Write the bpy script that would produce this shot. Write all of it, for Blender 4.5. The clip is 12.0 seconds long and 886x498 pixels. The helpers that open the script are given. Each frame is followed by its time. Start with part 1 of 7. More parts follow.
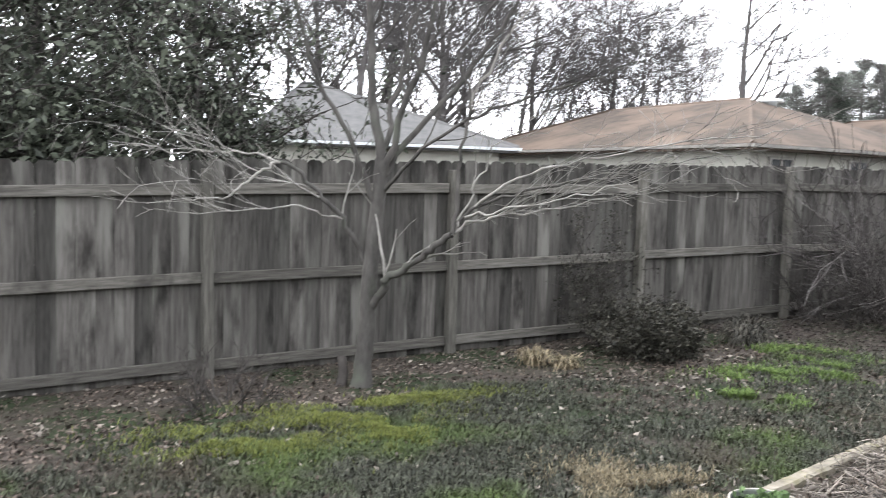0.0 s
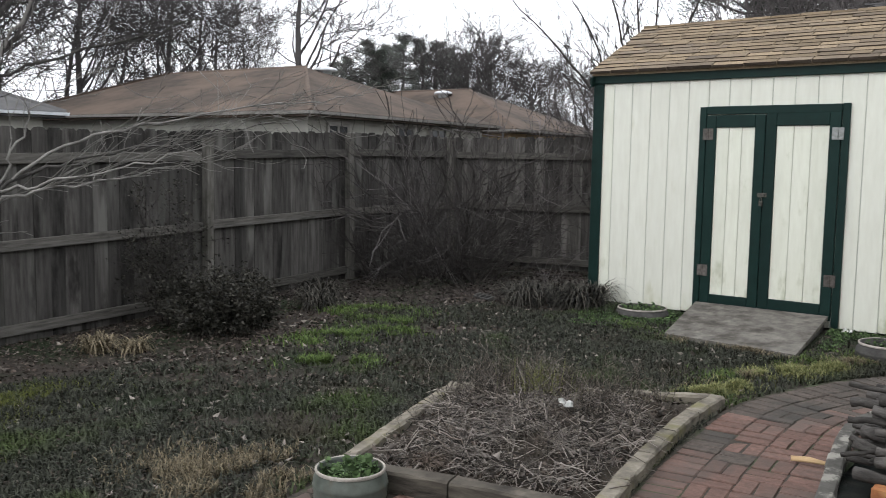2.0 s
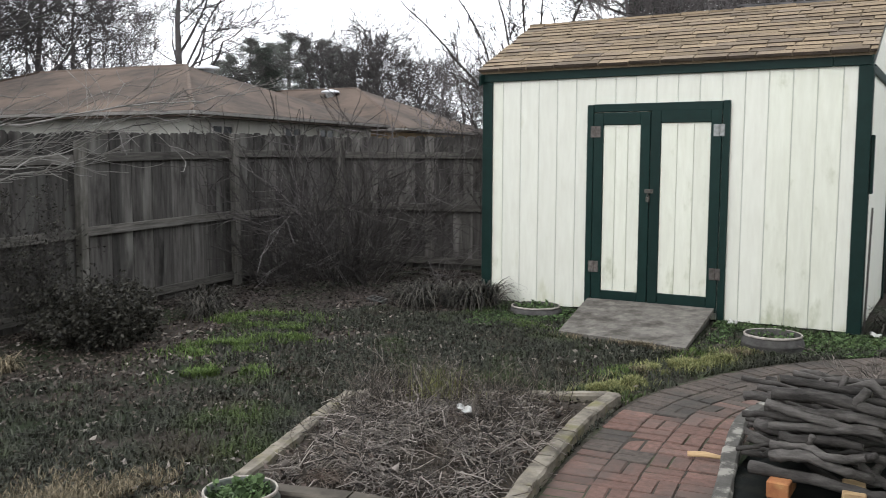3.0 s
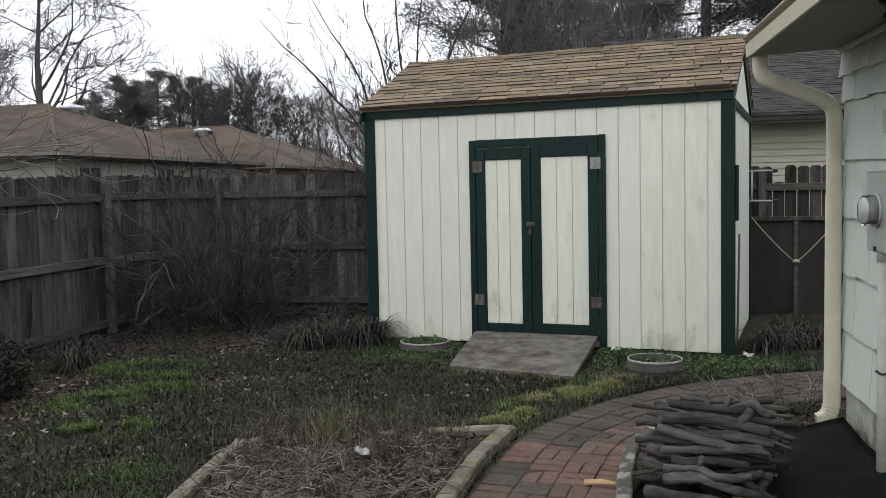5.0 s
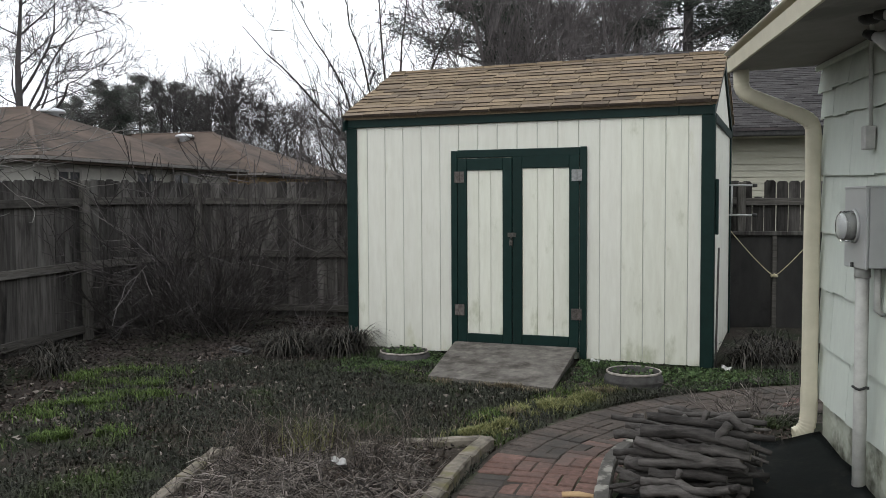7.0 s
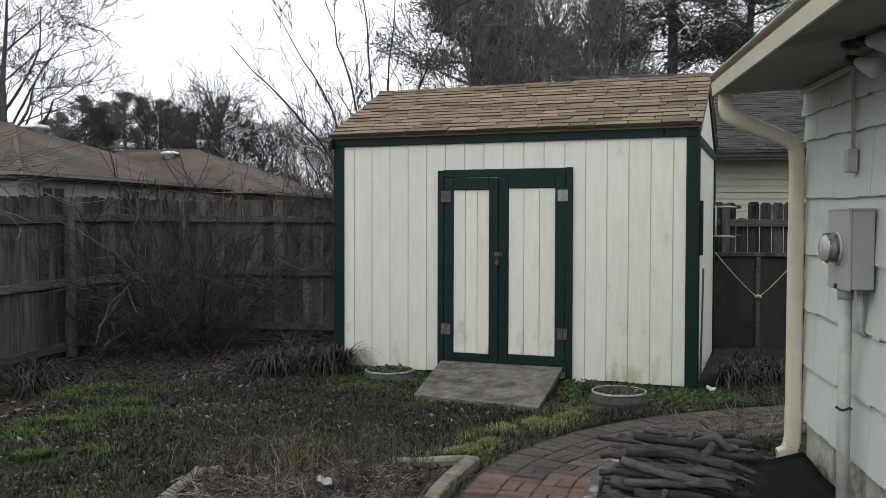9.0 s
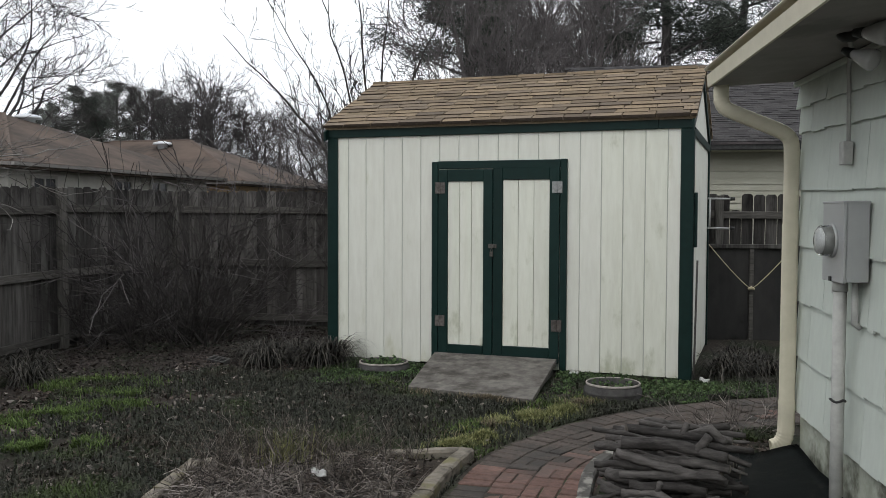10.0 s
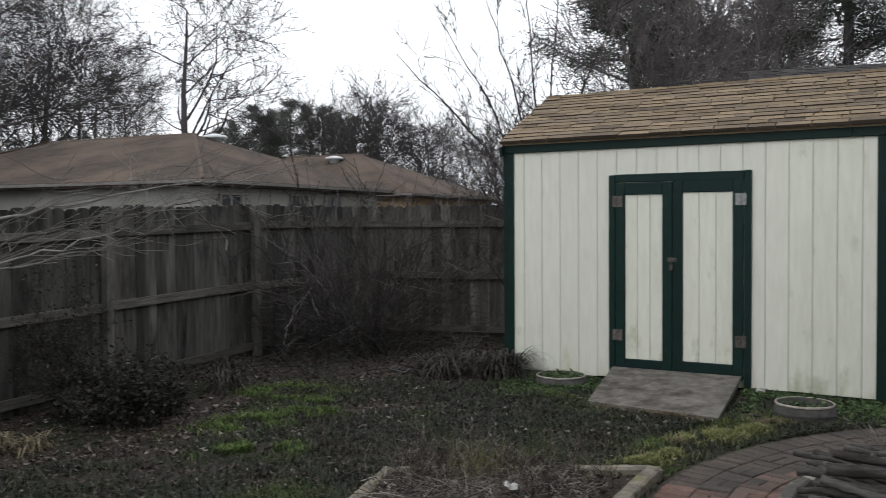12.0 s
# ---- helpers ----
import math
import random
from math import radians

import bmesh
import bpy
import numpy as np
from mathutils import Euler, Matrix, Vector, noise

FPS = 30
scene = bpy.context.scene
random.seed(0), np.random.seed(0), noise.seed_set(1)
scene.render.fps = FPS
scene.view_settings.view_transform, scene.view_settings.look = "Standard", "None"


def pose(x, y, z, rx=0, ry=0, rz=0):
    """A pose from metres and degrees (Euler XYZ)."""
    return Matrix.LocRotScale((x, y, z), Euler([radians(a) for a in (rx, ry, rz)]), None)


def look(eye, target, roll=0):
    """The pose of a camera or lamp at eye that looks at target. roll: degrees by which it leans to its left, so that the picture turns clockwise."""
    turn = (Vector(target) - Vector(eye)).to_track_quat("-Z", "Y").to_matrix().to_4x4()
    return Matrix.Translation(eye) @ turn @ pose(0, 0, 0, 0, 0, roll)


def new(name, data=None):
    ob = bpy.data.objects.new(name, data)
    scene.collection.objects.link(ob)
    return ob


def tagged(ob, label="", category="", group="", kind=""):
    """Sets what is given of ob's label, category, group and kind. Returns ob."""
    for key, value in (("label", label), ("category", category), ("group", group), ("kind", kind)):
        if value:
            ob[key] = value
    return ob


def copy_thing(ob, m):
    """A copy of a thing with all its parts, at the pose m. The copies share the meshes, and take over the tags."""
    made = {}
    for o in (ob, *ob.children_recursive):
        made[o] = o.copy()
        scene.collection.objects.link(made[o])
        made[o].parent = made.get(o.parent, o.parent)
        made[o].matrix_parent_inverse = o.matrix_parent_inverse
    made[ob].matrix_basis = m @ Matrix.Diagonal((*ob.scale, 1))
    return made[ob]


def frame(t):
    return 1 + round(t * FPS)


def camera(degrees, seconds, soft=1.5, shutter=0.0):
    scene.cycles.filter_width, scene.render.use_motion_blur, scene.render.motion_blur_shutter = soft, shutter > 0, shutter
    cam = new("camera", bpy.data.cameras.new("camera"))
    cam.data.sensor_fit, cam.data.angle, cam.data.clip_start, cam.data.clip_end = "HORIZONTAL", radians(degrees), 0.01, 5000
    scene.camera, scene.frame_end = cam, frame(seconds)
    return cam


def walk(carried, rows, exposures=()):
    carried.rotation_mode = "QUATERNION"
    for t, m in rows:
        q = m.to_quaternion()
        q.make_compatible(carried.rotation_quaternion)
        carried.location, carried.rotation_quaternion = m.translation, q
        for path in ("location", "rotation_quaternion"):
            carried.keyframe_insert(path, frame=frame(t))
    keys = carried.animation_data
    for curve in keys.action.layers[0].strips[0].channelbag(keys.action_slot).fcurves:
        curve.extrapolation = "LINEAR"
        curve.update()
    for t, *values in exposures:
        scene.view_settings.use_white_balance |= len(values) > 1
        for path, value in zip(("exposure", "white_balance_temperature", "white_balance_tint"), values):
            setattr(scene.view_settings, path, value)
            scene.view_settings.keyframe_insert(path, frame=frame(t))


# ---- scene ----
cam = camera(53.1, 12.0, soft=0.85, shutter=0.24)
PATH = [
    (0, (4.719, -8.64, 1.485), (2.912, -7.795, 1.338), 1.6),
    (0.5, (4.598, -8.686, 1.493), (2.937, -7.575, 1.414), 1.1),
    (1, (4.553, -8.644, 1.499), (3.054, -7.325, 1.38), 1.6),
    (1.5, (4.515, -8.585, 1.492), (3.18, -7.103, 1.348), 0.9),
    (2, (4.471, -8.478, 1.487), (3.264, -6.896, 1.287), 0.9),
    (2.5, (4.411, -8.39, 1.485), (3.3, -6.737, 1.3), 1.7),
    (3, (4.369, -8.342, 1.496), (3.365, -6.624, 1.296), 0.2),
    (3.5, (4.297, -8.352, 1.509), (3.412, -6.562, 1.403), -2.0),
    (5.5, (4.301, -8.353, 1.517), (3.558, -6.501, 1.389), -0.6),
    (6, (4.298, -8.348, 1.509), (3.563, -6.492, 1.392), -0.3),
    (6.5, (4.295, -8.351, 1.511), (3.565, -6.492, 1.402), -0.3),
    (7, (4.299, -8.338, 1.516), (3.574, -6.477, 1.413), -0.3),
    (9, (4.292, -8.357, 1.517), (3.598, -6.482, 1.457), 0.1),
    (9.5, (4.29, -8.341, 1.523), (3.609, -6.462, 1.446), 0.3),
    (10, (4.278, -8.348, 1.521), (3.599, -6.469, 1.441), 0.2),
    (10.5, (4.281, -8.345, 1.524), (3.602, -6.466, 1.447), 0.2),
    (11, (4.263, -8.349, 1.523), (3.579, -6.472, 1.453), 0.1),
    (11.5, (4.24, -8.429, 1.551), (3.426, -6.603, 1.488), 0.2),
    (12, (4.168, -8.509, 1.584), (3.163, -6.781, 1.523), -0.4),
]
walk(cam, [(t, look(eye, target, roll)) for t, eye, target, roll in PATH],
     exposures=[(0.0, 1.7), (0.3, 1.45), (0.6, 0.95), (1.0, 0.52), (2.0, 0.40), (2.5, 0.55), (3.0, 0.57), (3.5, 0.08), (5.5, 0.0), (7.2, 0.0), (9.0, -0.08), (12.0, -0.2)])

# ---------------------------------------------------------------- light
world = bpy.data.worlds.new("overcast")
scene.world = world
world.use_nodes = True
wn, wl = world.node_tree.nodes, world.node_tree.links
sky = wn.new("ShaderNodeTexSky")
sky.sky_type = "NISHITA"
sky.sun_disc = False
sky.sun_elevation, sky.sun_rotation = radians(42), radians(200)
sky.air_density, sky.dust_density = 1.0, 4.0
grey = wn.new("ShaderNodeHueSaturation")
grey.inputs["Saturation"].default_value = 0.10
wl.new(sky.outputs[0], grey.inputs["Color"])
cloud = wn.new("ShaderNodeMix")
cloud.data_type = "RGBA"
cloud.inputs["Factor"].default_value = 0.8
cloud.inputs["B"].default_value = (11.2, 11.6, 12.2, 1)
wl.new(grey.outputs[0], cloud.inputs["A"])
wl.new(cloud.outputs["Result"], wn["Background"].inputs["Color"])
wn["Background"].inputs["Strength"].default_value = 0.15
sun = new("sun", bpy.data.lights.new("sun", "SUN"))
sun.data.energy, sun.data.angle, sun.data.color = 0.5, radians(30), (1, 0.97, 0.93)
sun.matrix_world = look((-6, -16, 20), (0, 0, 0))


# ---------------------------------------------------------------- materials
def surface(name, dark, light, scale=8.0, stretch=(1, 1, 1), rough=0.85, bump=0.25, rand=0.0, island=0.0, metal=0.0,
            stain=None, stain_scale=1.2, stain_at=(0.52, 0.7), stain_stretch=(1, 1, 1), detail=7.0, spec=0.16, world_space=False, splash=None, alt=None, pale=None, pale_at=(0.54, 0.66)):
    """A weathered surface: fine grain between two colours, larger stains, relief, and a shade of its own per piece."""
    m = bpy.data.materials.new(name)
    m.use_nodes = True
    n, l = m.node_tree.nodes, m.node_tree.links
    out = n["Principled BSDF"]
    coord = n.new("ShaderNodeTexCoord")
    info = n.new("ShaderNodeObjectInfo")
    geo = n.new("ShaderNodeNewGeometry")
    where = geo.outputs["Position"] if world_space else coord.outputs["Object"]
    shift = n.new("ShaderNodeVectorMath")
    shift.operation = "MULTIPLY_ADD"
    l.new(info.outputs["Random"], shift.inputs[0])
    shift.inputs[1].default_value = (0, 0, 0) if world_space else (31.7, 17.3, 23.9)
    l.new(where, shift.inputs[2])
    mp = n.new("ShaderNodeMapping")
    mp.inputs["Scale"].default_value = stretch
    l.new(shift.outputs[0], mp.inputs[0])
    fine = n.new("ShaderNodeTexNoise")
    fine.inputs["Scale"].default_value, fine.inputs["Detail"].default_value, fine.inputs["Roughness"].default_value = scale, detail, 0.65
    l.new(mp.outputs[0], fine.inputs["Vector"])
    ramp = n.new("ShaderNodeValToRGB")
    ramp.color_ramp.elements[0].position, ramp.color_ramp.elements[1].position = 0.32, 0.70
    ramp.color_ramp.elements[0].color, ramp.color_ramp.elements[1].color = (*dark, 1), (*light, 1)
    l.new(fine.outputs["Fac"], ramp.inputs[0])
    colour = ramp.outputs[0]
    if stain:
        mq = n.new("ShaderNodeMapping")
        mq.inputs["Scale"].default_value = stain_stretch
        l.new(shift.outputs[0], mq.inputs[0])
        big = n.new("ShaderNodeTexNoise")
        big.inputs["Scale"].default_value, big.inputs["Detail"].default_value, big.inputs["Roughness"].default_value = stain_scale, 8, 0.62
        l.new(mq.outputs[0], big.inputs["Vector"])
        fac = n.new("ShaderNodeMapRange")
        fac.inputs["From Min"].default_value, fac.inputs["From Max"].default_value = stain_at
        fac.interpolation_type = "SMOOTHSTEP"
        height = big.outputs["Fac"]
        if splash:
            # more of the same stain at one end of the boards: mud thrown up by rain, or mildew at the tops
            axes = n.new("ShaderNodeSeparateXYZ")
            l.new(coord.outputs["Object"], axes.inputs[0])
            near = n.new("ShaderNodeMapRange")
            near.inputs["From Min"].default_value, near.inputs["From Max"].default_value = splash[0], splash[1]
            near.inputs["To Min"].default_value, near.inputs["To Max"].default_value = splash[2], 0.0
            l.new(axes.outputs["Z"], near.inputs["Value"])
            more = n.new("ShaderNodeMath")
            l.new(height, more.inputs[0])
            l.new(near.outputs[0], more.inputs[1])
            height = more.outputs[0]
        l.new(height, fac.inputs["Value"])
        mix = n.new("ShaderNodeMix")
        mix.data_type = "RGBA"
        l.new(fac.outputs[0], mix.inputs["Factor"])
        l.new(colour, mix.inputs["A"])
        mix.inputs["B"].default_value = (*stain, 1)
        colour = mix.outputs["Result"]
    if alt:
        # every piece leans its own way between two colours
        own = n.new("ShaderNodeMath")
        own.operation = "MULTIPLY"
        own.inputs[1].default_value = 17.31
        l.new(info.outputs["Random"], own.inputs[0])
        part_of = n.new("ShaderNodeMath")
        part_of.operation = "FRACT"
        l.new(own.outputs[0], part_of.inputs[0])
        lean = n.new("ShaderNodeMapRange")
        lean.inputs["From Min"].default_value, lean.inputs["To Max"].default_value = 0.45, 0.75
        l.new(part_of.outputs[0], lean.inputs["Value"])
        other = n.new("ShaderNodeMix")
        other.data_type = "RGBA"
        l.new(lean.outputs[0], other.inputs["Factor"])
        l.new(colour, other.inputs["A"])
        other.inputs["B"].default_value = (*alt, 1)
        colour = other.outputs["Result"]
    if pale:
        # bleached streaks along the grain
        mr = n.new("ShaderNodeMapping")
        mr.inputs["Scale"].default_value, mr.inputs["Location"].default_value = (4.0, 3.0, 0.6), (3, 7, 1)
        l.new(shift.outputs[0], mr.inputs[0])
        streak = n.new("ShaderNodeTexNoise")
        streak.inputs["Scale"].default_value, streak.inputs["Detail"].default_value = 1.6, 5
        l.new(mr.outputs[0], streak.inputs["Vector"])
        where_pale = n.new("ShaderNodeMapRange")
        where_pale.interpolation_type = "SMOOTHSTEP"
        where_pale.inputs["From Min"].default_value, where_pale.inputs["From Max"].default_value = pale_at
        where_pale.inputs["To Max"].default_value = 0.6
        l.new(streak.outputs["Fac"], where_pale.inputs["Value"])
        bleach = n.new("ShaderNodeMix")
        bleach.data_type = "RGBA"
        l.new(where_pale.outputs[0], bleach.inputs["Factor"])
        l.new(colour, bleach.inputs["A"])
        bleach.inputs["B"].default_value = (*pale, 1)
        colour = bleach.outputs["Result"]
    if rand or island:
        amount = rand or island
        hsv = n.new("ShaderNodeHueSaturation")
        vary = n.new("ShaderNodeMapRange")
        vary.inputs["To Min"].default_value, vary.inputs["To Max"].default_value = 1 - amount, 1 + amount
        l.new(info.outputs["Random"] if rand else geo.outputs["Random Per Island"], vary.inputs["Value"])
        l.new(vary.outputs[0], hsv.inputs["Value"])
        l.new(colour, hsv.inputs["Color"])
        colour = hsv.outputs[0]
    l.new(colour, out.inputs["Base Color"])
    rr = n.new("ShaderNodeMapRange")
    rr.inputs["To Min"].default_value, rr.inputs["To Max"].default_value = max(rough - 0.12, 0.02), min(rough + 0.12, 1)
    l.new(fine.outputs["Fac"], rr.inputs["Value"])
    l.new(rr.outputs[0], out.inputs["Roughness"])
    out.inputs["Metallic"].default_value = metal
    out.inputs["Specular IOR Level"].default_value = spec
    if bump:
        b = n.new("ShaderNodeBump")
        b.inputs["Strength"].default_value, b.inputs["Distance"].default_value = bump, 0.01
        l.new(fine.outputs["Fac"], b.inputs["Height"])
        l.new(b.outputs[0], out.inputs["Normal"])
    return m


M = {}
M["fence"] = surface("weathered_fence_wood", (0.034, 0.0315, 0.0295), (0.092, 0.0865, 0.081), 13, (3, 3, 0.18), 0.9, 0.5, rand=0.42, pale=(0.135, 0.132, 0.121), pale_at=(0.52, 0.70),
                     stain=(0.015, 0.0135, 0.0125), stain_scale=2.2, stain_stretch=(2.0, 1.5, 0.6), stain_at=(0.49, 0.70), splash=(1.85, 1.50, 0.10))
M["rail"] = surface("weathered_rail_wood", (0.044, 0.041, 0.037), (0.118, 0.111, 0.101), 16, (0.25, 3, 3), 0.9, 0.5, rand=0.3,
                    stain=(0.035, 0.033, 0.030), stain_scale=2.0)
M["post"] = surface("weathered_post_wood", (0.052, 0.049, 0.044), (0.138, 0.131, 0.118), 16, (3, 3, 0.25), 0.9, 0.5, rand=0.25,
                    stain=(0.05, 0.047, 0.04), stain_scale=1.5)
M["white"] = surface("white_painted_siding", (0.575, 0.575, 0.51), (0.64, 0.645, 0.58), 10, (2, 2, 0.3), 0.6, 0.12, rand=0.025,
                     stain=(0.43, 0.43, 0.31), stain_scale=2.6, stain_stretch=(2.4, 2.4, 0.6), stain_at=(0.60, 0.84), splash=(0.0, 0.35, 0.17))
M["white_stained"] = surface("mildewed_white_siding", (0.57, 0.575, 0.495), (0.645, 0.655, 0.575), 10, (2, 2, 0.3), 0.65, 0.12, rand=0.025,
                             stain=(0.40, 0.41, 0.315), stain_scale=5.0, stain_stretch=(1.6, 1.6, 0.7), stain_at=(0.56, 0.82), splash=(0.1, 0.75, 0.14))
# siding white turned greyer, so the recessed grooves carry their shade as colour
M["groove"] = surface("shaded_groove_paint", (0.33, 0.345, 0.31), (0.43, 0.44, 0.40), 12)
M["green"] = surface("dark_green_paint", (0.0035, 0.0145, 0.0125), (0.006, 0.022, 0.019), 12, (1, 1, 1), 0.5, 0.12, rand=0.1,
                     stain=(0.012, 0.024, 0.021), stain_scale=3.0, stain_at=(0.6, 0.85))
M["tan_shingle"] = surface("tan_asphalt_shingle", (0.108, 0.082, 0.055), (0.255, 0.196, 0.130), 90, (1, 1, 1), 0.95, 0.4, rand=0.28, alt=(0.120, 0.098, 0.078),
                           stain=(0.095, 0.076, 0.062), stain_scale=1.6, stain_at=(0.48, 0.75))
# cut shingle edge, coloured dark to draw the shadow line of each course
M["shingle_butt"] = surface("shadow_line_shingle_edge", (0.035, 0.027, 0.021), (0.075, 0.058, 0.045), 60, rough=0.95, bump=0.2)
M["hinge"] = surface("rusty_hinge_steel", (0.05, 0.042, 0.038), (0.15, 0.135, 0.125), 30, rough=0.7, metal=0.3, rand=0.3)
M["galvanised"] = surface("galvanised_hinge_steel", (0.16, 0.165, 0.16), (0.34, 0.345, 0.34), 40, rough=0.5, metal=0.4)
M["brass"] = surface("worn_latch_metal", (0.05, 0.047, 0.042), (0.15, 0.14, 0.125), 40, rough=0.5, metal=0.6)
M["flaked"] = surface("flaking_painted_edging", (0.055, 0.052, 0.047), (0.10, 0.096, 0.088), 12, (1, 1, 1), 0.9, 0.5,
                      stain=(0.24, 0.23, 0.205), stain_scale=6.5, stain_at=(0.48, 0.60))
M["ramp"] = surface("weathered_grey_ramp_board", (0.075, 0.070, 0.063), (0.19, 0.176, 0.158), 9, (1, 1, 1), 0.92, 0.4,
                    stain=(0.050, 0.045, 0.039), stain_scale=4.0, stain_at=(0.44, 0.68))
M["pot_stone"] = surface("cast_stone_pot", (0.04, 0.038, 0.037), (0.085, 0.082, 0.079), 18, rough=0.9, bump=0.4,
                         stain=(0.07, 0.068, 0.062), stain_scale=6)
M["pot_rim"] = surface("pale_worn_pot_rim", (0.20, 0.185, 0.165), (0.44, 0.40, 0.36), 18, rough=0.9, bump=0.4, stain=(0.09, 0.087, 0.078), stain_scale=7)
M["pot_glaze"] = surface("grey_green_glaze", (0.06, 0.068, 0.060), (0.12, 0.132, 0.118), 9, rough=0.4, bump=0.1, stain=(0.09, 0.08, 0.06), stain_scale=5)
M["soil"] = surface("dark_potting_soil", (0.02, 0.016, 0.012), (0.06, 0.05, 0.04), 40, rough=1, bump=0.8)
M["brick"] = surface("worn_red_brick", (0.090, 0.056, 0.047), (0.170, 0.104, 0.086), 25, rough=0.9, bump=0.4, rand=0.17,
                     stain=(0.085, 0.068, 0.060), stain_scale=1.8, stain_at=(0.42, 0.66), world_space=True)
M["brick_grey"] = surface("grimy_grey_brown_brick", (0.048, 0.040, 0.035), (0.104, 0.086, 0.075), 25, rough=0.92, bump=0.4, rand=0.13,
                          stain=(0.05, 0.046, 0.042), stain_scale=2.2, stain_at=(0.45, 0.65), world_space=True)
M["joint"] = surface("sandy_joint_dirt", (0.026, 0.023, 0.019), (0.066, 0.057, 0.047), 30, rough=1, bump=0.6, stain=(0.05, 0.07, 0.03), stain_scale=2, world_space=True)
M["timber"] = surface("mossy_border_timber", (0.075, 0.066, 0.055), (0.27, 0.242, 0.198), 8, (1, 1, 2), 0.92, 0.4, rand=0.15,
                      stain=(0.15, 0.137, 0.070), stain_scale=5.0, stain_at=(0.5, 0.7))
# base colour darkened all over to stand for the shadowed front face
M["dark_timber"] = surface("shade_dark_border_timber", (0.022, 0.019, 0.016), (0.10, 0.088, 0.073), 9, (0.5, 0.5, 3), 0.92, 0.5,
                           stain=(0.14, 0.122, 0.10), stain_scale=5.0, stain_at=(0.55, 0.72))
M["bark"] = surface("grey_log_bark", (0.030, 0.0275, 0.0255), (0.112, 0.104, 0.098), 18, (0.4, 1.6, 1.6), 0.9, 1.0, rand=0.40,
                    stain=(0.030, 0.027, 0.025), stain_scale=6, stain_stretch=(0.6, 1.5, 1.5), stain_at=(0.5, 0.68))
M["log_end"] = surface("cut_log_end", (0.07, 0.062, 0.053), (0.17, 0.15, 0.128), 20, rough=0.9, rand=0.25)
M["tree_bark"] = surface("smooth_grey_bark", (0.028, 0.026, 0.025), (0.080, 0.075, 0.071), 10, (1, 1, 0.4), 0.92, 0.5, stain=(0.060, 0.064, 0.053), stain_scale=2, world_space=True)
M["pale_twig"] = surface("pale_lichened_twig", (0.11, 0.104, 0.098), (0.27, 0.258, 0.243), 6, rough=0.9, bump=0, world_space=True)
M["far_bark"] = surface("bare_far_bark", (0.045, 0.041, 0.041), (0.10, 0.093, 0.092), 2, rough=0.95, bump=0, world_space=True)
M["grey_twig"] = surface("pale_grey_twig_bark", (0.075, 0.068, 0.068), (0.17, 0.155, 0.153), 2, rough=0.95, bump=0, world_space=True)
M["brush_bark"] = surface("dark_brush_bark", (0.020, 0.018, 0.017), (0.066, 0.059, 0.056), 8, rough=0.95, bump=0, world_space=True)
M["corner_twig"] = surface("grey_brown_twig", (0.040, 0.036, 0.036), (0.105, 0.094, 0.094), 8, rough=0.95, bump=0, world_space=True)
M["siding"] = surface("pale_green_shingle_siding", (0.485, 0.522, 0.475), (0.535, 0.578, 0.522), 14, (1.5, 1.5, 0.4), 0.7, 0.12, rand=0.02,
                      stain=(0.38, 0.42, 0.375), stain_scale=1.3, stain_at=(0.54, 0.8))
M["cream"] = surface("cream_painted_metal", (0.50, 0.47, 0.36), (0.60, 0.56, 0.44), 6, rough=0.5, bump=0.05, stain=(0.42, 0.395, 0.31), stain_scale=3, stain_at=(0.6, 0.85), world_space=True)
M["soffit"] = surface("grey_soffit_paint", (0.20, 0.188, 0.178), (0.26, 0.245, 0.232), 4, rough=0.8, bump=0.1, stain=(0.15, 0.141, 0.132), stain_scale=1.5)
M["foundation"] = surface("stained_foundation", (0.30, 0.32, 0.26), (0.48, 0.50, 0.43), 8, rough=0.9, stain=(0.10, 0.10, 0.075), stain_scale=3.5, stain_at=(0.45, 0.65))
M["bulb"] = surface("frosted_lamp_glass", (0.42, 0.42, 0.41), (0.52, 0.52, 0.50), 8, rough=0.25, bump=0, spec=0.5)
M["steel"] = surface("galvanised_meter_box", (0.355, 0.36, 0.355), (0.40, 0.405, 0.40), 5, rough=0.42, bump=0.03, metal=0.3)
M["conduit"] = surface("grey_conduit_paint", (0.34, 0.34, 0.32), (0.46, 0.46, 0.43), 14, rough=0.6, bump=0.1)
M["dark_metal"] = surface("dark_fitting", (0.02, 0.02, 0.02), (0.05, 0.05, 0.048), 20, rough=0.5)
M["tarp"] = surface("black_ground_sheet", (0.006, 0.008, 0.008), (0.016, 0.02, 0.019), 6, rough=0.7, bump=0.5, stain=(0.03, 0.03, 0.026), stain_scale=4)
M["lumber"] = surface("sawn_lumber_block", (0.30, 0.20, 0.11), (0.48, 0.35, 0.20), 12, (0.4, 3, 3), 0.85, rand=0.2)
M["orange_brick"] = surface("orange_brick", (0.22, 0.085, 0.04), (0.38, 0.17, 0.075), 14, rough=0.9, bump=0.3, stain=(0.42, 0.25, 0.11), stain_scale=5)
M["paper"] = surface("white_plastic_scrap", (0.7, 0.7, 0.68), (0.85, 0.85, 0.83), 10, rough=0.5)
M["dark_roof"] = surface("dark_grey_shingle_roof", (0.018, 0.017, 0.017), (0.05, 0.047, 0.047), 3, (1, 1, 6), 0.95, 0.3, stain=(0.07, 0.06, 0.06), stain_scale=0.8)
M["brown_roof"] = surface("mottled_brown_roof", (0.042, 0.034, 0.029), (0.086, 0.067, 0.056), 2.2, (1, 1, 2.5), 0.95, 0.2, stain=(0.112, 0.083, 0.066), stain_scale=0.34, stain_at=(0.44, 0.66))
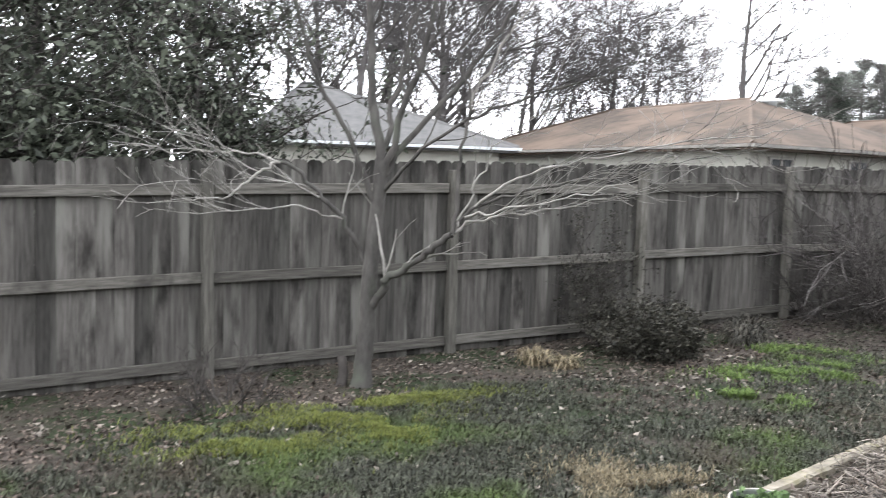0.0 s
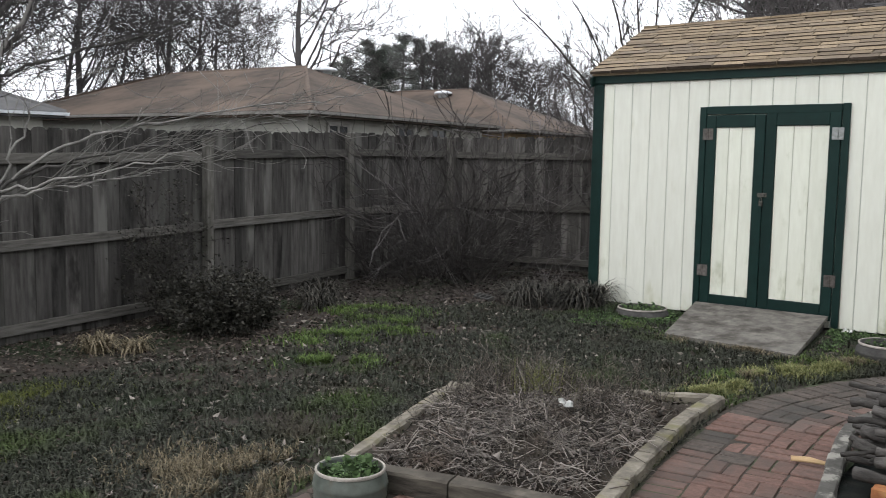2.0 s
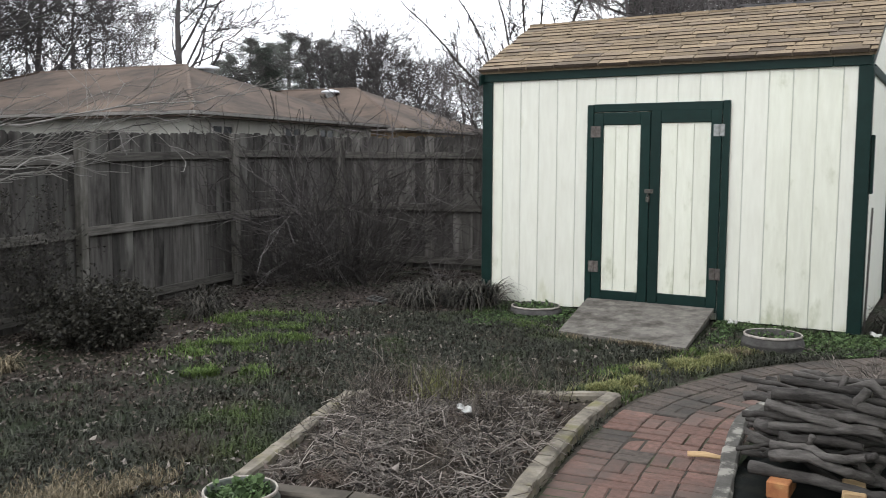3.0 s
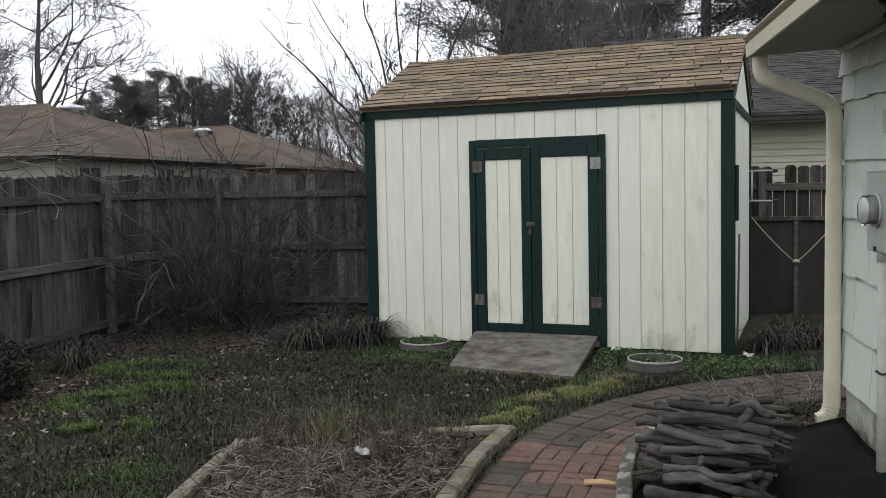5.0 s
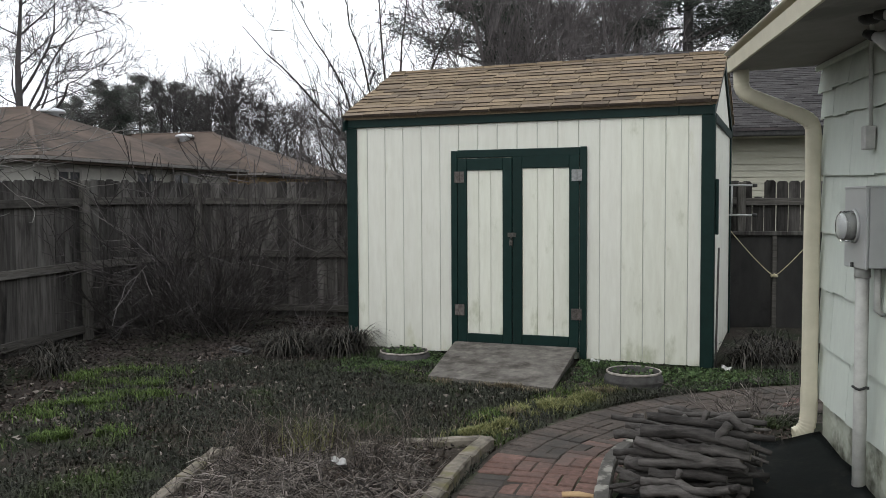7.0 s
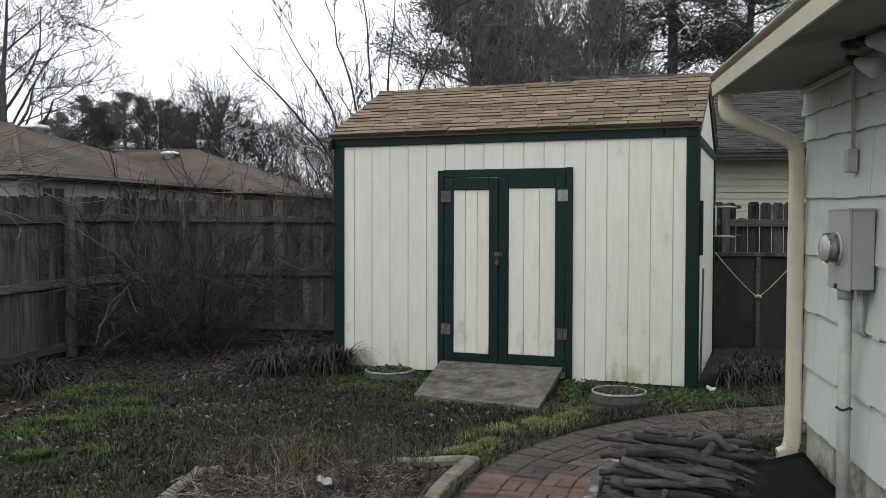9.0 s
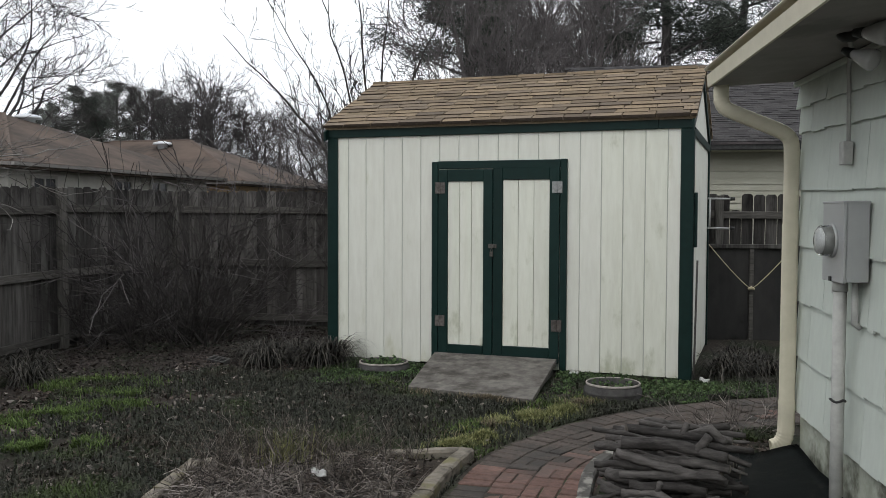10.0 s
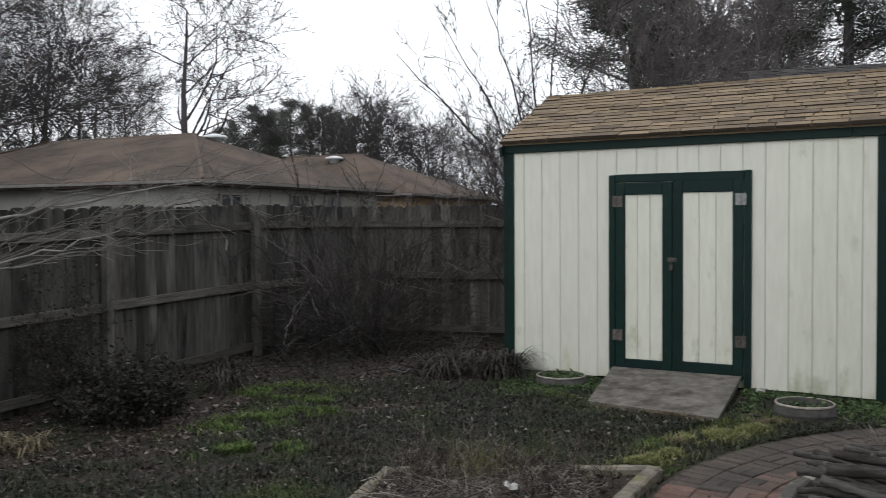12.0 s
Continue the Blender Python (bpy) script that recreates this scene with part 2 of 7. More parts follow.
M["roof_cap"] = surface("sun_bleached_roof_cap", (0.080, 0.062, 0.052), (0.13, 0.10, 0.082), 4, rough=0.95, bump=0.1)
M["grey_roof"] = surface("pale_grey_roof", (0.072, 0.071, 0.072), (0.112, 0.110, 0.111), 3, (1, 1, 2), 0.95, 0.2)
M["pale_wall"] = surface("pale_house_wall", (0.28, 0.27, 0.245), (0.36, 0.35, 0.32), 2, rough=0.85, bump=0.1)
M["tan_wall"] = surface("tan_board_wall", (0.30, 0.21, 0.12), (0.40, 0.29, 0.17), 2, (4, 4, 0.5), 0.85, 0.1)
M["lap"] = surface("cream_lap_siding", (0.38, 0.37, 0.30), (0.46, 0.45, 0.37), 3, (1, 1, 4), 0.8, 0.1)
M["gutter_dull"] = surface("dull_grey_gutter", (0.20, 0.19, 0.178), (0.28, 0.265, 0.25), 5, rough=0.7)
M["gutter_white"] = surface("white_gutter_paint", (0.55, 0.57, 0.59), (0.70, 0.72, 0.75), 5, rough=0.6)
M["window"] = surface("dark_window_glass", (0.012, 0.013, 0.015), (0.03, 0.032, 0.035), 3, rough=0.08, bump=0)
M["rope"] = surface("pale_braided_rope", (0.42, 0.37, 0.24), (0.6, 0.54, 0.38), 60, rough=0.9)
M["panel"] = surface("dark_board_panel", (0.024, 0.0235, 0.023), (0.052, 0.050, 0.048), 3, (1, 1, 0.4), 0.9, 0.3, rand=0.2, stain=(0.012, 0.011, 0.010), stain_scale=1.5)


def foliage(name, dark, light, patch=None, patch_scale=0.8, patch_at=(0.5, 0.6), rough=0.6, glow=0.15, dry=None, dry_scale=0.7, dry_at=(0.55, 0.68)):
    """Leaves and blades: a shade of its own per leaf, patches of another colour over the ground, a little light through them."""
    m = bpy.data.materials.new(name)
    m.use_nodes = True
    n, l = m.node_tree.nodes, m.node_tree.links
    out = n["Principled BSDF"]
    geo = n.new("ShaderNodeNewGeometry")
    ramp = n.new("ShaderNodeValToRGB")
    ramp.color_ramp.elements[0].color, ramp.color_ramp.elements[1].color = (*dark, 1), (*light, 1)
    l.new(geo.outputs["Random Per Island"], ramp.inputs[0])
    colour = ramp.outputs[0]
    for tint, sc, at, seed in ((patch, patch_scale, patch_at, 0.0), (dry, dry_scale, dry_at, 40.0)):
        if not tint:
            continue
        off = n.new("ShaderNodeVectorMath")
        off.inputs[1].default_value = (seed, seed, 0)
        l.new(geo.outputs["Position"], off.inputs[0])
        big = n.new("ShaderNodeTexNoise")
        big.inputs["Scale"].default_value, big.inputs["Detail"].default_value = sc, 4
        l.new(off.outputs[0], big.inputs["Vector"])
        fac = n.new("ShaderNodeMapRange")
        fac.inputs["From Min"].default_value, fac.inputs["From Max"].default_value = at
        l.new(big.outputs["Fac"], fac.inputs["Value"])
        mix = n.new("ShaderNodeMix")
        mix.data_type = "RGBA"
        l.new(fac.outputs[0], mix.inputs["Factor"])
        l.new(colour, mix.inputs["A"])
        mix.inputs["B"].default_value = (*tint, 1)
        colour = mix.outputs["Result"]
    hsv = n.new("ShaderNodeHueSaturation")
    vary = n.new("ShaderNodeMapRange")
    vary.inputs["To Min"].default_value, vary.inputs["To Max"].default_value = 0.6, 1.4
    l.new(geo.outputs["Random Per Island"], vary.inputs["Value"])
    l.new(vary.outputs[0], hsv.inputs["Value"])
    l.new(colour, hsv.inputs["Color"])
    l.new(hsv.outputs[0], out.inputs["Base Color"])
    out.inputs["Roughness"].default_value = rough
    out.inputs["Specular IOR Level"].default_value = 0.12
    if glow:
        tr = n.new("ShaderNodeBsdfTranslucent")
        l.new(hsv.outputs[0], tr.inputs["Color"])
        ms = n.new("ShaderNodeMixShader")
        ms.inputs[0].default_value = glow
        l.new(out.outputs[0], ms.inputs[1])
        l.new(tr.outputs[0], ms.inputs[2])
        l.new(ms.outputs[0], n["Material Output"].inputs["Surface"])
    return m


M["grass"] = foliage("winter_grass", (0.024, 0.0255, 0.0195), (0.054, 0.0565, 0.043), patch=(0.050, 0.070, 0.024), patch_scale=0.9, patch_at=(0.54, 0.66),
                     dry=(0.045, 0.039, 0.029), dry_scale=1.1, dry_at=(0.58, 0.72))
M["dry_grass"] = foliage("dry_straw", (0.085, 0.070, 0.046), (0.21, 0.175, 0.12))
M["stalk"] = foliage("dead_grey_stalks", (0.020, 0.0172, 0.0156), (0.255, 0.226, 0.204), glow=0, patch=(0.105, 0.076, 0.058), patch_scale=3.5, patch_at=(0.56, 0.72))
M["brown_stalk"] = foliage("dead_brown_stems", (0.022, 0.0185, 0.0155), (0.125, 0.108, 0.090), glow=0)
M["dead_leaf"] = foliage("brown_leaf_litter", (0.020, 0.0155, 0.0130), (0.098, 0.078, 0.067), glow=0.05)
M["pale_leaf"] = foliage("pale_dry_leaf", (0.070, 0.060, 0.053), (0.21, 0.185, 0.165), glow=0.05)
M["clover"] = foliage("bright_ground_cover", (0.030, 0.050, 0.022), (0.095, 0.145, 0.062))
M["evergreen"] = foliage("dark_glossy_leaves", (0.026, 0.030, 0.023), (0.075, 0.083, 0.064), rough=0.5)
M["pine"] = foliage("pine_needles", (0.026, 0.033, 0.027), (0.070, 0.080, 0.066))
# paler than the near needles and more translucent: distance haze put into the colour
M["far_pine"] = foliage("haze_paled_pine_needles", (0.085, 0.092, 0.084), (0.18, 0.19, 0.172), glow=0.3)
# a darker range than the brown leaf litter, for the fence corner
M["dark_leaf"] = foliage("darker_leaf_litter", (0.013, 0.0105, 0.0098), (0.062, 0.051, 0.047), glow=0.02)
M["shrub"] = foliage("dull_winter_shrub_leaves", (0.014, 0.014, 0.011), (0.048, 0.045, 0.037), rough=0.45)
M["liriope"] = foliage("dark_strap_leaves", (0.007, 0.0072, 0.006), (0.080, 0.074, 0.064))


def ground_material():
    """Lawn soil, bare bed along the fence, moss and leaf crumbs."""
    m = surface("yard_ground", (0.017, 0.0140, 0.0118), (0.052, 0.043, 0.036), 26, rough=1.0, bump=0.9, stain=(0.014, 0.020, 0.009),
                stain_scale=1.1, stain_at=(0.44, 0.6), world_space=True)
    return m


M["ground"] = ground_material()


# ---------------------------------------------------------------- mesh helpers
def finish(name, data, material, parent=None, label="", smooth=False):
    if material:
        data.materials.append(material)
    if smooth:
        data.polygons.foreach_set("use_smooth", np.ones(len(data.polygons), dtype=bool))
    ob = new(name, data)
    if parent:
        ob.parent = parent
    if label:
        ob["label"] = label
    return ob


def part(name, bm, material, parent=None, label="", smooth=False):
    data = bpy.data.meshes.new(name)
    bm.to_mesh(data)
    bm.free()
    return finish(name, data, material, parent, label, smooth)


def raw(name, verts, faces, material, parent=None, label="", smooth=False):
    data = bpy.data.meshes.new(name)
    data.from_pydata([tuple(map(float, v)) for v in verts], [], [tuple(map(int, f)) for f in faces])
    data.update()
    return finish(name, data, material, parent, label, smooth)


def slab(x0, y0, z0, x1, y1, z1, bevel=0.0, bm=None, m=None):
    """A box between two corners, with worn edges, added to bm."""
    own = bmesh.new()
    bmesh.ops.create_cube(own, size=1, matrix=Matrix.Translation(((x0 + x1) / 2, (y0 + y1) / 2, (z0 + z1) / 2)) @ Matrix.Diagonal((abs(x1 - x0), abs(y1 - y0), abs(z1 - z0), 1)))
    if bevel:
        bmesh.ops.bevel(own, geom=own.edges[:], offset=bevel, segments=1, affect="EDGES")
    if m:
        bmesh.ops.transform(own, matrix=m, verts=own.verts[:])
    if bm is None:
        return own
    tmp = bpy.data.meshes.new("tmp")
    own.to_mesh(tmp)
    own.free()
    bm.from_mesh(tmp)
    bpy.data.meshes.remove(tmp)
    return bm


def box_part(name, material, parent, x0, y0, z0, x1, y1, z1, bevel=0.004, label=""):
    return part(name, slab(x0, y0, z0, x1, y1, z1, bevel), material, parent, label)


def share(name, data, parent, m, label=""):
    """One more object on a mesh that exists already."""
    ob = new(name, data)
    ob.parent = parent
    ob.matrix_basis = m
    return ob


def thing(name, label, category, m=None, group="", kind=""):
    ob = new(name)
    if m is not None:
        ob.matrix_basis = m
    return tagged(ob, label, category, group, kind)


def tube(points, radii, sides=6, cap=True, squash=1.0, start=0):
    """Verts and faces of a tapered tube along points."""
    pts = [Vector(p) for p in points]
    verts, faces = [], []
    ref = None
    for i, p in enumerate(pts):
        d = (pts[min(i + 1, len(pts) - 1)] - pts[max(i - 1, 0)])
        d = d.normalized() if d.length else Vector((0, 0, 1))
        if ref is None:
            ref = d.orthogonal().normalized()
        ref = (ref - d * ref.dot(d))
        ref = ref.normalized() if ref.length > 1e-6 else d.orthogonal().normalized()
        side = d.cross(ref)
        for k in range(sides):
            a = 2 * math.pi * k / sides
            verts.append(p + (ref * math.cos(a) + side * math.sin(a) * squash) * radii[i])
    for i in range(len(pts) - 1):
        for k in range(sides):
            a, b = start + i * sides + k, start + i * sides + (k + 1) % sides
            faces.append((a, b, b + sides, a + sides))
    if cap:
        faces.append(tuple(start + k for k in reversed(range(sides))))
        faces.append(tuple(start + (len(pts) - 1) * sides + k for k in range(sides)))
    return verts, faces


def tubes(lines, thin=3, thick=7, limit=0.03):
    verts, faces = [], []
    for pts, radii in lines:
        v, f = tube(pts, radii, thick if max(radii) > limit else thin, False, 1.0, len(verts))
        verts += v
        faces += f
    return verts, faces


def ground_z(x, y):
    return -0.012 + (0.024 * y if y < 0 else 0.0) * (1.0 if y > -14 else 14 / -y)


def bumpy(x, y):
    return ground_z(x, y) + 0.018 * noise.noise((x * 1.3, y * 1.3, 0)) + 0.010 * noise.noise((x * 4, y * 4, 3))


def spline(points, n):
    """A smooth line through points, at n even steps."""
    p = [Vector(q) for q in points]
    p = [p[0] * 2 - p[1]] + p + [p[-1] * 2 - p[-2]]
    fine = []
    for i in range(1, len(p) - 2):
        for t in np.linspace(0, 1, 24, endpoint=False):
            t = float(t)
            a, b, c, d = p[i - 1], p[i], p[i + 1], p[i + 2]
            fine.append(0.5 * ((2 * b) + (c - a) * t + (2 * a - 5 * b + 4 * c - d) * t * t + (3 * b - a - 3 * c + d) * t ** 3))
    fine.append(p[-2])
    length = [0]
    for a, b in zip(fine, fine[1:]):
        length.append(length[-1] + (b - a).length)
    out = []
    for s in np.linspace(0, length[-1], n):
        i = min(max(int(np.searchsorted(length, s)), 1), len(fine) - 1)
        k = (s - length[i - 1]) / max(length[i] - length[i - 1], 1e-9)
        out.append(fine[i - 1].lerp(fine[i], float(k)))
    return out, length[-1]


# ---------------------------------------------------------------- ground
def build_ground():
    xs = np.concatenate([[-900, -300, -120, -60, -30, -15], np.arange(-8, 9.01, 0.16), [15, 30, 60, 120, 300, 900]])
    ys = np.concatenate([[-900, -300, -120, -60, -30], np.arange(-14, 5.01, 0.16), [8, 15, 30, 60, 120, 300, 900]])
    verts = []
    for y in ys:
        for x in xs:
            near = -9 < x < 10 and -15 < y < 6
            verts.append((x, y, bumpy(x, y) if near else ground_z(x, y) - 0.02))
    w = len(xs)
    faces = [(j * w + i, j * w + i + 1, (j + 1) * w + i + 1, (j + 1) * w + i) for j in range(len(ys) - 1) for i in range(w - 1)]
    return tagged(raw("ground", verts, faces, M["ground"], smooth=True), "dark soil with winter lawn and leaf crumbs", "ground", kind="structure")


build_ground()


# ---------------------------------------------------------------- board fences
def board_mesh(rng, width, height):
    """A fence board with clipped top corners, slightly cupped and checked along its edges."""
    t, c = 0.018, 0.028
    h = height
    out = [(-width / 2, 0), (width / 2, 0), (width / 2 + rng.uniform(-0.002, 0.002), h * 0.5), (width / 2, h - c), (width / 2 - c, h), (0, h + rng.uniform(-0.004, 0.006)),
           (-width / 2 + c, h), (-width / 2, h - c), (-width / 2 + rng.uniform(-0.002, 0.002), h * 0.5)]
    cup = rng.uniform(-0.003, 0.003)
    bm = bmesh.new()
    front = [bm.verts.new((x, -t / 2 + cup * (1 if abs(x) > width * 0.3 else 0), z)) for x, z in out]
    back = [bm.verts.new((x, t / 2, z)) for x, z in out]
    bm.faces.new(front)
    bm.faces.new(back[::-1])
    for i in range(len(out)):
        j = (i + 1) % len(out)
        bm.faces.new((front[j], front[i], back[i], back[j]))
    bmesh.ops.recalc_face_normals(bm, faces=bm.faces[:])
    data = bpy.data.meshes.new("board")
    bm.to_mesh(data)
    bm.free()
    data.materials.append(M["fence"])
    return data


def fence(name, label, posts, top=1.83, post_top=1.75, rails=(1.575, 0.85, 0.12), seed=1, gap=0.005, width=0.137, inner=1, post_mat="post", drop=(), loose=(), broken=()):
    """Posts and rails on the yard's side, boards behind them. posts: (x, y) in order; inner: which side of the line the yard lies on.
    drop: how far each post has sunk; loose: bays whose boards have shrunk apart; broken: (bay, board) with its top gone."""
    rng = random.Random(seed)
    root = thing(name, label, "fence", Matrix.Translation((posts[0][0], posts[0][1], 0)))
    ox, oy = posts[0]
    boards = [board_mesh(rng, width, top + 0.0) for _ in range(5)]
    pbm = slab(-0.045, -0.045, -0.15, 0.045, 0.045, post_top, 0.006)
    pdata = bpy.data.meshes.new("post")
    pbm.to_mesh(pdata)
    pbm.free()
    pdata.materials.append(M[post_mat])
    sunk = {p: d for p, d in zip(posts, drop)}
    def foot(x, y):
        return ground_z(x, y) - sunk.get((x, y), 0)
    for (x, y) in posts:
        g = foot(x, y)
        tall = 1.04 if y > -0.6 else 1.0
        share("post", pdata, root, pose(x - ox, y - oy, g, rng.uniform(-0.6, 0.6), rng.uniform(-0.6, 0.6), math.degrees(math.atan2(posts[1][1] - oy, posts[1][0] - ox))) @ Matrix.Diagonal((1, 1, tall, 1)))
    for bay, ((x0, y0), (x1, y1)) in enumerate(zip(posts, posts[1:])):
        a, b = Vector((x0, y0, foot(x0, y0))), Vector((x1, y1, foot(x1, y1)))
        d = b - a
        length = d.xy.length
        ang = math.atan2(d.y, d.x)
        tilt = math.atan2(d.z, length)
        flat = Vector((math.cos(ang), math.sin(ang), 0))
        off = Vector((-math.sin(ang), math.cos(ang), 0)) * -inner
        for z in rails:
            bm = slab(-length / 2 + 0.047, -0.02, -0.045, length / 2 - 0.047, 0.02, 0.045, 0.004)
            c = (a + b) / 2 + off * 0.025 + Vector((0, 0, z + rng.uniform(-0.01, 0.01)))
            ob = part("rail", bm, M["rail"], root)
            ob.matrix_basis = Matrix.Translation(c - Vector((ox, oy, 0))) @ Matrix.Rotation(ang, 4, "Z") @ Matrix.Rotation(-tilt + rng.uniform(-0.003, 0.003), 4, "Y")
        n = round(length / (width + gap))
        step = length / n
        for k in range(n):
            p = a + flat * (step * (k + 0.5)) + off * 0.058 + Vector((0, 0, d.z * (k + 0.5) / n + rng.uniform(-0.012, 0.012) + 0.0))
            m = Matrix.Translation(p - Vector((ox, oy, 0)) + off * (rng.uniform(0, 0.003) + 0.007 * (k % 2))) @ Matrix.Rotation(ang, 4, "Z") @ Matrix.Rotation(rng.uniform(-0.002, 0.002), 4, "Y") @ Matrix.Diagonal((step / (width + gap) * (0.972 if bay in loose else 1.045), 1, 0.90 if (bay, k) in broken else rng.uniform(0.994, 1.004), 1))
            share("board", boards[rng.randrange(5)], root, m)
    return root


CORNER = (-3.33, 1.92)
LEFT = [(-3.33 + 0.0685 * 2.306 * k, 1.92 - 2.306 * k) for k in range(8)]
BACK = [(-3.33 + 2.36 * k, 1.92 + 0.425 * k) for k in range(6)]
fence("side_fence", "weathered grey-brown wooden board fence with posts and three rails", LEFT, seed=3, inner=1, drop=(0, 0, 0, 0, 0.008, 0.03, 0.05, 0.06))
fence("back_fence", "dark weathered wooden board fence behind the shed", BACK, seed=5, inner=-1, drop=(0, 0, 0, 0.05, 0.06, 0.06), loose=(3, 4), broken=((3, 1),))


# ---------------------------------------------------------------- garden shed
def build_shed():
    shed = thing("garden_shed", "white garden shed with dark green trim and tan shingle roof", "shed")
    W, D, H, RZ = 3.66, 2.44, 2.31, 3.005
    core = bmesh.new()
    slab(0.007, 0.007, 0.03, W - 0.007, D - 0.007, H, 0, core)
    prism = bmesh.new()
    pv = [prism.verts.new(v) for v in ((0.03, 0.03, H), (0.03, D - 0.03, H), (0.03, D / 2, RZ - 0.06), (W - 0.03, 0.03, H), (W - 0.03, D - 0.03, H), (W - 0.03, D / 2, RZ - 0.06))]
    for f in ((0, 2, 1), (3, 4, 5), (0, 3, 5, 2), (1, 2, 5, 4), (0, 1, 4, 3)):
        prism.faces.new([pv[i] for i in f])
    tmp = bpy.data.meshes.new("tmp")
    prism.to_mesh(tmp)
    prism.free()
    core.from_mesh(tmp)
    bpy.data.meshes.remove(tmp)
    body = part("body", core, M["groove"], shed, "paint darkened for the shade in the grooves between boards")
    rng = random.Random(9)
    # grooved siding, one strip each
    n = 18
    step = (W - 0.02) / n
    for k in range(n):
        x0, x1 = 0.01 + k * step, 0.01 + (k + 1) * step
        bottom = 0.012 + rng.uniform(0, 0.012)
        box_part("siding_board", M["white_stained" if k in (0, 14, 15, 16) else "white"], body, x0 + 0.003, 0.0, bottom, x1 - 0.003, 0.028, H, 0.003)
    m = 12
    step = (D - 0.02) / m
    for side, x0, x1 in ((0, 0.0, 0.028), (1, W - 0.028, W)):
        for k in range(m):
            y0, y1 = 0.01 + k * step + 0.0045, 0.01 + (k + 1) * step - 0.0045
            z = lambda y: H + (RZ - H) * (1 - abs(y - D / 2) / (D / 2)) - 0.05
            bm = bmesh.new()
            v = [bm.verts.new(p) for p in ((x0, y0, 0.02), (x0, y1, 0.02), (x0, y1, z(y1)), (x0, y0, z(y0)), (x1, y0, 0.02), (x1, y1, 0.02), (x1, y1, z(y1)), (x1, y0, z(y0)))]
            for f in ((0, 1, 2, 3), (4, 7, 6, 5), (0, 4, 5, 1), (1, 5, 6, 2), (2, 6, 7, 3), (3, 7, 4, 0)):
                bm.faces.new([v[i] for i in f])
            bmesh.ops.recalc_face_normals(bm, faces=bm.faces[:])
            part("siding_board", bm, M["white"], body)
    # trim
    g = M["green"]
    box_part("corner_trim", g, shed, -0.018, -0.022, 0.0, 0.098, -0.002, 2.30, 0.004)
    box_part("corner_trim", g, shed, W - 0.098, -0.022, 0.0, W + 0.018, -0.002, 2.30, 0.004)
    box_part("corner_trim", g, shed, W + 0.002, 0.0, 0.0, W + 0.020, 0.09, 2.30, 0.004)
    box_part("corner_trim", g, shed, -0.020, 0.0, 0.0, -0.002, 0.09, 2.30, 0.004)
    box_part("corner_trim", g, shed, W + 0.002, D - 0.09, 0.0, W + 0.020, D, 2.30, 0.004)
    box_part("fascia", g, shed, -0.02, -0.026, 2.302, 3.36, -0.002, 2.405, 0.004)
    box_part("fascia", g, shed, 3.364, -0.026, 2.302, W + 0.02, -0.002, 2.405, 0.004, "spliced end of the green fascia")
    box_part("side_block", g, shed, W + 0.022, 0.02, 1.22, W + 0.05, 0.085, 1.72, 0.004, "short dark green board on the corner")
    # rake trim and gable band on both ends
    for x in (-0.022, W + 0.002):
        box_part("gable_band", g, shed, x, 0.092, 2.24, x + 0.02, D, 2.32, 0.003)
        for s in (-1, 1):
            a, b = Vector((x, D / 2 + s * (D / 2 + 0.10), 2.36)), Vector((x, D / 2, RZ - 0.03))
            bm = bmesh.new()
            v = [bm.verts.new(p) for p in (a, b, b - Vector((0, 0, 0.1)), a - Vector((0, 0, 0.1)))]
            v += [bm.verts.new(p.co + Vector((0.02, 0, 0))) for p in v]
            for f in ((0, 1, 2, 3), (7, 6, 5, 4), (0, 4, 5, 1), (1, 5, 6, 2), (2, 6, 7, 3), (3, 7, 4, 0)):
                bm.faces.new([v[i] for i in f])
            bmesh.ops.recalc_face_normals(bm, faces=bm.faces[:])
            part("rake_trim", bm, g, shed)
    # roof deck and shingle tabs
    roof = bmesh.new()
    ov = 0.03
    for s in (-1, 1):
        e, r = Vector((0, D / 2 + s * (D / 2 + 0.045), 2.412)), Vector((0, D / 2, RZ))
        v = [roof.verts.new(p) for p in (Vector((-ov, e.y, e.z)), Vector((W + ov, e.y, e.z)), Vector((W + ov, r.y, r.z)), Vector((-ov, r.y, r.z)))]
        v += [roof.verts.new(p.co - Vector((0, 0, 0.03))) for p in v]
        for f in ((0, 1, 2, 3), (7, 6, 5, 4), (0, 4, 5, 1), (1, 5, 6, 2), (2, 6, 7, 3), (3, 7, 4, 0)):
            roof.faces.new([v[i] for i in f])
    bmesh.ops.recalc_face_normals(roof, faces=roof.faces[:])
    deck = part("roof", roof, M["tan_shingle"], shed)
    eave, ridge = Vector((0, -0.066, 2.402)), Vector((0, D / 2, RZ + 0.004))
    slope = ridge - eave
    length = slope.length
    tilt = math.atan2(slope.z, slope.y)
    courses = 14
    exp = length / courses
    tab = 0.305
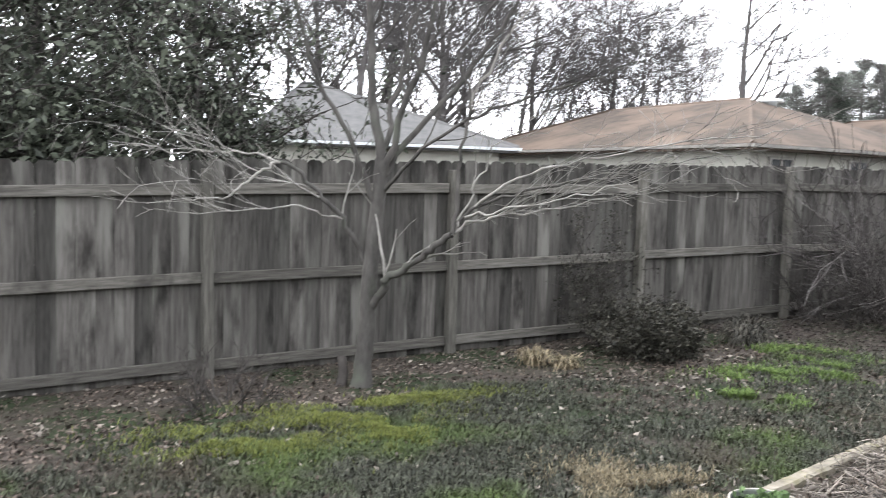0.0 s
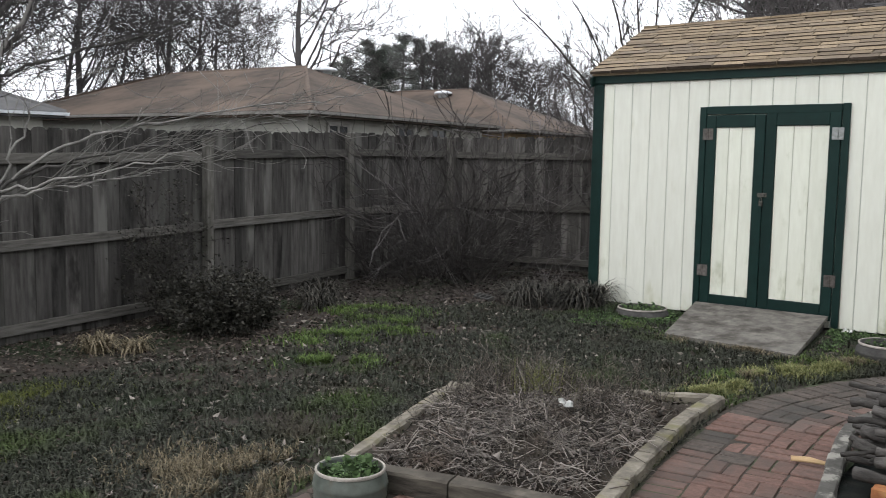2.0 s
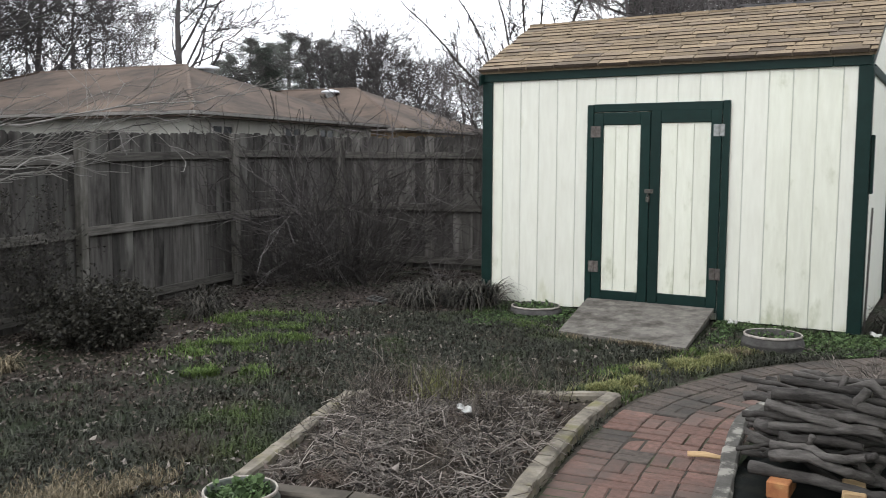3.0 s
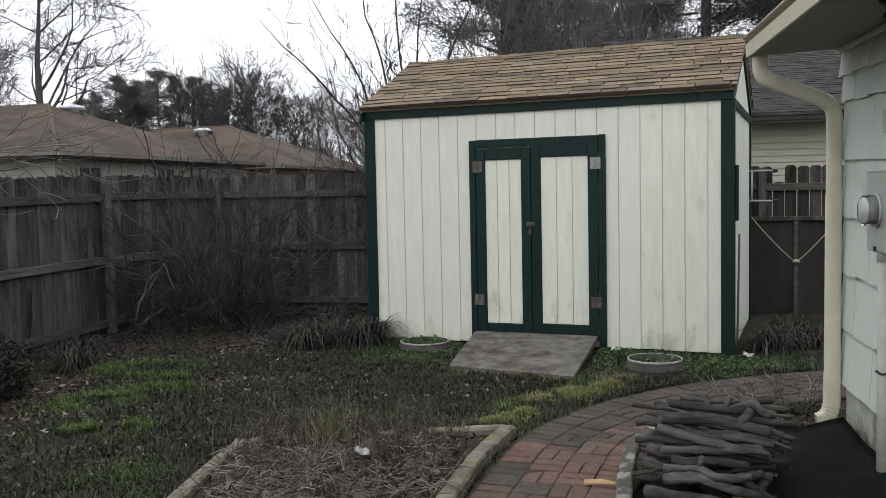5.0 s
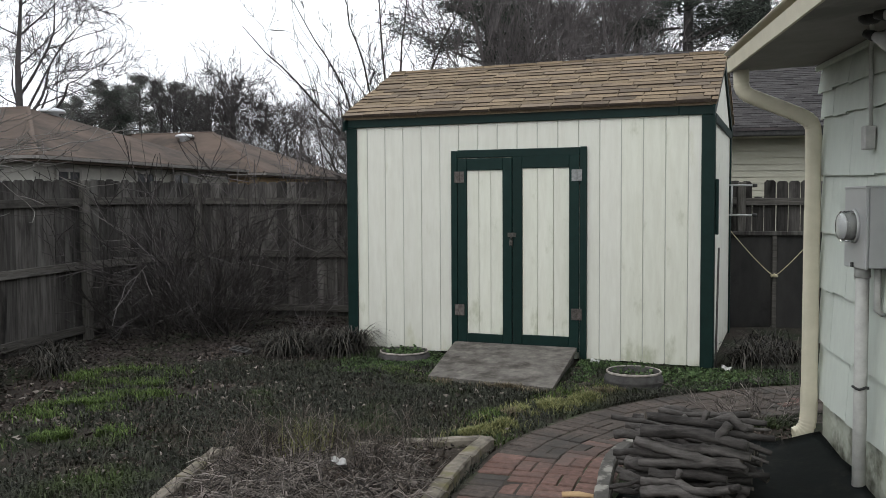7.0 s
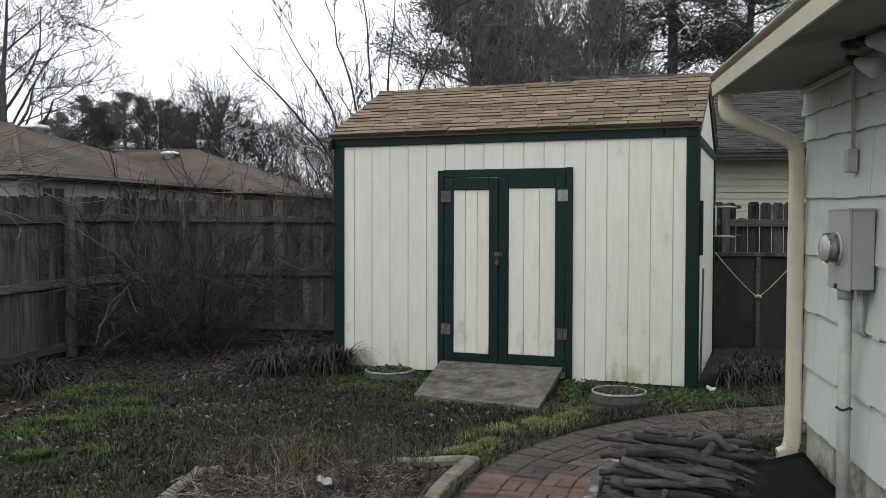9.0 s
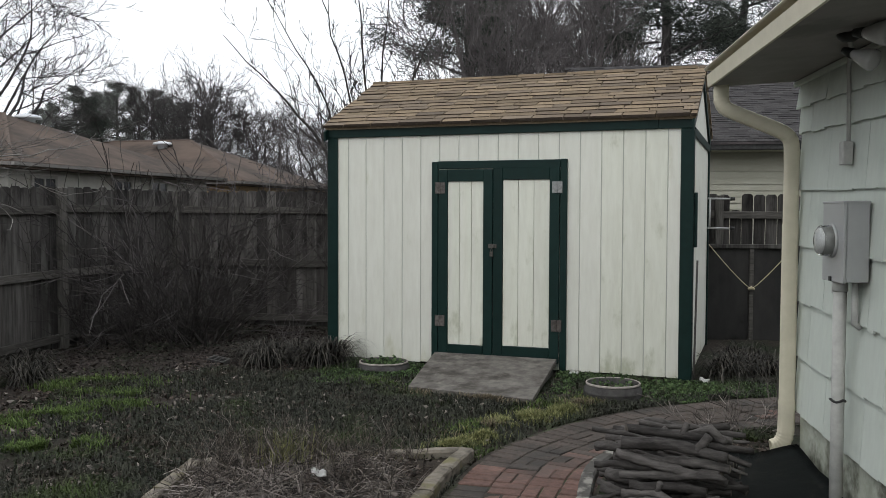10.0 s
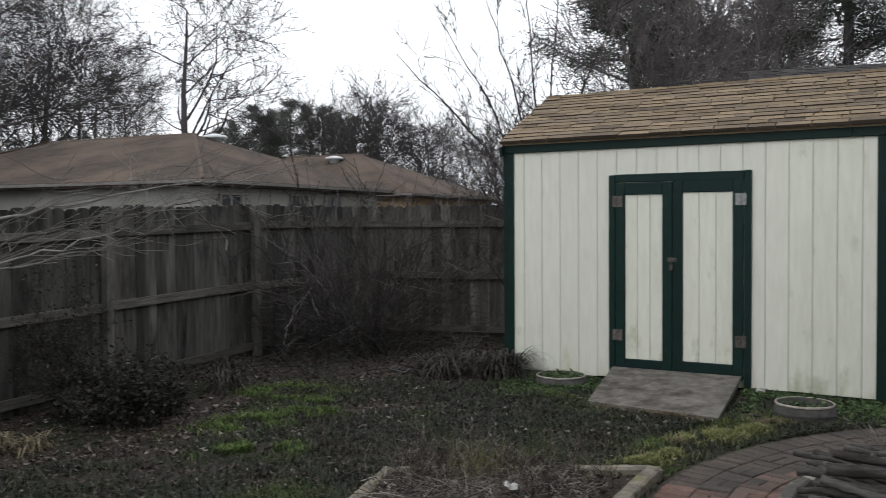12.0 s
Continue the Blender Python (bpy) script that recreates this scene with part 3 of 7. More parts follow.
    for s in (-1, 1):
        for c in range(courses):
            x = -ov - 0.01 - (c % 2) * tab / 2 + rng.uniform(-0.05, 0.05)
            while x < W + ov:
                wd = tab * rng.choice((1, 1, 1, 1.1, 0.8, 1.5))
                a, b = max(x, -ov - 0.012), min(x + wd - 0.011, W + ov + 0.012)
                x += wd
                if b - a < 0.03:
                    continue
                bm = slab(a, -0.01, 0.001, b, exp * 1.5, 0.026 + rng.uniform(0, 0.008), 0)
                for vert in bm.verts:
                    if vert.co.y > 0.1:
                        vert.co.z -= 0.012
                    elif rng.random() < 0.6:
                        vert.co.y += rng.uniform(-0.004, 0.004)
                # front edges take the dark colour that paints the shadow line
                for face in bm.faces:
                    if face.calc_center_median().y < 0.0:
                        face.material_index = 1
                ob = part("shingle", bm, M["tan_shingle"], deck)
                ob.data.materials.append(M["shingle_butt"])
                base = eave + slope * (c / courses)
                mm = Matrix.Translation(base + Vector((0, -math.sin(tilt), math.cos(tilt))) * 0.006) @ Matrix.Rotation(tilt, 4, "X")
                if s > 0:
                    mm = Matrix.Translation((0, D, 0)) @ Matrix.Diagonal((1, -1, 1, 1)) @ mm
                ob.matrix_basis = mm
    k = 0
    x = -ov
    while x < W + ov:
        bm = slab(x, D / 2 - 0.075, RZ + 0.022, min(x + 0.2, W + ov), D / 2 + 0.075, RZ + 0.034 + 0.003 * (k % 2), 0.002)
        for vert in bm.verts:
            vert.co.z -= abs(vert.co.y - D / 2) * 0.46
        part("ridge_cap", bm, M["tan_shingle"], deck)
        x += 0.196
        k += 1
    # double doors
    for nm, x0, x1, z0, z1 in (("door_jamb", 1.15, 1.215, 0.02, 2.035), ("door_jamb", 2.455, 2.52, 0.02, 2.045)):
        box_part(nm, g, shed, x0, -0.03, z0, x1, -0.001, z1, 0.004)
    box_part("door_header", g, shed, 1.217, -0.03, 1.965, 2.453, -0.001, 2.04, 0.004)
    for side, x0, x1, dz in ((0, 1.222, 1.785, 0.0), (1, 1.792, 2.448, 0.012)):
        leaf = thing("door", "", "")
        leaf.parent = shed
        st = 0.095
        box_part("stile", g, leaf, x0, -0.034, 0.085, x0 + st, -0.004, 1.955 + dz, 0.004)
        box_part("stile", g, leaf, x1 - st, -0.034, 0.085, x1, -0.004, 1.955 + dz, 0.004)
        box_part("door_rail", g, leaf, x0 + st + 0.001, -0.034, 1.84 + dz, x1 - st - 0.001, -0.004, 1.955 + dz, 0.004)
        box_part("door_rail", g, leaf, x0 + st + 0.001, -0.034, 0.085, x1 - st - 0.001, -0.004, 0.215 + dz, 0.004)
        for k in range(3):
            w = (x1 - x0 - 2 * st) / 3
            box_part("door_panel", M["white_stained"], leaf, x0 + st + k * w + 0.002, -0.018, 0.217 + dz, x0 + st + (k + 1) * w - 0.002, -0.006, 1.838 + dz, 0.002, "white panel stained at its foot")
        for z in (0.45, 1.775):
            xh = x0 - 0.03 if side == 0 else x1 - 0.07
            bm = slab(xh, -0.040, z - 0.055, xh + 0.045, -0.036, z + 0.055, 0.001)
            slab(xh + 0.055, -0.040, z - 0.055, xh + 0.10, -0.036, z + 0.055, 0.001, bm)
            v, f = tube([(xh + 0.05, -0.042, z - 0.055), (xh + 0.05, -0.042, z + 0.055)], [0.006, 0.006], 8)
            vs = [bm.verts.new(p) for p in v]
            for q in f:
                bm.faces.new([vs[i] for i in q])
            part("hinge", bm, M["galvanised" if side and z > 1 else "hinge"], leaf, "bright galvanised hinge" if side and z > 1 else "rusty strap hinge")
    bm = slab(1.745, -0.042, 1.185, 1.83, -0.036, 1.225, 0.001)
    slab(1.80, -0.052, 1.19, 1.815, -0.042, 1.22, 0.002, bm)
    part("hasp", bm, M["brass"], shed, "metal hasp")
    bm = slab(1.765, -0.062, 1.10, 1.80, -0.044, 1.15, 0.005)
    v, f = tube([(1.772 + 0.011 * (1 - math.cos(a)), -0.053, 1.15 + 0.03 * math.sin(a)) for a in np.linspace(0, math.pi, 8)], [0.004] * 8, 6)
    vs = [bm.verts.new(p) for p in v]
    for q in f:
        bm.faces.new([vs[i] for i in q])
    part("padlock", bm, M["brass"], shed, "hanging open padlock")
    return shed


build_shed()


def build_ramp():
    """A low ramp of one slab before the shed's doors."""
    ramp = thing("entry_ramp", "weathered grey ramp sloping up to the shed doors", "ramp")
    top = [(1.36, -1.17, 0.0), (2.52, -1.32, 0.0), (2.44, -0.06, 0.135), (1.20, -0.06, 0.135)]
    n = 1
    for k in range(n):
        a, b = k / n + 0.001, (k + 1) / n - 0.001
        q = []
        for t in (a, b):
            l = Vector(top[0]).lerp(Vector(top[3]), t)
            r = Vector(top[1]).lerp(Vector(top[2]), t)
            q.append((l, r))
        bm = bmesh.new()
        p = [q[0][0], q[0][1], q[1][1], q[1][0]]
        v = [bm.verts.new(c) for c in p] + [bm.verts.new(c - Vector((0, 0, 0.035))) for c in p]
        for f in ((0, 1, 2, 3), (7, 6, 5, 4), (0, 4, 5, 1), (1, 5, 6, 2), (2, 6, 7, 3), (3, 7, 4, 0)):
            bm.faces.new([v[i] for i in f])
        bmesh.ops.recalc_face_normals(bm, faces=bm.faces[:])
        part("deck", bm, M["ramp"], ramp)
    for i, j in ((1, 2), (0, 3)):
        a, b = Vector(top[i]), Vector(top[j])
        s = Vector((-0.03 if i else 0.03, 0, 0))
        bm = bmesh.new()
        p = [a + s - Vector((0, 0, 0.036)), b + s - Vector((0, 0, 0.036)), Vector((b.x + s.x, b.y, -0.05)), Vector((a.x + s.x, a.y, -0.06))]
        p2 = [c + s for c in p]
        v = [bm.verts.new(c) for c in p + p2]
        for f in ((0, 1, 2, 3), (7, 6, 5, 4), (0, 4, 5, 1), (1, 5, 6, 2), (2, 6, 7, 3), (3, 7, 4, 0)):
            bm.faces.new([v[q] for q in f])
        bmesh.ops.recalc_face_normals(bm, faces=bm.faces[:])
        part("stringer", bm, M["fence"], ramp)


build_ramp()


# ---------------------------------------------------------------- the house beside the yard
HOUSE = Matrix.Translation((4.51, -2.14, 0)) @ Matrix.Rotation(radians(-76.2), 4, "Z")


def build_house():
    """x runs along the wall from its far corner, y into the house."""
    rng = random.Random(21)
    house = thing("house", "pale green shingle-clad house with cream eaves", "house", HOUSE)
    L, D = 13.0, 8.0
    wall = part("wall", slab(0.0, 0.02, 0.24, L, D, 2.55), M["siding"], house)
    base = part("foundation", slab(0.012, 0.012, -0.5, L - 0.03, D - 0.03, 0.26), M["foundation"], house, "stained low foundation")
    # wide shingles in level courses, their butts chipped in short steps
    ex = 0.36
    for c in range(7):
        z0 = 0.240 + c * ex if c < 6 else 2.205
        x = -0.012 - (0.31 if c % 2 else 0.0) - rng.uniform(0, 0.08)
        out_by = 0.012 if c == 6 else 0.0
        while x < 6.5:
            wd = 0.61
            a, b = max(x, -0.012 - out_by * 2), x + wd - rng.uniform(0.001, 0.003)
            x += wd
            if b - a < 0.05:
                continue
            bm = bmesh.new()
            top = min(z0 + ex + 0.03, 2.37)
            cuts = [a]
            while cuts[-1] < b - 0.09:
                cuts.append(min(cuts[-1] + rng.uniform(0.06, 0.22), b))
            cuts[-1] = b
            edge = []
            for p, q in zip(cuts, cuts[1:]):
                dz = rng.choice((0, 0, 0.003, -0.004, 0.008))
                edge += [(p + 0.0005, dz + rng.uniform(-0.002, 0.002)), (q - 0.0005, dz + rng.uniform(-0.002, 0.002))]
            rows = []
            for y_lo, y_hi in ((-0.026 - out_by, -0.002 - out_by), (-0.014 - out_by, 0.012 - out_by)):
                lo = [bm.verts.new((u, y_lo, z0 - 0.022 * u + dz)) for u, dz in edge]
                hi = [bm.verts.new((u, y_hi, top - 0.012 * u)) for u, dz in edge]
                rows.append((lo, hi))
            n = len(edge) - 1
            for i in range(n):
                bm.faces.new((rows[0][0][i], rows[0][0][i + 1], rows[0][1][i + 1], rows[0][1][i]))
                bm.faces.new((rows[1][0][i + 1], rows[1][0][i], rows[1][1][i], rows[1][1][i + 1]))
                bm.faces.new((rows[0][0][i + 1], rows[0][0][i], rows[1][0][i], rows[1][0][i + 1]))
                bm.faces.new((rows[0][1][i], rows[0][1][i + 1], rows[1][1][i + 1], rows[1][1][i]))
            for i in (0, n):
                bm.faces.new((rows[0][0][i], rows[0][1][i], rows[1][1][i], rows[1][0][i]))
            bmesh.ops.recalc_face_normals(bm, faces=bm.faces[:])
            part("shingle", bm, M["siding"], wall)
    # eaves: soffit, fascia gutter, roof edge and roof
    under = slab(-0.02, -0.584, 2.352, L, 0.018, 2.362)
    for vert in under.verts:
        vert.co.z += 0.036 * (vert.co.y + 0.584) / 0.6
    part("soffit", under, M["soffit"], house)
    box_part("frieze_trim", M["siding"], house, -0.03, -0.058, 2.345, L, -0.034, 2.378, 0.003, "narrow trim under the soffit")
    gut = bmesh.new()
    prof = [(-0.502, 2.47), (-0.502, 2.368), (-0.586, 2.366), (-0.588, 2.350), (-0.600, 2.352), (-0.608, 2.434), (-0.540, 2.438), (-0.540, 2.462), (-0.616, 2.464), (-0.628, 2.472), (-0.618, 2.484), (-0.600, 2.486), (-0.585, 2.470)]
    ends = [[gut.verts.new((x, y, z)) for y, z in prof] for x in (-0.04, L)]
    for i in range(len(prof)):
        j = (i + 1) % len(prof)
        gut.faces.new((ends[0][i], ends[0][j], ends[1][j], ends[1][i]))
    gut.faces.new(ends[0])
    gut.faces.new(ends[1][::-1])
    bmesh.ops.recalc_face_normals(gut, faces=gut.faces[:])
    part("gutter", gut, M["cream"], house, "cream painted metal gutter")
    roof = bmesh.new()
    for s in (0, 1):
        y0 = -0.575 if s == 0 else D + 0.575
        p = [(-0.05, y0, 2.485), (L, y0, 2.485), (L, D / 2, 4.12), (-0.05, D / 2, 4.12)]
        v = [roof.verts.new(c) for c in p] + [roof.verts.new((c[0], c[1], c[2] + 0.03)) for c in p]
        for f in ((0, 1, 2, 3), (7, 6, 5, 4), (0, 4, 5, 1), (1, 5, 6, 2), (2, 6, 7, 3), (3, 7, 4, 0)):
            roof.faces.new([v[i] for i in f])
    bmesh.ops.recalc_face_normals(roof, faces=roof.faces[:])
    part("roof", roof, M["dark_roof"], house)
    gable = bmesh.new()
    for x in (0.0, L - 0.02):
        v = [gable.verts.new(c) for c in ((x, 0.02, 2.55), (x, D, 2.55), (x, D / 2, 4.09))]
        w = [gable.verts.new((c.co.x + 0.02, c.co.y, c.co.z)) for c in v]
        gable.faces.new(v)
        gable.faces.new(w[::-1])
        for i in range(3):
            j = (i + 1) % 3
            gable.faces.new((v[j], v[i], w[i], w[j]))
    bmesh.ops.recalc_face_normals(gable, faces=gable.faces[:])
    part("gable", gable, M["siding"], house)
    return house


build_house()


def square_pipe(points, wide, deep, ribs=None, r=0.014):
    """Verts and faces of a pipe of rounded oblong section: wide along the wall, deep out from it. ribs: swell by point."""
    pts = [Vector(p) for p in points]
    corner = []
    for k in range(16):
        a = 2 * math.pi * (k + 0.5) / 16
        cx, cy = math.copysign(wide / 2 - r, math.cos(a)), math.copysign(deep / 2 - r, math.sin(a))
        corner.append((cx + r * math.cos(a), cy + r * math.sin(a)))
    verts, faces = [], []
    along = Vector((1, 0, 0))
    for i, p in enumerate(pts):
        d = (pts[min(i + 1, len(pts) - 1)] - pts[max(i - 1, 0)]).normalized()
        out = along.cross(d).normalized()
        k = ribs[i] if ribs else 1.0
        verts += [p + along * (u * k) + out * (w * k) for u, w in corner]
    n = 16
    for i in range(len(pts) - 1):
        for k in range(n):
            a, b = i * n + k, i * n + (k + 1) % n
            faces.append((a, b, b + n, a + n))
    return verts, faces


def build_downspout():
    """An oblong metal pipe with crimped elbows, from the gutter's end to the ground."""
    d = thing("downspout", "cream metal downspout with crimped elbows at the house corner", "downspout", HOUSE)
    way = [(0.03, -0.527, 2.40), (0.03, -0.527, 2.31), (0.03, -0.524, 2.255), (0.03, -0.500, 2.212), (0.03, -0.450, 2.184), (0.03, -0.32, 2.130), (0.03, -0.19, 2.076), (0.03, -0.125, 2.044), (0.03, -0.090, 2.005), (0.03, -0.079, 1.95), (0.03, -0.077, 1.86)]
    line = spline(way, 110)[0]
    ribs = [1.0 + (0.034 * math.sin(k * 1.75) if 14 < k < 38 or 74 < k < 94 else 0) for k in range(110)]
    v, f = square_pipe(line, 0.078, 0.094, ribs, 0.028)
    raw("elbow", v, f, M["cream"], d, "crimped double elbow under the gutter", True)
    v, f = square_pipe([(0.03, -0.077, 1.88), (0.03, -0.078, 1.452)], 0.074, 0.090, None, 0.024)
    raw("pipe", v, f, M["cream"], d, "", True)
    v, f = square_pipe([(0.03, -0.078, 1.46), (0.03, -0.080, 0.302)], 0.078, 0.094, None, 0.024)
    raw("pipe", v, f, M["cream"], d, "", True)
    kick = spline([(0.03, -0.080, 0.31), (0.03, -0.081, 0.18), (0.03, -0.086, 0.09), (0.03, -0.108, 0.035), (0.03, -0.150, 0.005), (0.03, -0.175, -0.002)], 40)[0]
    v, f = square_pipe(kick, 0.082, 0.098, [1.0 + (0.05 * (k % 3 - 1) if k > 22 else 0) for k in range(40)], 0.022)
    raw("kick_elbow", v, f, M["cream"], d, "crimped outlet elbow", True)


build_downspout()


def build_meter():
    m = thing("electric_meter", "grey steel electricity meter box with round glass meter", "meter", HOUSE)
    x0, x1, z0, z1 = 0.945, 1.270, 1.175, 1.585
    body = part("box", slab(x0, -0.140, z0, x1, -0.026, z1, 0.005), M["steel"], m)
    box_part("cover", M["steel"], body, x0 - 0.003, -0.156, z0 - 0.006, x1 + 0.004, -0.141, z1 + 0.004, 0.003)
    box_part("rain_lip", M["steel"], body, x0 - 0.004, -0.160, z1 - 0.004, x1 + 0.006, -0.026, z1 + 0.008, 0.002)
    box_part("latch", M["dark_metal"], body, x0 + 0.13, -0.166, z0 - 0.004, x0 + 0.16, -0.157, z0 + 0.022, 0.002, "small dark cover latch")
    box_part("seal_tag", M["conduit"], body, x0 + 0.075, -0.130, z0 - 0.075, x0 + 0.105, -0.110, z0 - 0.004, 0.002, "hanging grey seal")
    c = Vector((1.105, 0.022, 1.385))
    def drum(name, y0, y1, r0, r1, mat, label=""):
        v, f = tube([c + Vector((0, y0, 0)), c + Vector((0, (y0 + y1) / 2, 0)), c + Vector((0, y1, 0))], [r0, (r0 + r1) / 2, r1], 24)
        return raw(name, v, f, mat, body, label, True)
    drum("ring", -0.178, -0.192, 0.09, 0.087, M["steel"], "metal sealing ring")
    drum("meter_works", -0.192, -0.232, 0.05, 0.05, M["conduit"], "grey dial works")
    drum("dial", -0.233, -0.236, 0.058, 0.058, M["paper"], "pale dial face")
    glass = bpy.data.materials.new("clear_meter_glass")
    glass.use_nodes = True
    b = glass.node_tree.nodes["Principled BSDF"]
    b.inputs["Transmission Weight"].default_value, b.inputs["Roughness"].default_value, b.inputs["IOR"].default_value = 1.0, 0.05, 1.45
    b.inputs["Base Color"].default_value = (0.85, 0.88, 0.88, 1)
    v, f = tube([c + Vector((0, y, 0)) for y in (-0.192, -0.215, -0.245, -0.257, -0.262)], [0.083, 0.082, 0.08, 0.065, 0.02], 24)
    raw("glass_dome", v, f, glass, body, "clear glass dome", True)
    def pipe(name, pts, r, mat="conduit", label=""):
        v, f = tube(pts, [r] * len(pts), 12)
        return raw(name, v, f, M[mat], m, label, True)
    pipe("conduit", [(1.065, -0.10, z0 + 0.01), (1.065, -0.10, -0.3)], 0.034)
    pipe("coupling", [(1.065, -0.10, z0 + 0.002), (1.065, -0.10, z0 - 0.06)], 0.040)
    pipe("thin_conduit", [(1.150, -0.052, z0 + 0.01), (1.150, -0.052, 0.95), (1.150, -0.020, 0.93)], 0.017)
    v, f = tube([(1.065 + 0.038 * math.cos(a), -0.10 + 0.038 * math.sin(a), 0.53 + 0.006 * math.sin(3 * a)) for a in np.linspace(0, 2 * math.pi, 14)], [0.007] * 14, 6)
    raw("strap", v, f, M["dark_metal"], m, "black strap round the conduit")


build_meter()


def build_floodlight():
    f0 = thing("floodlight", "twin grey outdoor floodlight under the eaves", "lamp", HOUSE)
    plate, pf = tube([(1.60, -0.26, 2.374), (1.60, -0.26, 2.35), (1.60, -0.26, 2.335)], [0.055, 0.05, 0.03], 16)
    raw("mount", plate, pf, M["dark_metal"], f0, "dark round mount", True)
    for neck, rim, r in (((1.50, -0.222, 2.300), (1.60, -0.140, 2.242), 0.052), ((1.80, -0.275, 2.335), (1.90, -0.190, 2.312), 0.056)):
        a, b = Vector(neck), Vector(rim)
        t = lambda k: a.lerp(b, k)
        v, f = tube([t(-0.25), t(0.0), t(0.12)], [0.018, 0.024, 0.026], 14)
        raw("socket", v, f, M["dark_metal"], f0, "dark lamp socket", True)
        v, f = tube([t(0.08), t(0.2), t(0.4), t(0.65), t(0.85), t(0.96), t(1.0), t(1.03)], [r * 0.36, r * 0.46, r * 0.66, r * 0.88, r, r * 0.98, r * 0.86, r * 0.3], 20)
        raw("lamp_head", v, f, M["bulb"], f0, "pale glass lamp head", True)
    v, f = tube([(1.58, -0.25, 2.345), (1.40, -0.18, 2.335), (1.02, -0.065, 2.315), (0.985, -0.05, 2.2), (0.985, -0.046, 1.90)], [0.012] * 5, 8)
    raw("wire_conduit", v, f, M["conduit"], f0, "", True)
    part("switch_box", slab(0.935, -0.080, 1.790, 1.000, -0.024, 1.915, 0.005), M["conduit"], f0)


build_floodlight()


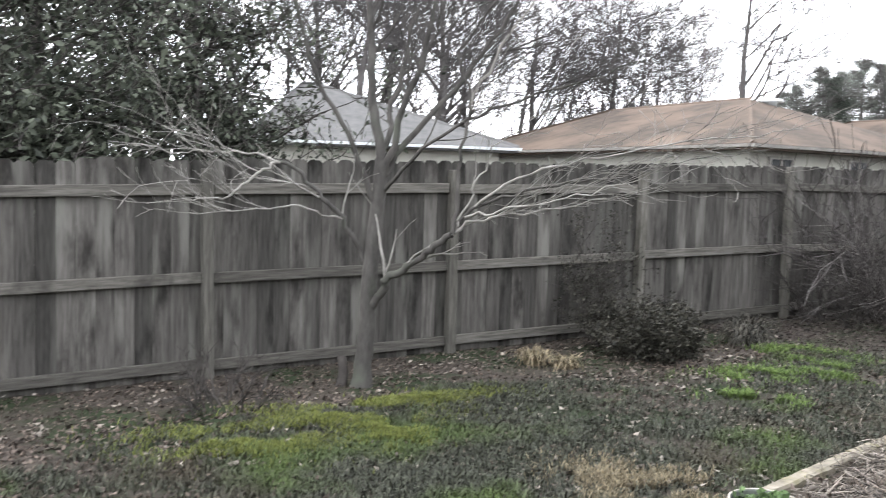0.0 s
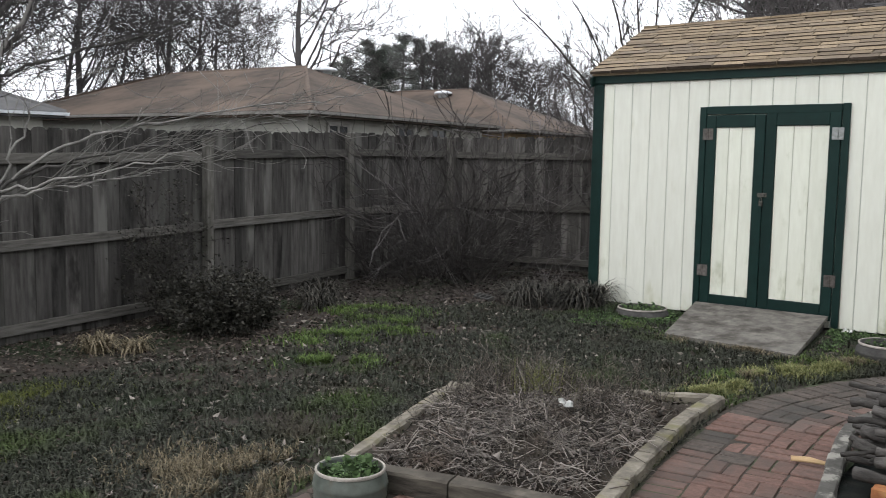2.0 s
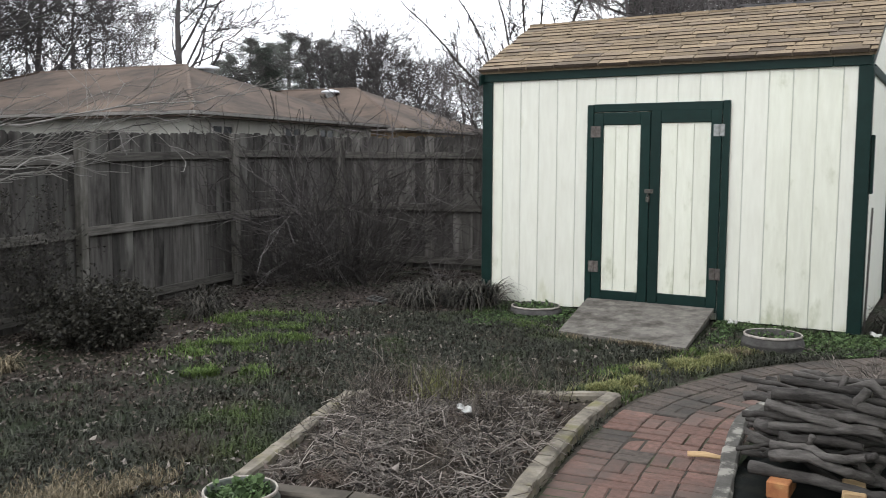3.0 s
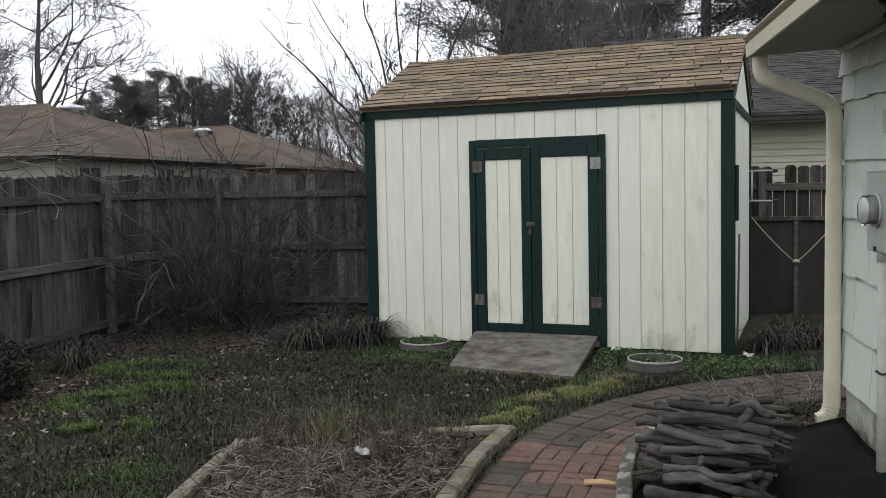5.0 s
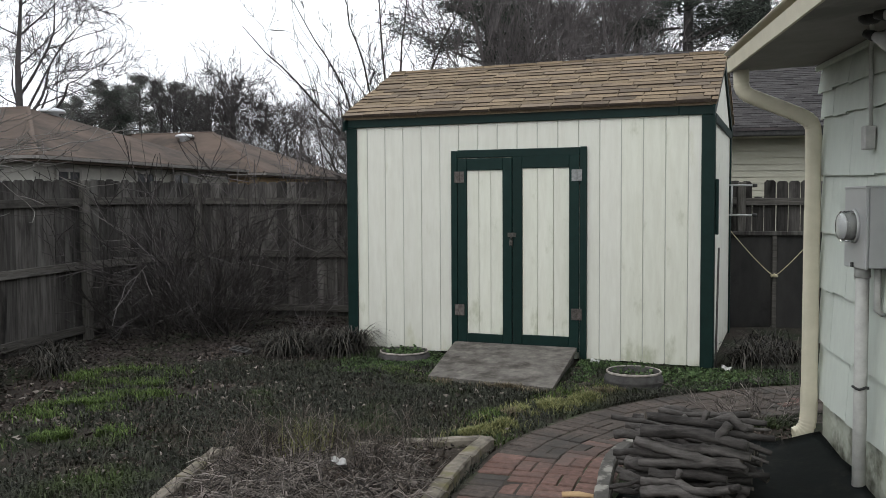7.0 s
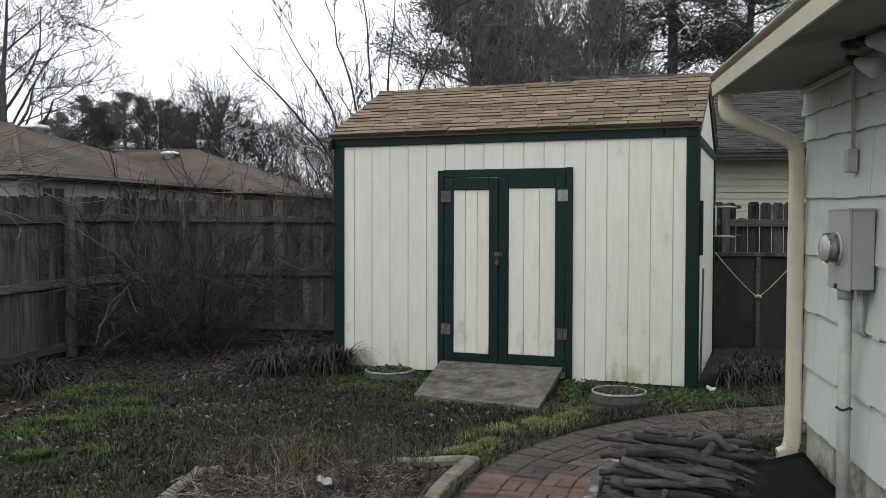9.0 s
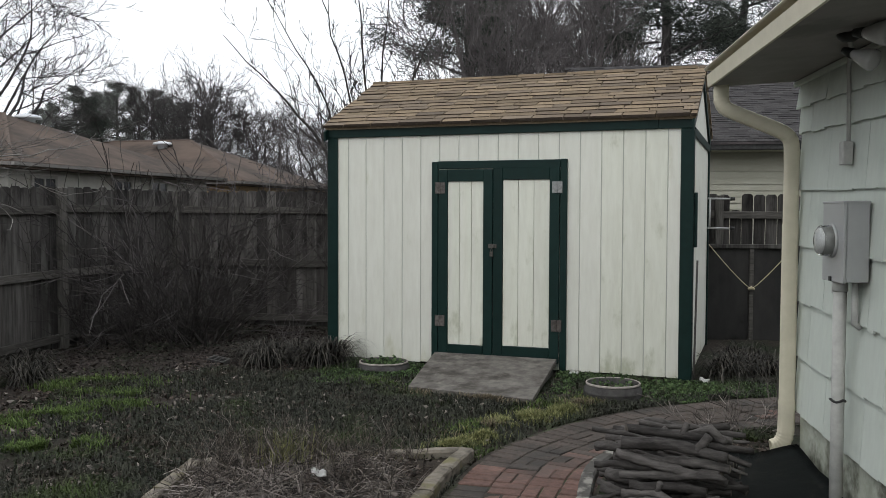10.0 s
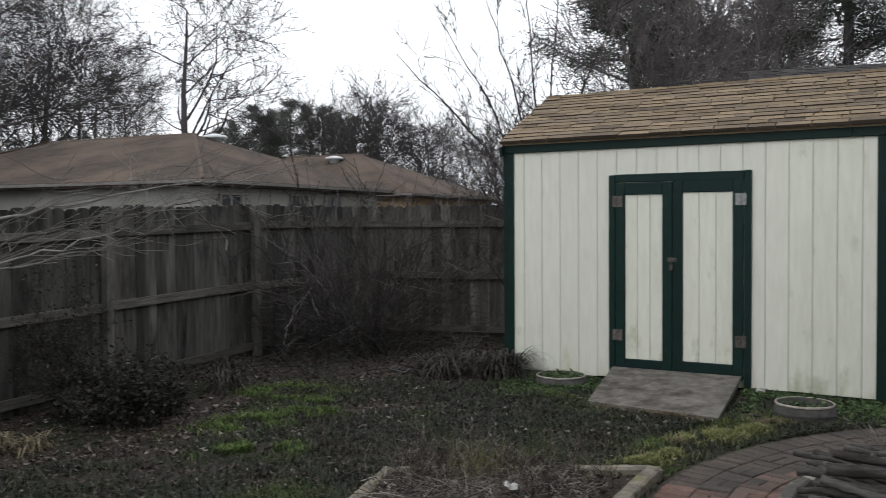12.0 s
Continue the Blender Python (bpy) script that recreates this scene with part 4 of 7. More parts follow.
# ---------------------------------------------------------------- neighbouring houses
def hip_house(name, label, corner, u, v, lu, lv, eave, rise, roof_mat, wall_mat, over=0.45, windows=(), vents=(), gutter=None, insets=None, cap="roof_cap"):
    """A low house with a hipped roof. corner: its near corner; u, v: unit ways along its two near sides; the ridge runs along u, set in from both ends by insets."""
    u, v, c = Vector((*u, 0)).normalized(), Vector((*v, 0)).normalized(), Vector((*corner, 0))
    h = thing(name, label, "house", Matrix.Translation(c))
    def P(a, b, z):
        return u * a + v * b + Vector((0, 0, z))
    bm = bmesh.new()
    ring = [P(0, 0, -0.6), P(lu, 0, -0.6), P(lu, lv, -0.6), P(0, lv, -0.6)]
    lo = [bm.verts.new(p) for p in ring]
    hi = [bm.verts.new(p + Vector((0, 0, eave + 0.6))) for p in ring]
    for i in range(4):
        j = (i + 1) % 4
        bm.faces.new((lo[i], lo[j], hi[j], hi[i]))
    bm.faces.new(hi)
    bmesh.ops.recalc_face_normals(bm, faces=bm.faces[:])
    wall = part("wall", bm, wall_mat, h)
    o = over
    half = lv / 2
    e = [P(-o, -o, eave), P(lu + o, -o, eave), P(lu + o, lv + o, eave), P(-o, lv + o, eave)]
    near, far = insets or (half, half)
    r = [P(near, half, eave + rise), P(max(lu - far, near + 0.5), half, eave + rise)]
    bm = bmesh.new()
    ev = [bm.verts.new(p) for p in e]
    lowv = [bm.verts.new(p - Vector((0, 0, 0.16))) for p in e]
    rv = [bm.verts.new(p) for p in r]
    bm.faces.new((ev[0], ev[1], rv[1], rv[0]))
    bm.faces.new((ev[1], ev[2], rv[1]))
    bm.faces.new((ev[2], ev[3], rv[0], rv[1]))
    bm.faces.new((ev[3], ev[0], rv[0]))
    for i in range(4):
        bm.faces.new((ev[(i + 1) % 4], ev[i], lowv[i], lowv[(i + 1) % 4]))
    bm.faces.new(lowv)
    bmesh.ops.recalc_face_normals(bm, faces=bm.faces[:])
    roof = part("roof", bm, roof_mat, h)
    for i in range(4):
        a, b = e[i], e[(i + 1) % 4]
        d = (b - a).normalized()
        n = Vector((d.y, -d.x, 0))
        if n.dot((a + b) / 2 - P(lu / 2, lv / 2, eave)) < 0:
            n = -n
        bm = bmesh.new()
        q = []
        for p in (a, b):
            q.append([bm.verts.new(p + n * s + Vector((0, 0, z))) for s, z in ((0.005, -0.105), (0.09, -0.10), (0.11, -0.02), (0.005, -0.02))])
        for k in range(4):
            bm.faces.new((q[0][k], q[0][(k + 1) % 4], q[1][(k + 1) % 4], q[1][k]))
        bm.faces.new(q[0])
        bm.faces.new(q[1][::-1])
        bmesh.ops.recalc_face_normals(bm, faces=bm.faces[:])
        part("gutter", bm, gutter or M["pale_wall"], h)
    for axis, s0, s1, z0, z1 in windows:
        a, b = (P(s0, -0.03, 0), P(s1, -0.03, 0)) if axis == "u" else (P(-0.03, s0, 0), P(-0.03, s1, 0))
        way = v if axis == "u" else u
        d = (b - a).normalized()
        win = thing("window", "", "")
        win.parent = h
        def plate(nm, p0, p1, za, zb, depth, mat):
            bm = bmesh.new()
            vs = [bm.verts.new(p + Vector((0, 0, z)) - way * t) for t in (0, depth) for p, z in ((p0, za), (p1, za), (p1, zb), (p0, zb))]
            for f in ((0, 1, 2, 3), (7, 6, 5, 4), (0, 4, 5, 1), (1, 5, 6, 2), (2, 6, 7, 3), (3, 7, 4, 0)):
                bm.faces.new([vs[i] for i in f])
            bmesh.ops.recalc_face_normals(bm, faces=bm.faces[:])
            part(nm, bm, mat, win)
        plate("pane", a, b, z0, z1, 0.02, M["window"])
        for p0, p1, za, zb in ((a - d * 0.08, b + d * 0.08, z1, z1 + 0.08), (a - d * 0.08, b + d * 0.08, z0 - 0.08, z0), (a - d * 0.08, a, z0, z1), (b, b + d * 0.08, z0, z1), ((a + b) / 2 - d * 0.03, (a + b) / 2 + d * 0.03, z0, z1)):
            plate("frame", p0, p1, za, zb, 0.05, M["gutter_dull"])
    for a, b in ((e[0], r[0]), (e[1], r[1]), (r[0], r[1])):
        line = [a.lerp(b, k / 12) + Vector((0, 0, 0.01)) for k in range(13)]
        vv, ff = tube(line, [0.07 + 0.008 * (k % 2) for k in range(13)], 8, True, 0.3)
        raw("hip_cap", vv, ff, M[cap], roof, "shingle cap along the hip")
    for a, b, z in vents:
        c0 = P(a, b, z)
        vv, ff = tube([c0 + Vector((0, 0, t)) for t in (-0.3, 0.10, 0.12, 0.20, 0.26)], [0.22, 0.22, 0.42, 0.37, 0.12], 16)
        raw("roof_vent", vv, ff, M["gutter_white"], roof, "round white roof vent", True)
    return h


UA, VA = (-0.995, -0.10), (-0.10, 0.995)
hip_house("house", "low house with a mottled brown hipped roof and pale walls", (-12.68, 8.06), UA, VA, 13.0, 9.4, 2.72, 1.75, M["brown_roof"], M["pale_wall"],
          windows=(("v", 0.8, 1.6, 2.06, 2.36), ("v", 4.1, 4.9, 2.10, 2.40), ("v", 6.0, 6.8, 2.12, 2.42)), vents=((3.75, 5.3, 4.26),), gutter=M["gutter_dull"], insets=(4.1, 2.4))
hip_house("house", "farther low house with a tan-brown hipped roof", (-14.3, 20.3), UA, VA, 13.0, 9.0, 2.7, 1.95, M["brown_roof"], M["tan_wall"],
          vents=((5.3, 3.6, 4.30),), windows=(("v", 2.0, 3.0, 1.6, 2.25),), gutter=M["gutter_dull"])
hip_house("house", "neighbouring house with a pale grey hipped roof and white gutter", (-19.85, -2.9), (0.19, 0.98), (-0.98, 0.19), 7.0, 7.0, 2.6, 1.92, M["grey_roof"], M["pale_wall"], gutter=M["gutter_white"], insets=(1.45, 5.0), cap="grey_roof")


def build_neighbour():
    """The cream house close behind the back fence, its roof sloping towards the yard."""
    h = thing("house", "cream lap-sided house with a dark grey shingle roof", "house", pose(1.6, 6.0, 0, 0, 0, 10.2))
    L, D = 11.0, 8.0
    wall = part("wall", slab(0, 0.02, -0.4, L, D, 2.6), M["lap"], h)
    z = 0.2
    while z < 2.48:
        bm = bmesh.new()
        v = [bm.verts.new(p) for p in ((0, -0.016, z), (L, -0.016, z), (L, 0.004, z + 0.1), (0, 0.004, z + 0.1), (0, 0.018, z), (L, 0.018, z), (L, 0.018, z + 0.1), (0, 0.018, z + 0.1))]
        for f in ((0, 1, 2, 3), (7, 6, 5, 4), (0, 4, 5, 1), (1, 5, 6, 2), (2, 6, 7, 3), (3, 7, 4, 0)):
            bm.faces.new([v[i] for i in f])
        bmesh.ops.recalc_face_normals(bm, faces=bm.faces[:])
        part("siding_board", bm, M["lap"], wall)
        z += 0.1
    box_part("soffit", M["lap"], h, -0.3, -0.45, 2.5, L + 0.3, -0.02, 2.53, 0)
    box_part("gutter", M["dark_metal"], h, -0.32, -0.56, 2.5, L + 0.32, -0.455, 2.61, 0.01, "dark gutter")
    deck = bmesh.new()
    sl = Vector((0, D / 2 + 0.58, 1.9))
    ang = math.atan2(sl.z, sl.y)
    for s in (0, 1):
        y0 = -0.58 if s == 0 else D + 0.58
        p = [(-0.35, y0, 2.62), (L + 0.35, y0, 2.62), (L + 0.35, D / 2, 4.52), (-0.35, D / 2, 4.52)]
        v = [deck.verts.new(c) for c in p] + [deck.verts.new((c[0], c[1], c[2] - 0.04)) for c in p]
        for f in ((0, 1, 2, 3), (7, 6, 5, 4), (0, 4, 5, 1), (1, 5, 6, 2), (2, 6, 7, 3), (3, 7, 4, 0)):
            deck.faces.new([v[i] for i in f])
    bmesh.ops.recalc_face_normals(deck, faces=deck.faces[:])
    roof = part("roof", deck, M["dark_roof"], h)
    rng = random.Random(4)
    verts, faces = [], []
    n = int(sl.length / 0.115)
    for c in range(n):
        x = -0.35 - rng.uniform(0, 0.3)
        while x < L + 0.3:
            w = rng.uniform(0.10, 0.30)
            up = rng.uniform(0.004, 0.016)
            o = Vector((0, -0.58, 2.62)) + sl * (c / n)
            t = sl.normalized()
            nn = Vector((0, -math.sin(ang), math.cos(ang)))
            q = [o + Vector((max(x, -0.35), 0, 0)) + nn * up, o + Vector((min(x + w - 0.004, L + 0.35), 0, 0)) + nn * up]
            q += [q[1] + t * 0.16 - nn * up * 0.8, q[0] + t * 0.16 - nn * up * 0.8, q[0] - nn * up, q[1] - nn * up]
            b = len(verts)
            verts += q
            faces += [(b, b + 1, b + 2, b + 3), (b + 4, b + 5, b + 1, b)]
            x += w
    tab = surface("dark_grey_roof_tabs", (0.022, 0.021, 0.021), (0.062, 0.058, 0.058), 40, rough=0.95, bump=0.3, island=0.35)
    tagged(raw("shingle_cover", verts, faces, tab, roof, "dark grey shingle courses"), kind="stuff")


build_neighbour()


# ---------------------------------------------------------------- brick path, planting bed and edging
OUTER = [(4.1, -13.0, 0), (3.6, -11.0, 0), (3.3, -9.2, 0), (3.0, -7.0, 0), (2.80, -5.3, 0), (2.66, -4.3, 0), (2.60, -3.5, 0), (2.60, -2.90, 0), (2.70, -2.46, 0), (2.96, -1.84, 0), (3.22, -1.45, 0), (3.50, -1.13, 0), (3.87, -0.82, 0), (4.40, -0.46, 0), (5.4, -0.1, 0), (6.6, 0.1, 0)]
outer, path_len = spline(OUTER, 200)


def path_point(s, u):
    """A place s metres along the path's outer edge, u metres in from it, and the way there."""
    k = min(max(s / path_len, 0), 1) * (len(outer) - 1)
    i = min(int(k), len(outer) - 2)
    a = outer[i].lerp(outer[i + 1], k - i)
    d = (outer[min(i + 2, len(outer) - 1)] - outer[max(i - 1, 0)]).normalized()
    return a + Vector((d.y, -d.x, 0)) * u, d


PATH_W = 0.80


def build_path():
    rng = random.Random(31)
    bed = bmesh.new()
    rows = []
    for k in range(160):
        s = path_len * k / 159
        r = []
        for u in (-0.03, PATH_W + 0.02):
            p, _ = path_point(s, u)
            r.append(bed.verts.new((p.x, p.y, ground_z(p.x, p.y) + 0.0105)))
        rows.append(r)
    for a, b in zip(rows, rows[1:]):
        bed.faces.new((a[0], b[0], b[1], a[1]))
    bmesh.ops.recalc_face_normals(bed, faces=bed.faces[:])
    walk_way = tagged(part("brick_path", bed, M["joint"]), "curving red brick path with dark mossy joints", "path", kind="structure")
    if walk_way.data.polygons[0].normal.z < 0:
        walk_way.data.flip_normals()
    meshes, dull = [], []
    for _ in range(6):
        bm = slab(-0.098, -0.047, 0, 0.098, 0.047, 0.05, 0.006)
        for v in bm.verts:
            v.co += Vector((rng.uniform(-0.003, 0.003), rng.uniform(-0.003, 0.003), rng.uniform(-0.002, 0.002)))
        data = bpy.data.meshes.new("brick")
        bm.to_mesh(data)
        bm.free()
        data.materials.append(M["brick"])
        meshes.append(data)
        grimy = data.copy()
        grimy.materials[0] = M["brick_grey"]
        dull.append(grimy)
    placed = 0
    rest = []
    s = 0.0
    row = 0
    while s < path_len - 0.2:
        spots = [(s + 0.05 + 0.1 * k, u, 90) for k in range(2) for u in (0.1, 0.7)]
        for col in range(2):
            c = 0.30 + 0.2 * col
            if (row + col) % 2:
                spots += [(s + 0.1, c - 0.05, 0), (s + 0.1, c + 0.05, 0)]
            else:
                spots += [(s + 0.05, c, 90), (s + 0.15, c, 90)]
        for ss, u, turn in spots:
            p, d = path_point(ss, u)
            near = p.y > -5.6 and p.x < 4.6
            m = Matrix.Translation((p.x, p.y, ground_z(p.x, p.y) - 0.034 + rng.uniform(-0.004, 0.005))) @ Matrix.Rotation(math.atan2(d.y, d.x) + radians(turn + rng.uniform(-1.2, 1.2)), 4, "Z") @ Matrix.Rotation(radians(rng.uniform(-1, 1)), 4, "X")
            if near and placed < 299:
                red = np.interp(p.y + 0.5 * noise.noise((p.x * 2, p.y * 2, 5)), [-4.6, -3.4, -2.3], [0.96, 0.66, 0.08])
                coin = 0.5 + 0.75 * noise.noise((p.x * 1.7, p.y * 1.7, 8)) + rng.uniform(-0.12, 0.12)
                share("brick", rng.choice(meshes if coin < red else dull), walk_way, m)
                placed += 1
            else:
                rest.append((m, rng.random()))
        s += 0.2
        row += 1
    # the paved corner before the bed
    apron = bmesh.new()
    lo = [apron.verts.new((x, y, ground_z(x, y) + 0.009)) for x, y in APRON]
    apron.faces.new(lo)
    bmesh.ops.recalc_face_normals(apron, faces=apron.faces[:])
    paving = tagged(part("brick_paving", apron, M["joint"]), "red brick paving before the planting bed", "paving", kind="structure")
    if paving.data.polygons[0].normal.z < 0:
        paving.data.flip_normals()
    for i in range(-2, 17):
        for j in range(0, 22):
            x, y = 1.45 + i * 0.1 + 0.02 * j, -5.44 + i * 0.021 - j * 0.2 - 0.1 * (i % 2)
            if y < -6.9 or not in_poly(np.array([x]), np.array([y]), APRON)[0] or in_poly(np.array([x]), np.array([y]), path_poly)[0]:
                continue
            share("brick", rng.choice(meshes if rng.random() < 0.85 else dull), paving, Matrix.Translation((x, y, ground_z(x, y) - 0.036 + rng.uniform(-0.004, 0.004))) @ Matrix.Rotation(radians(96 + rng.uniform(-1.5, 1.5)), 4, "Z"))
    base = [v.co.copy() for v in meshes[0].vertices]
    polys = [tuple(p.vertices) for p in meshes[0].polygons]
    for mat, share_of in (("brick", 0), ("brick_grey", 1)):
        verts, faces = [], []
        for m, coin in rest:
            q = m.translation
            if (coin < np.interp(q.y, [-9.0, -5.6, -2.2], [0.55, 0.7, 0.1])) == bool(share_of):
                continue
            b = len(verts)
            verts += [m @ c for c in base]
            faces += [tuple(b + i for i in f) for f in polys]
        tagged(raw("brick_rest", verts, faces, M[mat], walk_way), kind="stuff")


def edging(name, label, line, width, height, material, pieces, seed=1, category="edging", lift=0.0):
    """A border laid in short lengths along a line."""
    rng = random.Random(seed)
    pts, length = spline([(x, y, 0) for x, y in line], pieces * 6 + 1)
    root = thing(name, label, category, Matrix.Translation((pts[0].x, pts[0].y, 0)))
    o = Vector((pts[0].x, pts[0].y, 0))
    for k in range(pieces):
        seg = pts[k * 6: k * 6 + 7]
        bm = bmesh.new()
        rings = []
        for i, p in enumerate(seg):
            d = (seg[min(i + 1, 6)] - seg[max(i - 1, 0)]).normalized()
            side = Vector((d.y, -d.x, 0))
            q = p - o + d * (0.004 if i == 0 else -0.004 if i == 6 else 0)
            g = ground_z(p.x, p.y)
            z = g + height + lift
            w = width / 2
            b = 0.012
            prof = [(-w, g - 0.06), (-w, z - b), (-w + b, z), (w - b, z), (w, z - b), (w, g - 0.06)]
            rings.append([bm.verts.new(q + side * (a + rng.uniform(-0.004, 0.004)) + Vector((0, 0, zz + rng.uniform(-0.004, 0.004)))) for a, zz in prof])
        for a, b2 in zip(rings, rings[1:]):
            for i in range(6):
                bm.faces.new((a[i], a[(i + 1) % 6], b2[(i + 1) % 6], b2[i]))
        bm.faces.new(rings[0])
        bm.faces.new(rings[-1][::-1])
        bmesh.ops.recalc_face_normals(bm, faces=bm.faces[:])
        part("length", bm, material, root)
    return root


edging("bed_edging", "mossy timber edging curving along the brick path", [(2.49, -2.93), (2.49, -3.4), (2.53, -3.85), (2.63, -4.55), (2.72, -5.05)], 0.10, 0.085, M["timber"], 5, 2)
edging("bed_edging", "grey weathered timber edging of the planting bed", [(2.46, -2.90), (1.9, -3.18), (1.4, -3.45), (0.97, -3.66)], 0.085, 0.07, M["timber"], 3, 3)
edging("bed_edging", "pale weathered timber edging beside the lawn", [(0.94, -3.68), (1.07, -4.2), (1.23, -4.75), (1.38, -5.30)], 0.085, 0.075, M["timber"], 3, 4)
edging("bed_edging", "weathered timber edging before the bed, darkened to its shaded face", [(1.41, -5.33), (1.90, -5.22), (2.3, -5.14), (2.68, -5.08)], 0.11, 0.115, M["dark_timber"], 2, 5)
edging("path_edging", "narrow edging with flaking pale paint along the brick path", [(3.62, -5.3), (3.48, -4.24), (3.42, -3.85), (3.34, -3.3), (3.33, -2.9), (3.46, -2.45), (3.75, -1.95)], 0.085, 0.075, M["flaked"], 4, 6)


# ---------------------------------------------------------------- wood pile
def build_logs():
    rng = random.Random(12)
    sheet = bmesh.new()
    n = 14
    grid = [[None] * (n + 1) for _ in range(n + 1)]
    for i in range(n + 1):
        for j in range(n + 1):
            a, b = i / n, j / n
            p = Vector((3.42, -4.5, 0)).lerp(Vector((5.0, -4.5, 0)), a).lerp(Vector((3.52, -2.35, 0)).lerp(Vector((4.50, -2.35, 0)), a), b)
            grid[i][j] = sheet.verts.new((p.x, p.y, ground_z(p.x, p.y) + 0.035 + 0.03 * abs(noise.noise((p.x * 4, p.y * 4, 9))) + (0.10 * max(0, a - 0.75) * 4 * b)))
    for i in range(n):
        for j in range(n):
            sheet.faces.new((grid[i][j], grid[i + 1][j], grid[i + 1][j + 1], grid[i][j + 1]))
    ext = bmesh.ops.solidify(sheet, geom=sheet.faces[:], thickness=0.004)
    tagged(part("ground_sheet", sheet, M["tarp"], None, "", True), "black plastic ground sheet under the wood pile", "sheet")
    gz = ground_z(3.8, -3.4) + 0.06
    for k, (x, y, mat, lab) in enumerate(((3.715, -4.09, "orange_brick", "orange-red brick"), (4.02, -4.06, "lumber", "sawn lumber block"), (3.60, -2.95, "lumber", "sawn lumber block"), (4.05, -2.98, "lumber", "sawn lumber block"))):
        tagged(part("support_block", slab(-0.05, -0.10, 0, 0.05, 0.10, 0.080, 0.006), M[mat]), lab + " holding the wood pile off the ground", "block", "pile supports").matrix_basis = pose(x, y, gz - 0.01, 0, 0, rng.uniform(-20, 20))
    def branch(line, r, label, spread=0.01, thin_end=0.75, stubs=()):
        """One cut branch along a line: knotty, slightly crooked, with pale sawn ends and cut side stubs."""
        start = Vector(line[0])
        pts, length = spline([Vector(p) - start for p in line], 19)
        spin = rng.uniform(0, 6.283)
        walk_off = Vector((0, 0, 0))
        drift = Vector((0, 0, 0))
        knots = {rng.randrange(2, 17): rng.uniform(1.08, 1.24) for _ in range(rng.randint(1, 4))}
        shape, rad = [], []
        for i, p in enumerate(pts):
            if rng.random() < 0.2:
                drift = Vector((0, rng.gauss(0, spread), rng.gauss(0, spread))) * 0.6
            walk_off = walk_off * 0.9 + drift
            shape.append(p + walk_off)
            rad.append(r * (1.06 - (1.06 - thin_end) * i / 18) * rng.uniform(0.93, 1.07) * knots.get(i, 1) * 0.9)
        v, f = tube(shape, rad, 11)
        log = raw("firewood_branch", v, f, M["bark"], None, "", True)
        log.data.materials.append(M["log_end"])
        for e in (1, 2):
            log.data.polygons[len(f) - e].material_index = 1
            log.data.polygons[len(f) - e].use_smooth = False
        log.location = start
        tagged(log, label, "firewood", "stacked firewood branches")
        for i, way in stubs:
            b, d = shape[i], Vector(way).normalized()
            v, f = tube([b, b + d * r * 1.6, b + d * r * 2.6, b + d * r * 2.75], [r * 0.8, r * 0.62, r * 0.66, r * 0.3], 9)
            raw("side_stub", v, f, M["bark"], log, "", True)
        return log

    big, small = "thick grey branch stacked in the wood pile", "thin grey branch stacked in the wood pile"
    # the outer face of the stack, from the blocks up
    branch([(3.57, -4.084, 0.055), (3.86, -4.105, 0.056), (4.16, -4.125, 0.050)], 0.033, big)
    branch([(3.655, -4.060, 0.115), (3.88, -4.075, 0.112), (4.095, -4.09, 0.103)], 0.030, big)
    branch([(3.650, -4.040, 0.163), (3.92, -4.058, 0.164), (4.15, -4.073, 0.150)], 0.025, big, stubs=((15, (0.5, -0.6, 0.4)), (6, (0.3, -0.3, 0.9))))
    branch([(3.686, -4.022, 0.208), (3.886, -4.036, 0.212), (4.05, -4.047, 0.196)], 0.025, big)
    branch([(3.633, -3.998, 0.245), (3.889, -4.016, 0.256), (4.13, -4.035, 0.215)], 0.023, big)
    branch([(3.613, -3.987, 0.346), (3.81, -4.0, 0.309), (3.969, -4.011, 0.285), (4.14, -4.025, 0.250)], 0.026, big)
    branch([(3.72, -3.935, 0.305), (3.986, -3.952, 0.318), (4.15, -3.962, 0.303)], 0.030, big)
    branch([(3.637, -3.958, 0.392), (3.87, -3.974, 0.398), (4.14, -3.992, 0.360)], 0.034, big, stubs=((13, (0.55, 0.1, 0.8)),))
    branch([(3.483, -3.827, 0.325), (3.60, -3.835, 0.350), (3.80, -3.85, 0.345)], 0.025, big)
    branch([(3.456, -3.775, 0.404), (3.653, -3.789, 0.390), (3.80, -3.80, 0.385)], 0.015, small)
    branch([(3.62, -3.70, 0.400), (3.866, -3.653, 0.385), (4.05, -3.66, 0.36)], 0.026, big, stubs=((12, (0.3, 0.2, 0.9)),))
    branch([(3.667, -3.539, 0.405), (3.899, -3.555, 0.380), (4.08, -3.56, 0.36)], 0.017, small)
    branch([(3.80, -3.48, 0.362), (3.95, -3.50, 0.34), (4.12, -3.53, 0.31)], 0.024, big)
    branch([(3.507, -3.979, 0.276), (3.638, -3.988, 0.282), (3.80, -3.97, 0.26)], 0.018, small)
    branch([(3.527, -4.021, 0.207), (3.62, -4.02, 0.178), (3.78, -4.00, 0.17)], 0.019, small)
    branch([(3.544, -4.032, 0.180), (3.63, -4.03, 0.160), (3.80, -4.02, 0.13)], 0.022, big)
    branch([(3.498, -4.052, 0.120), (3.613, -4.045, 0.150), (3.72, -4.02, 0.16)], 0.013, small)
    # the rest of the stack behind that face
    layer_z = gz + 0.11
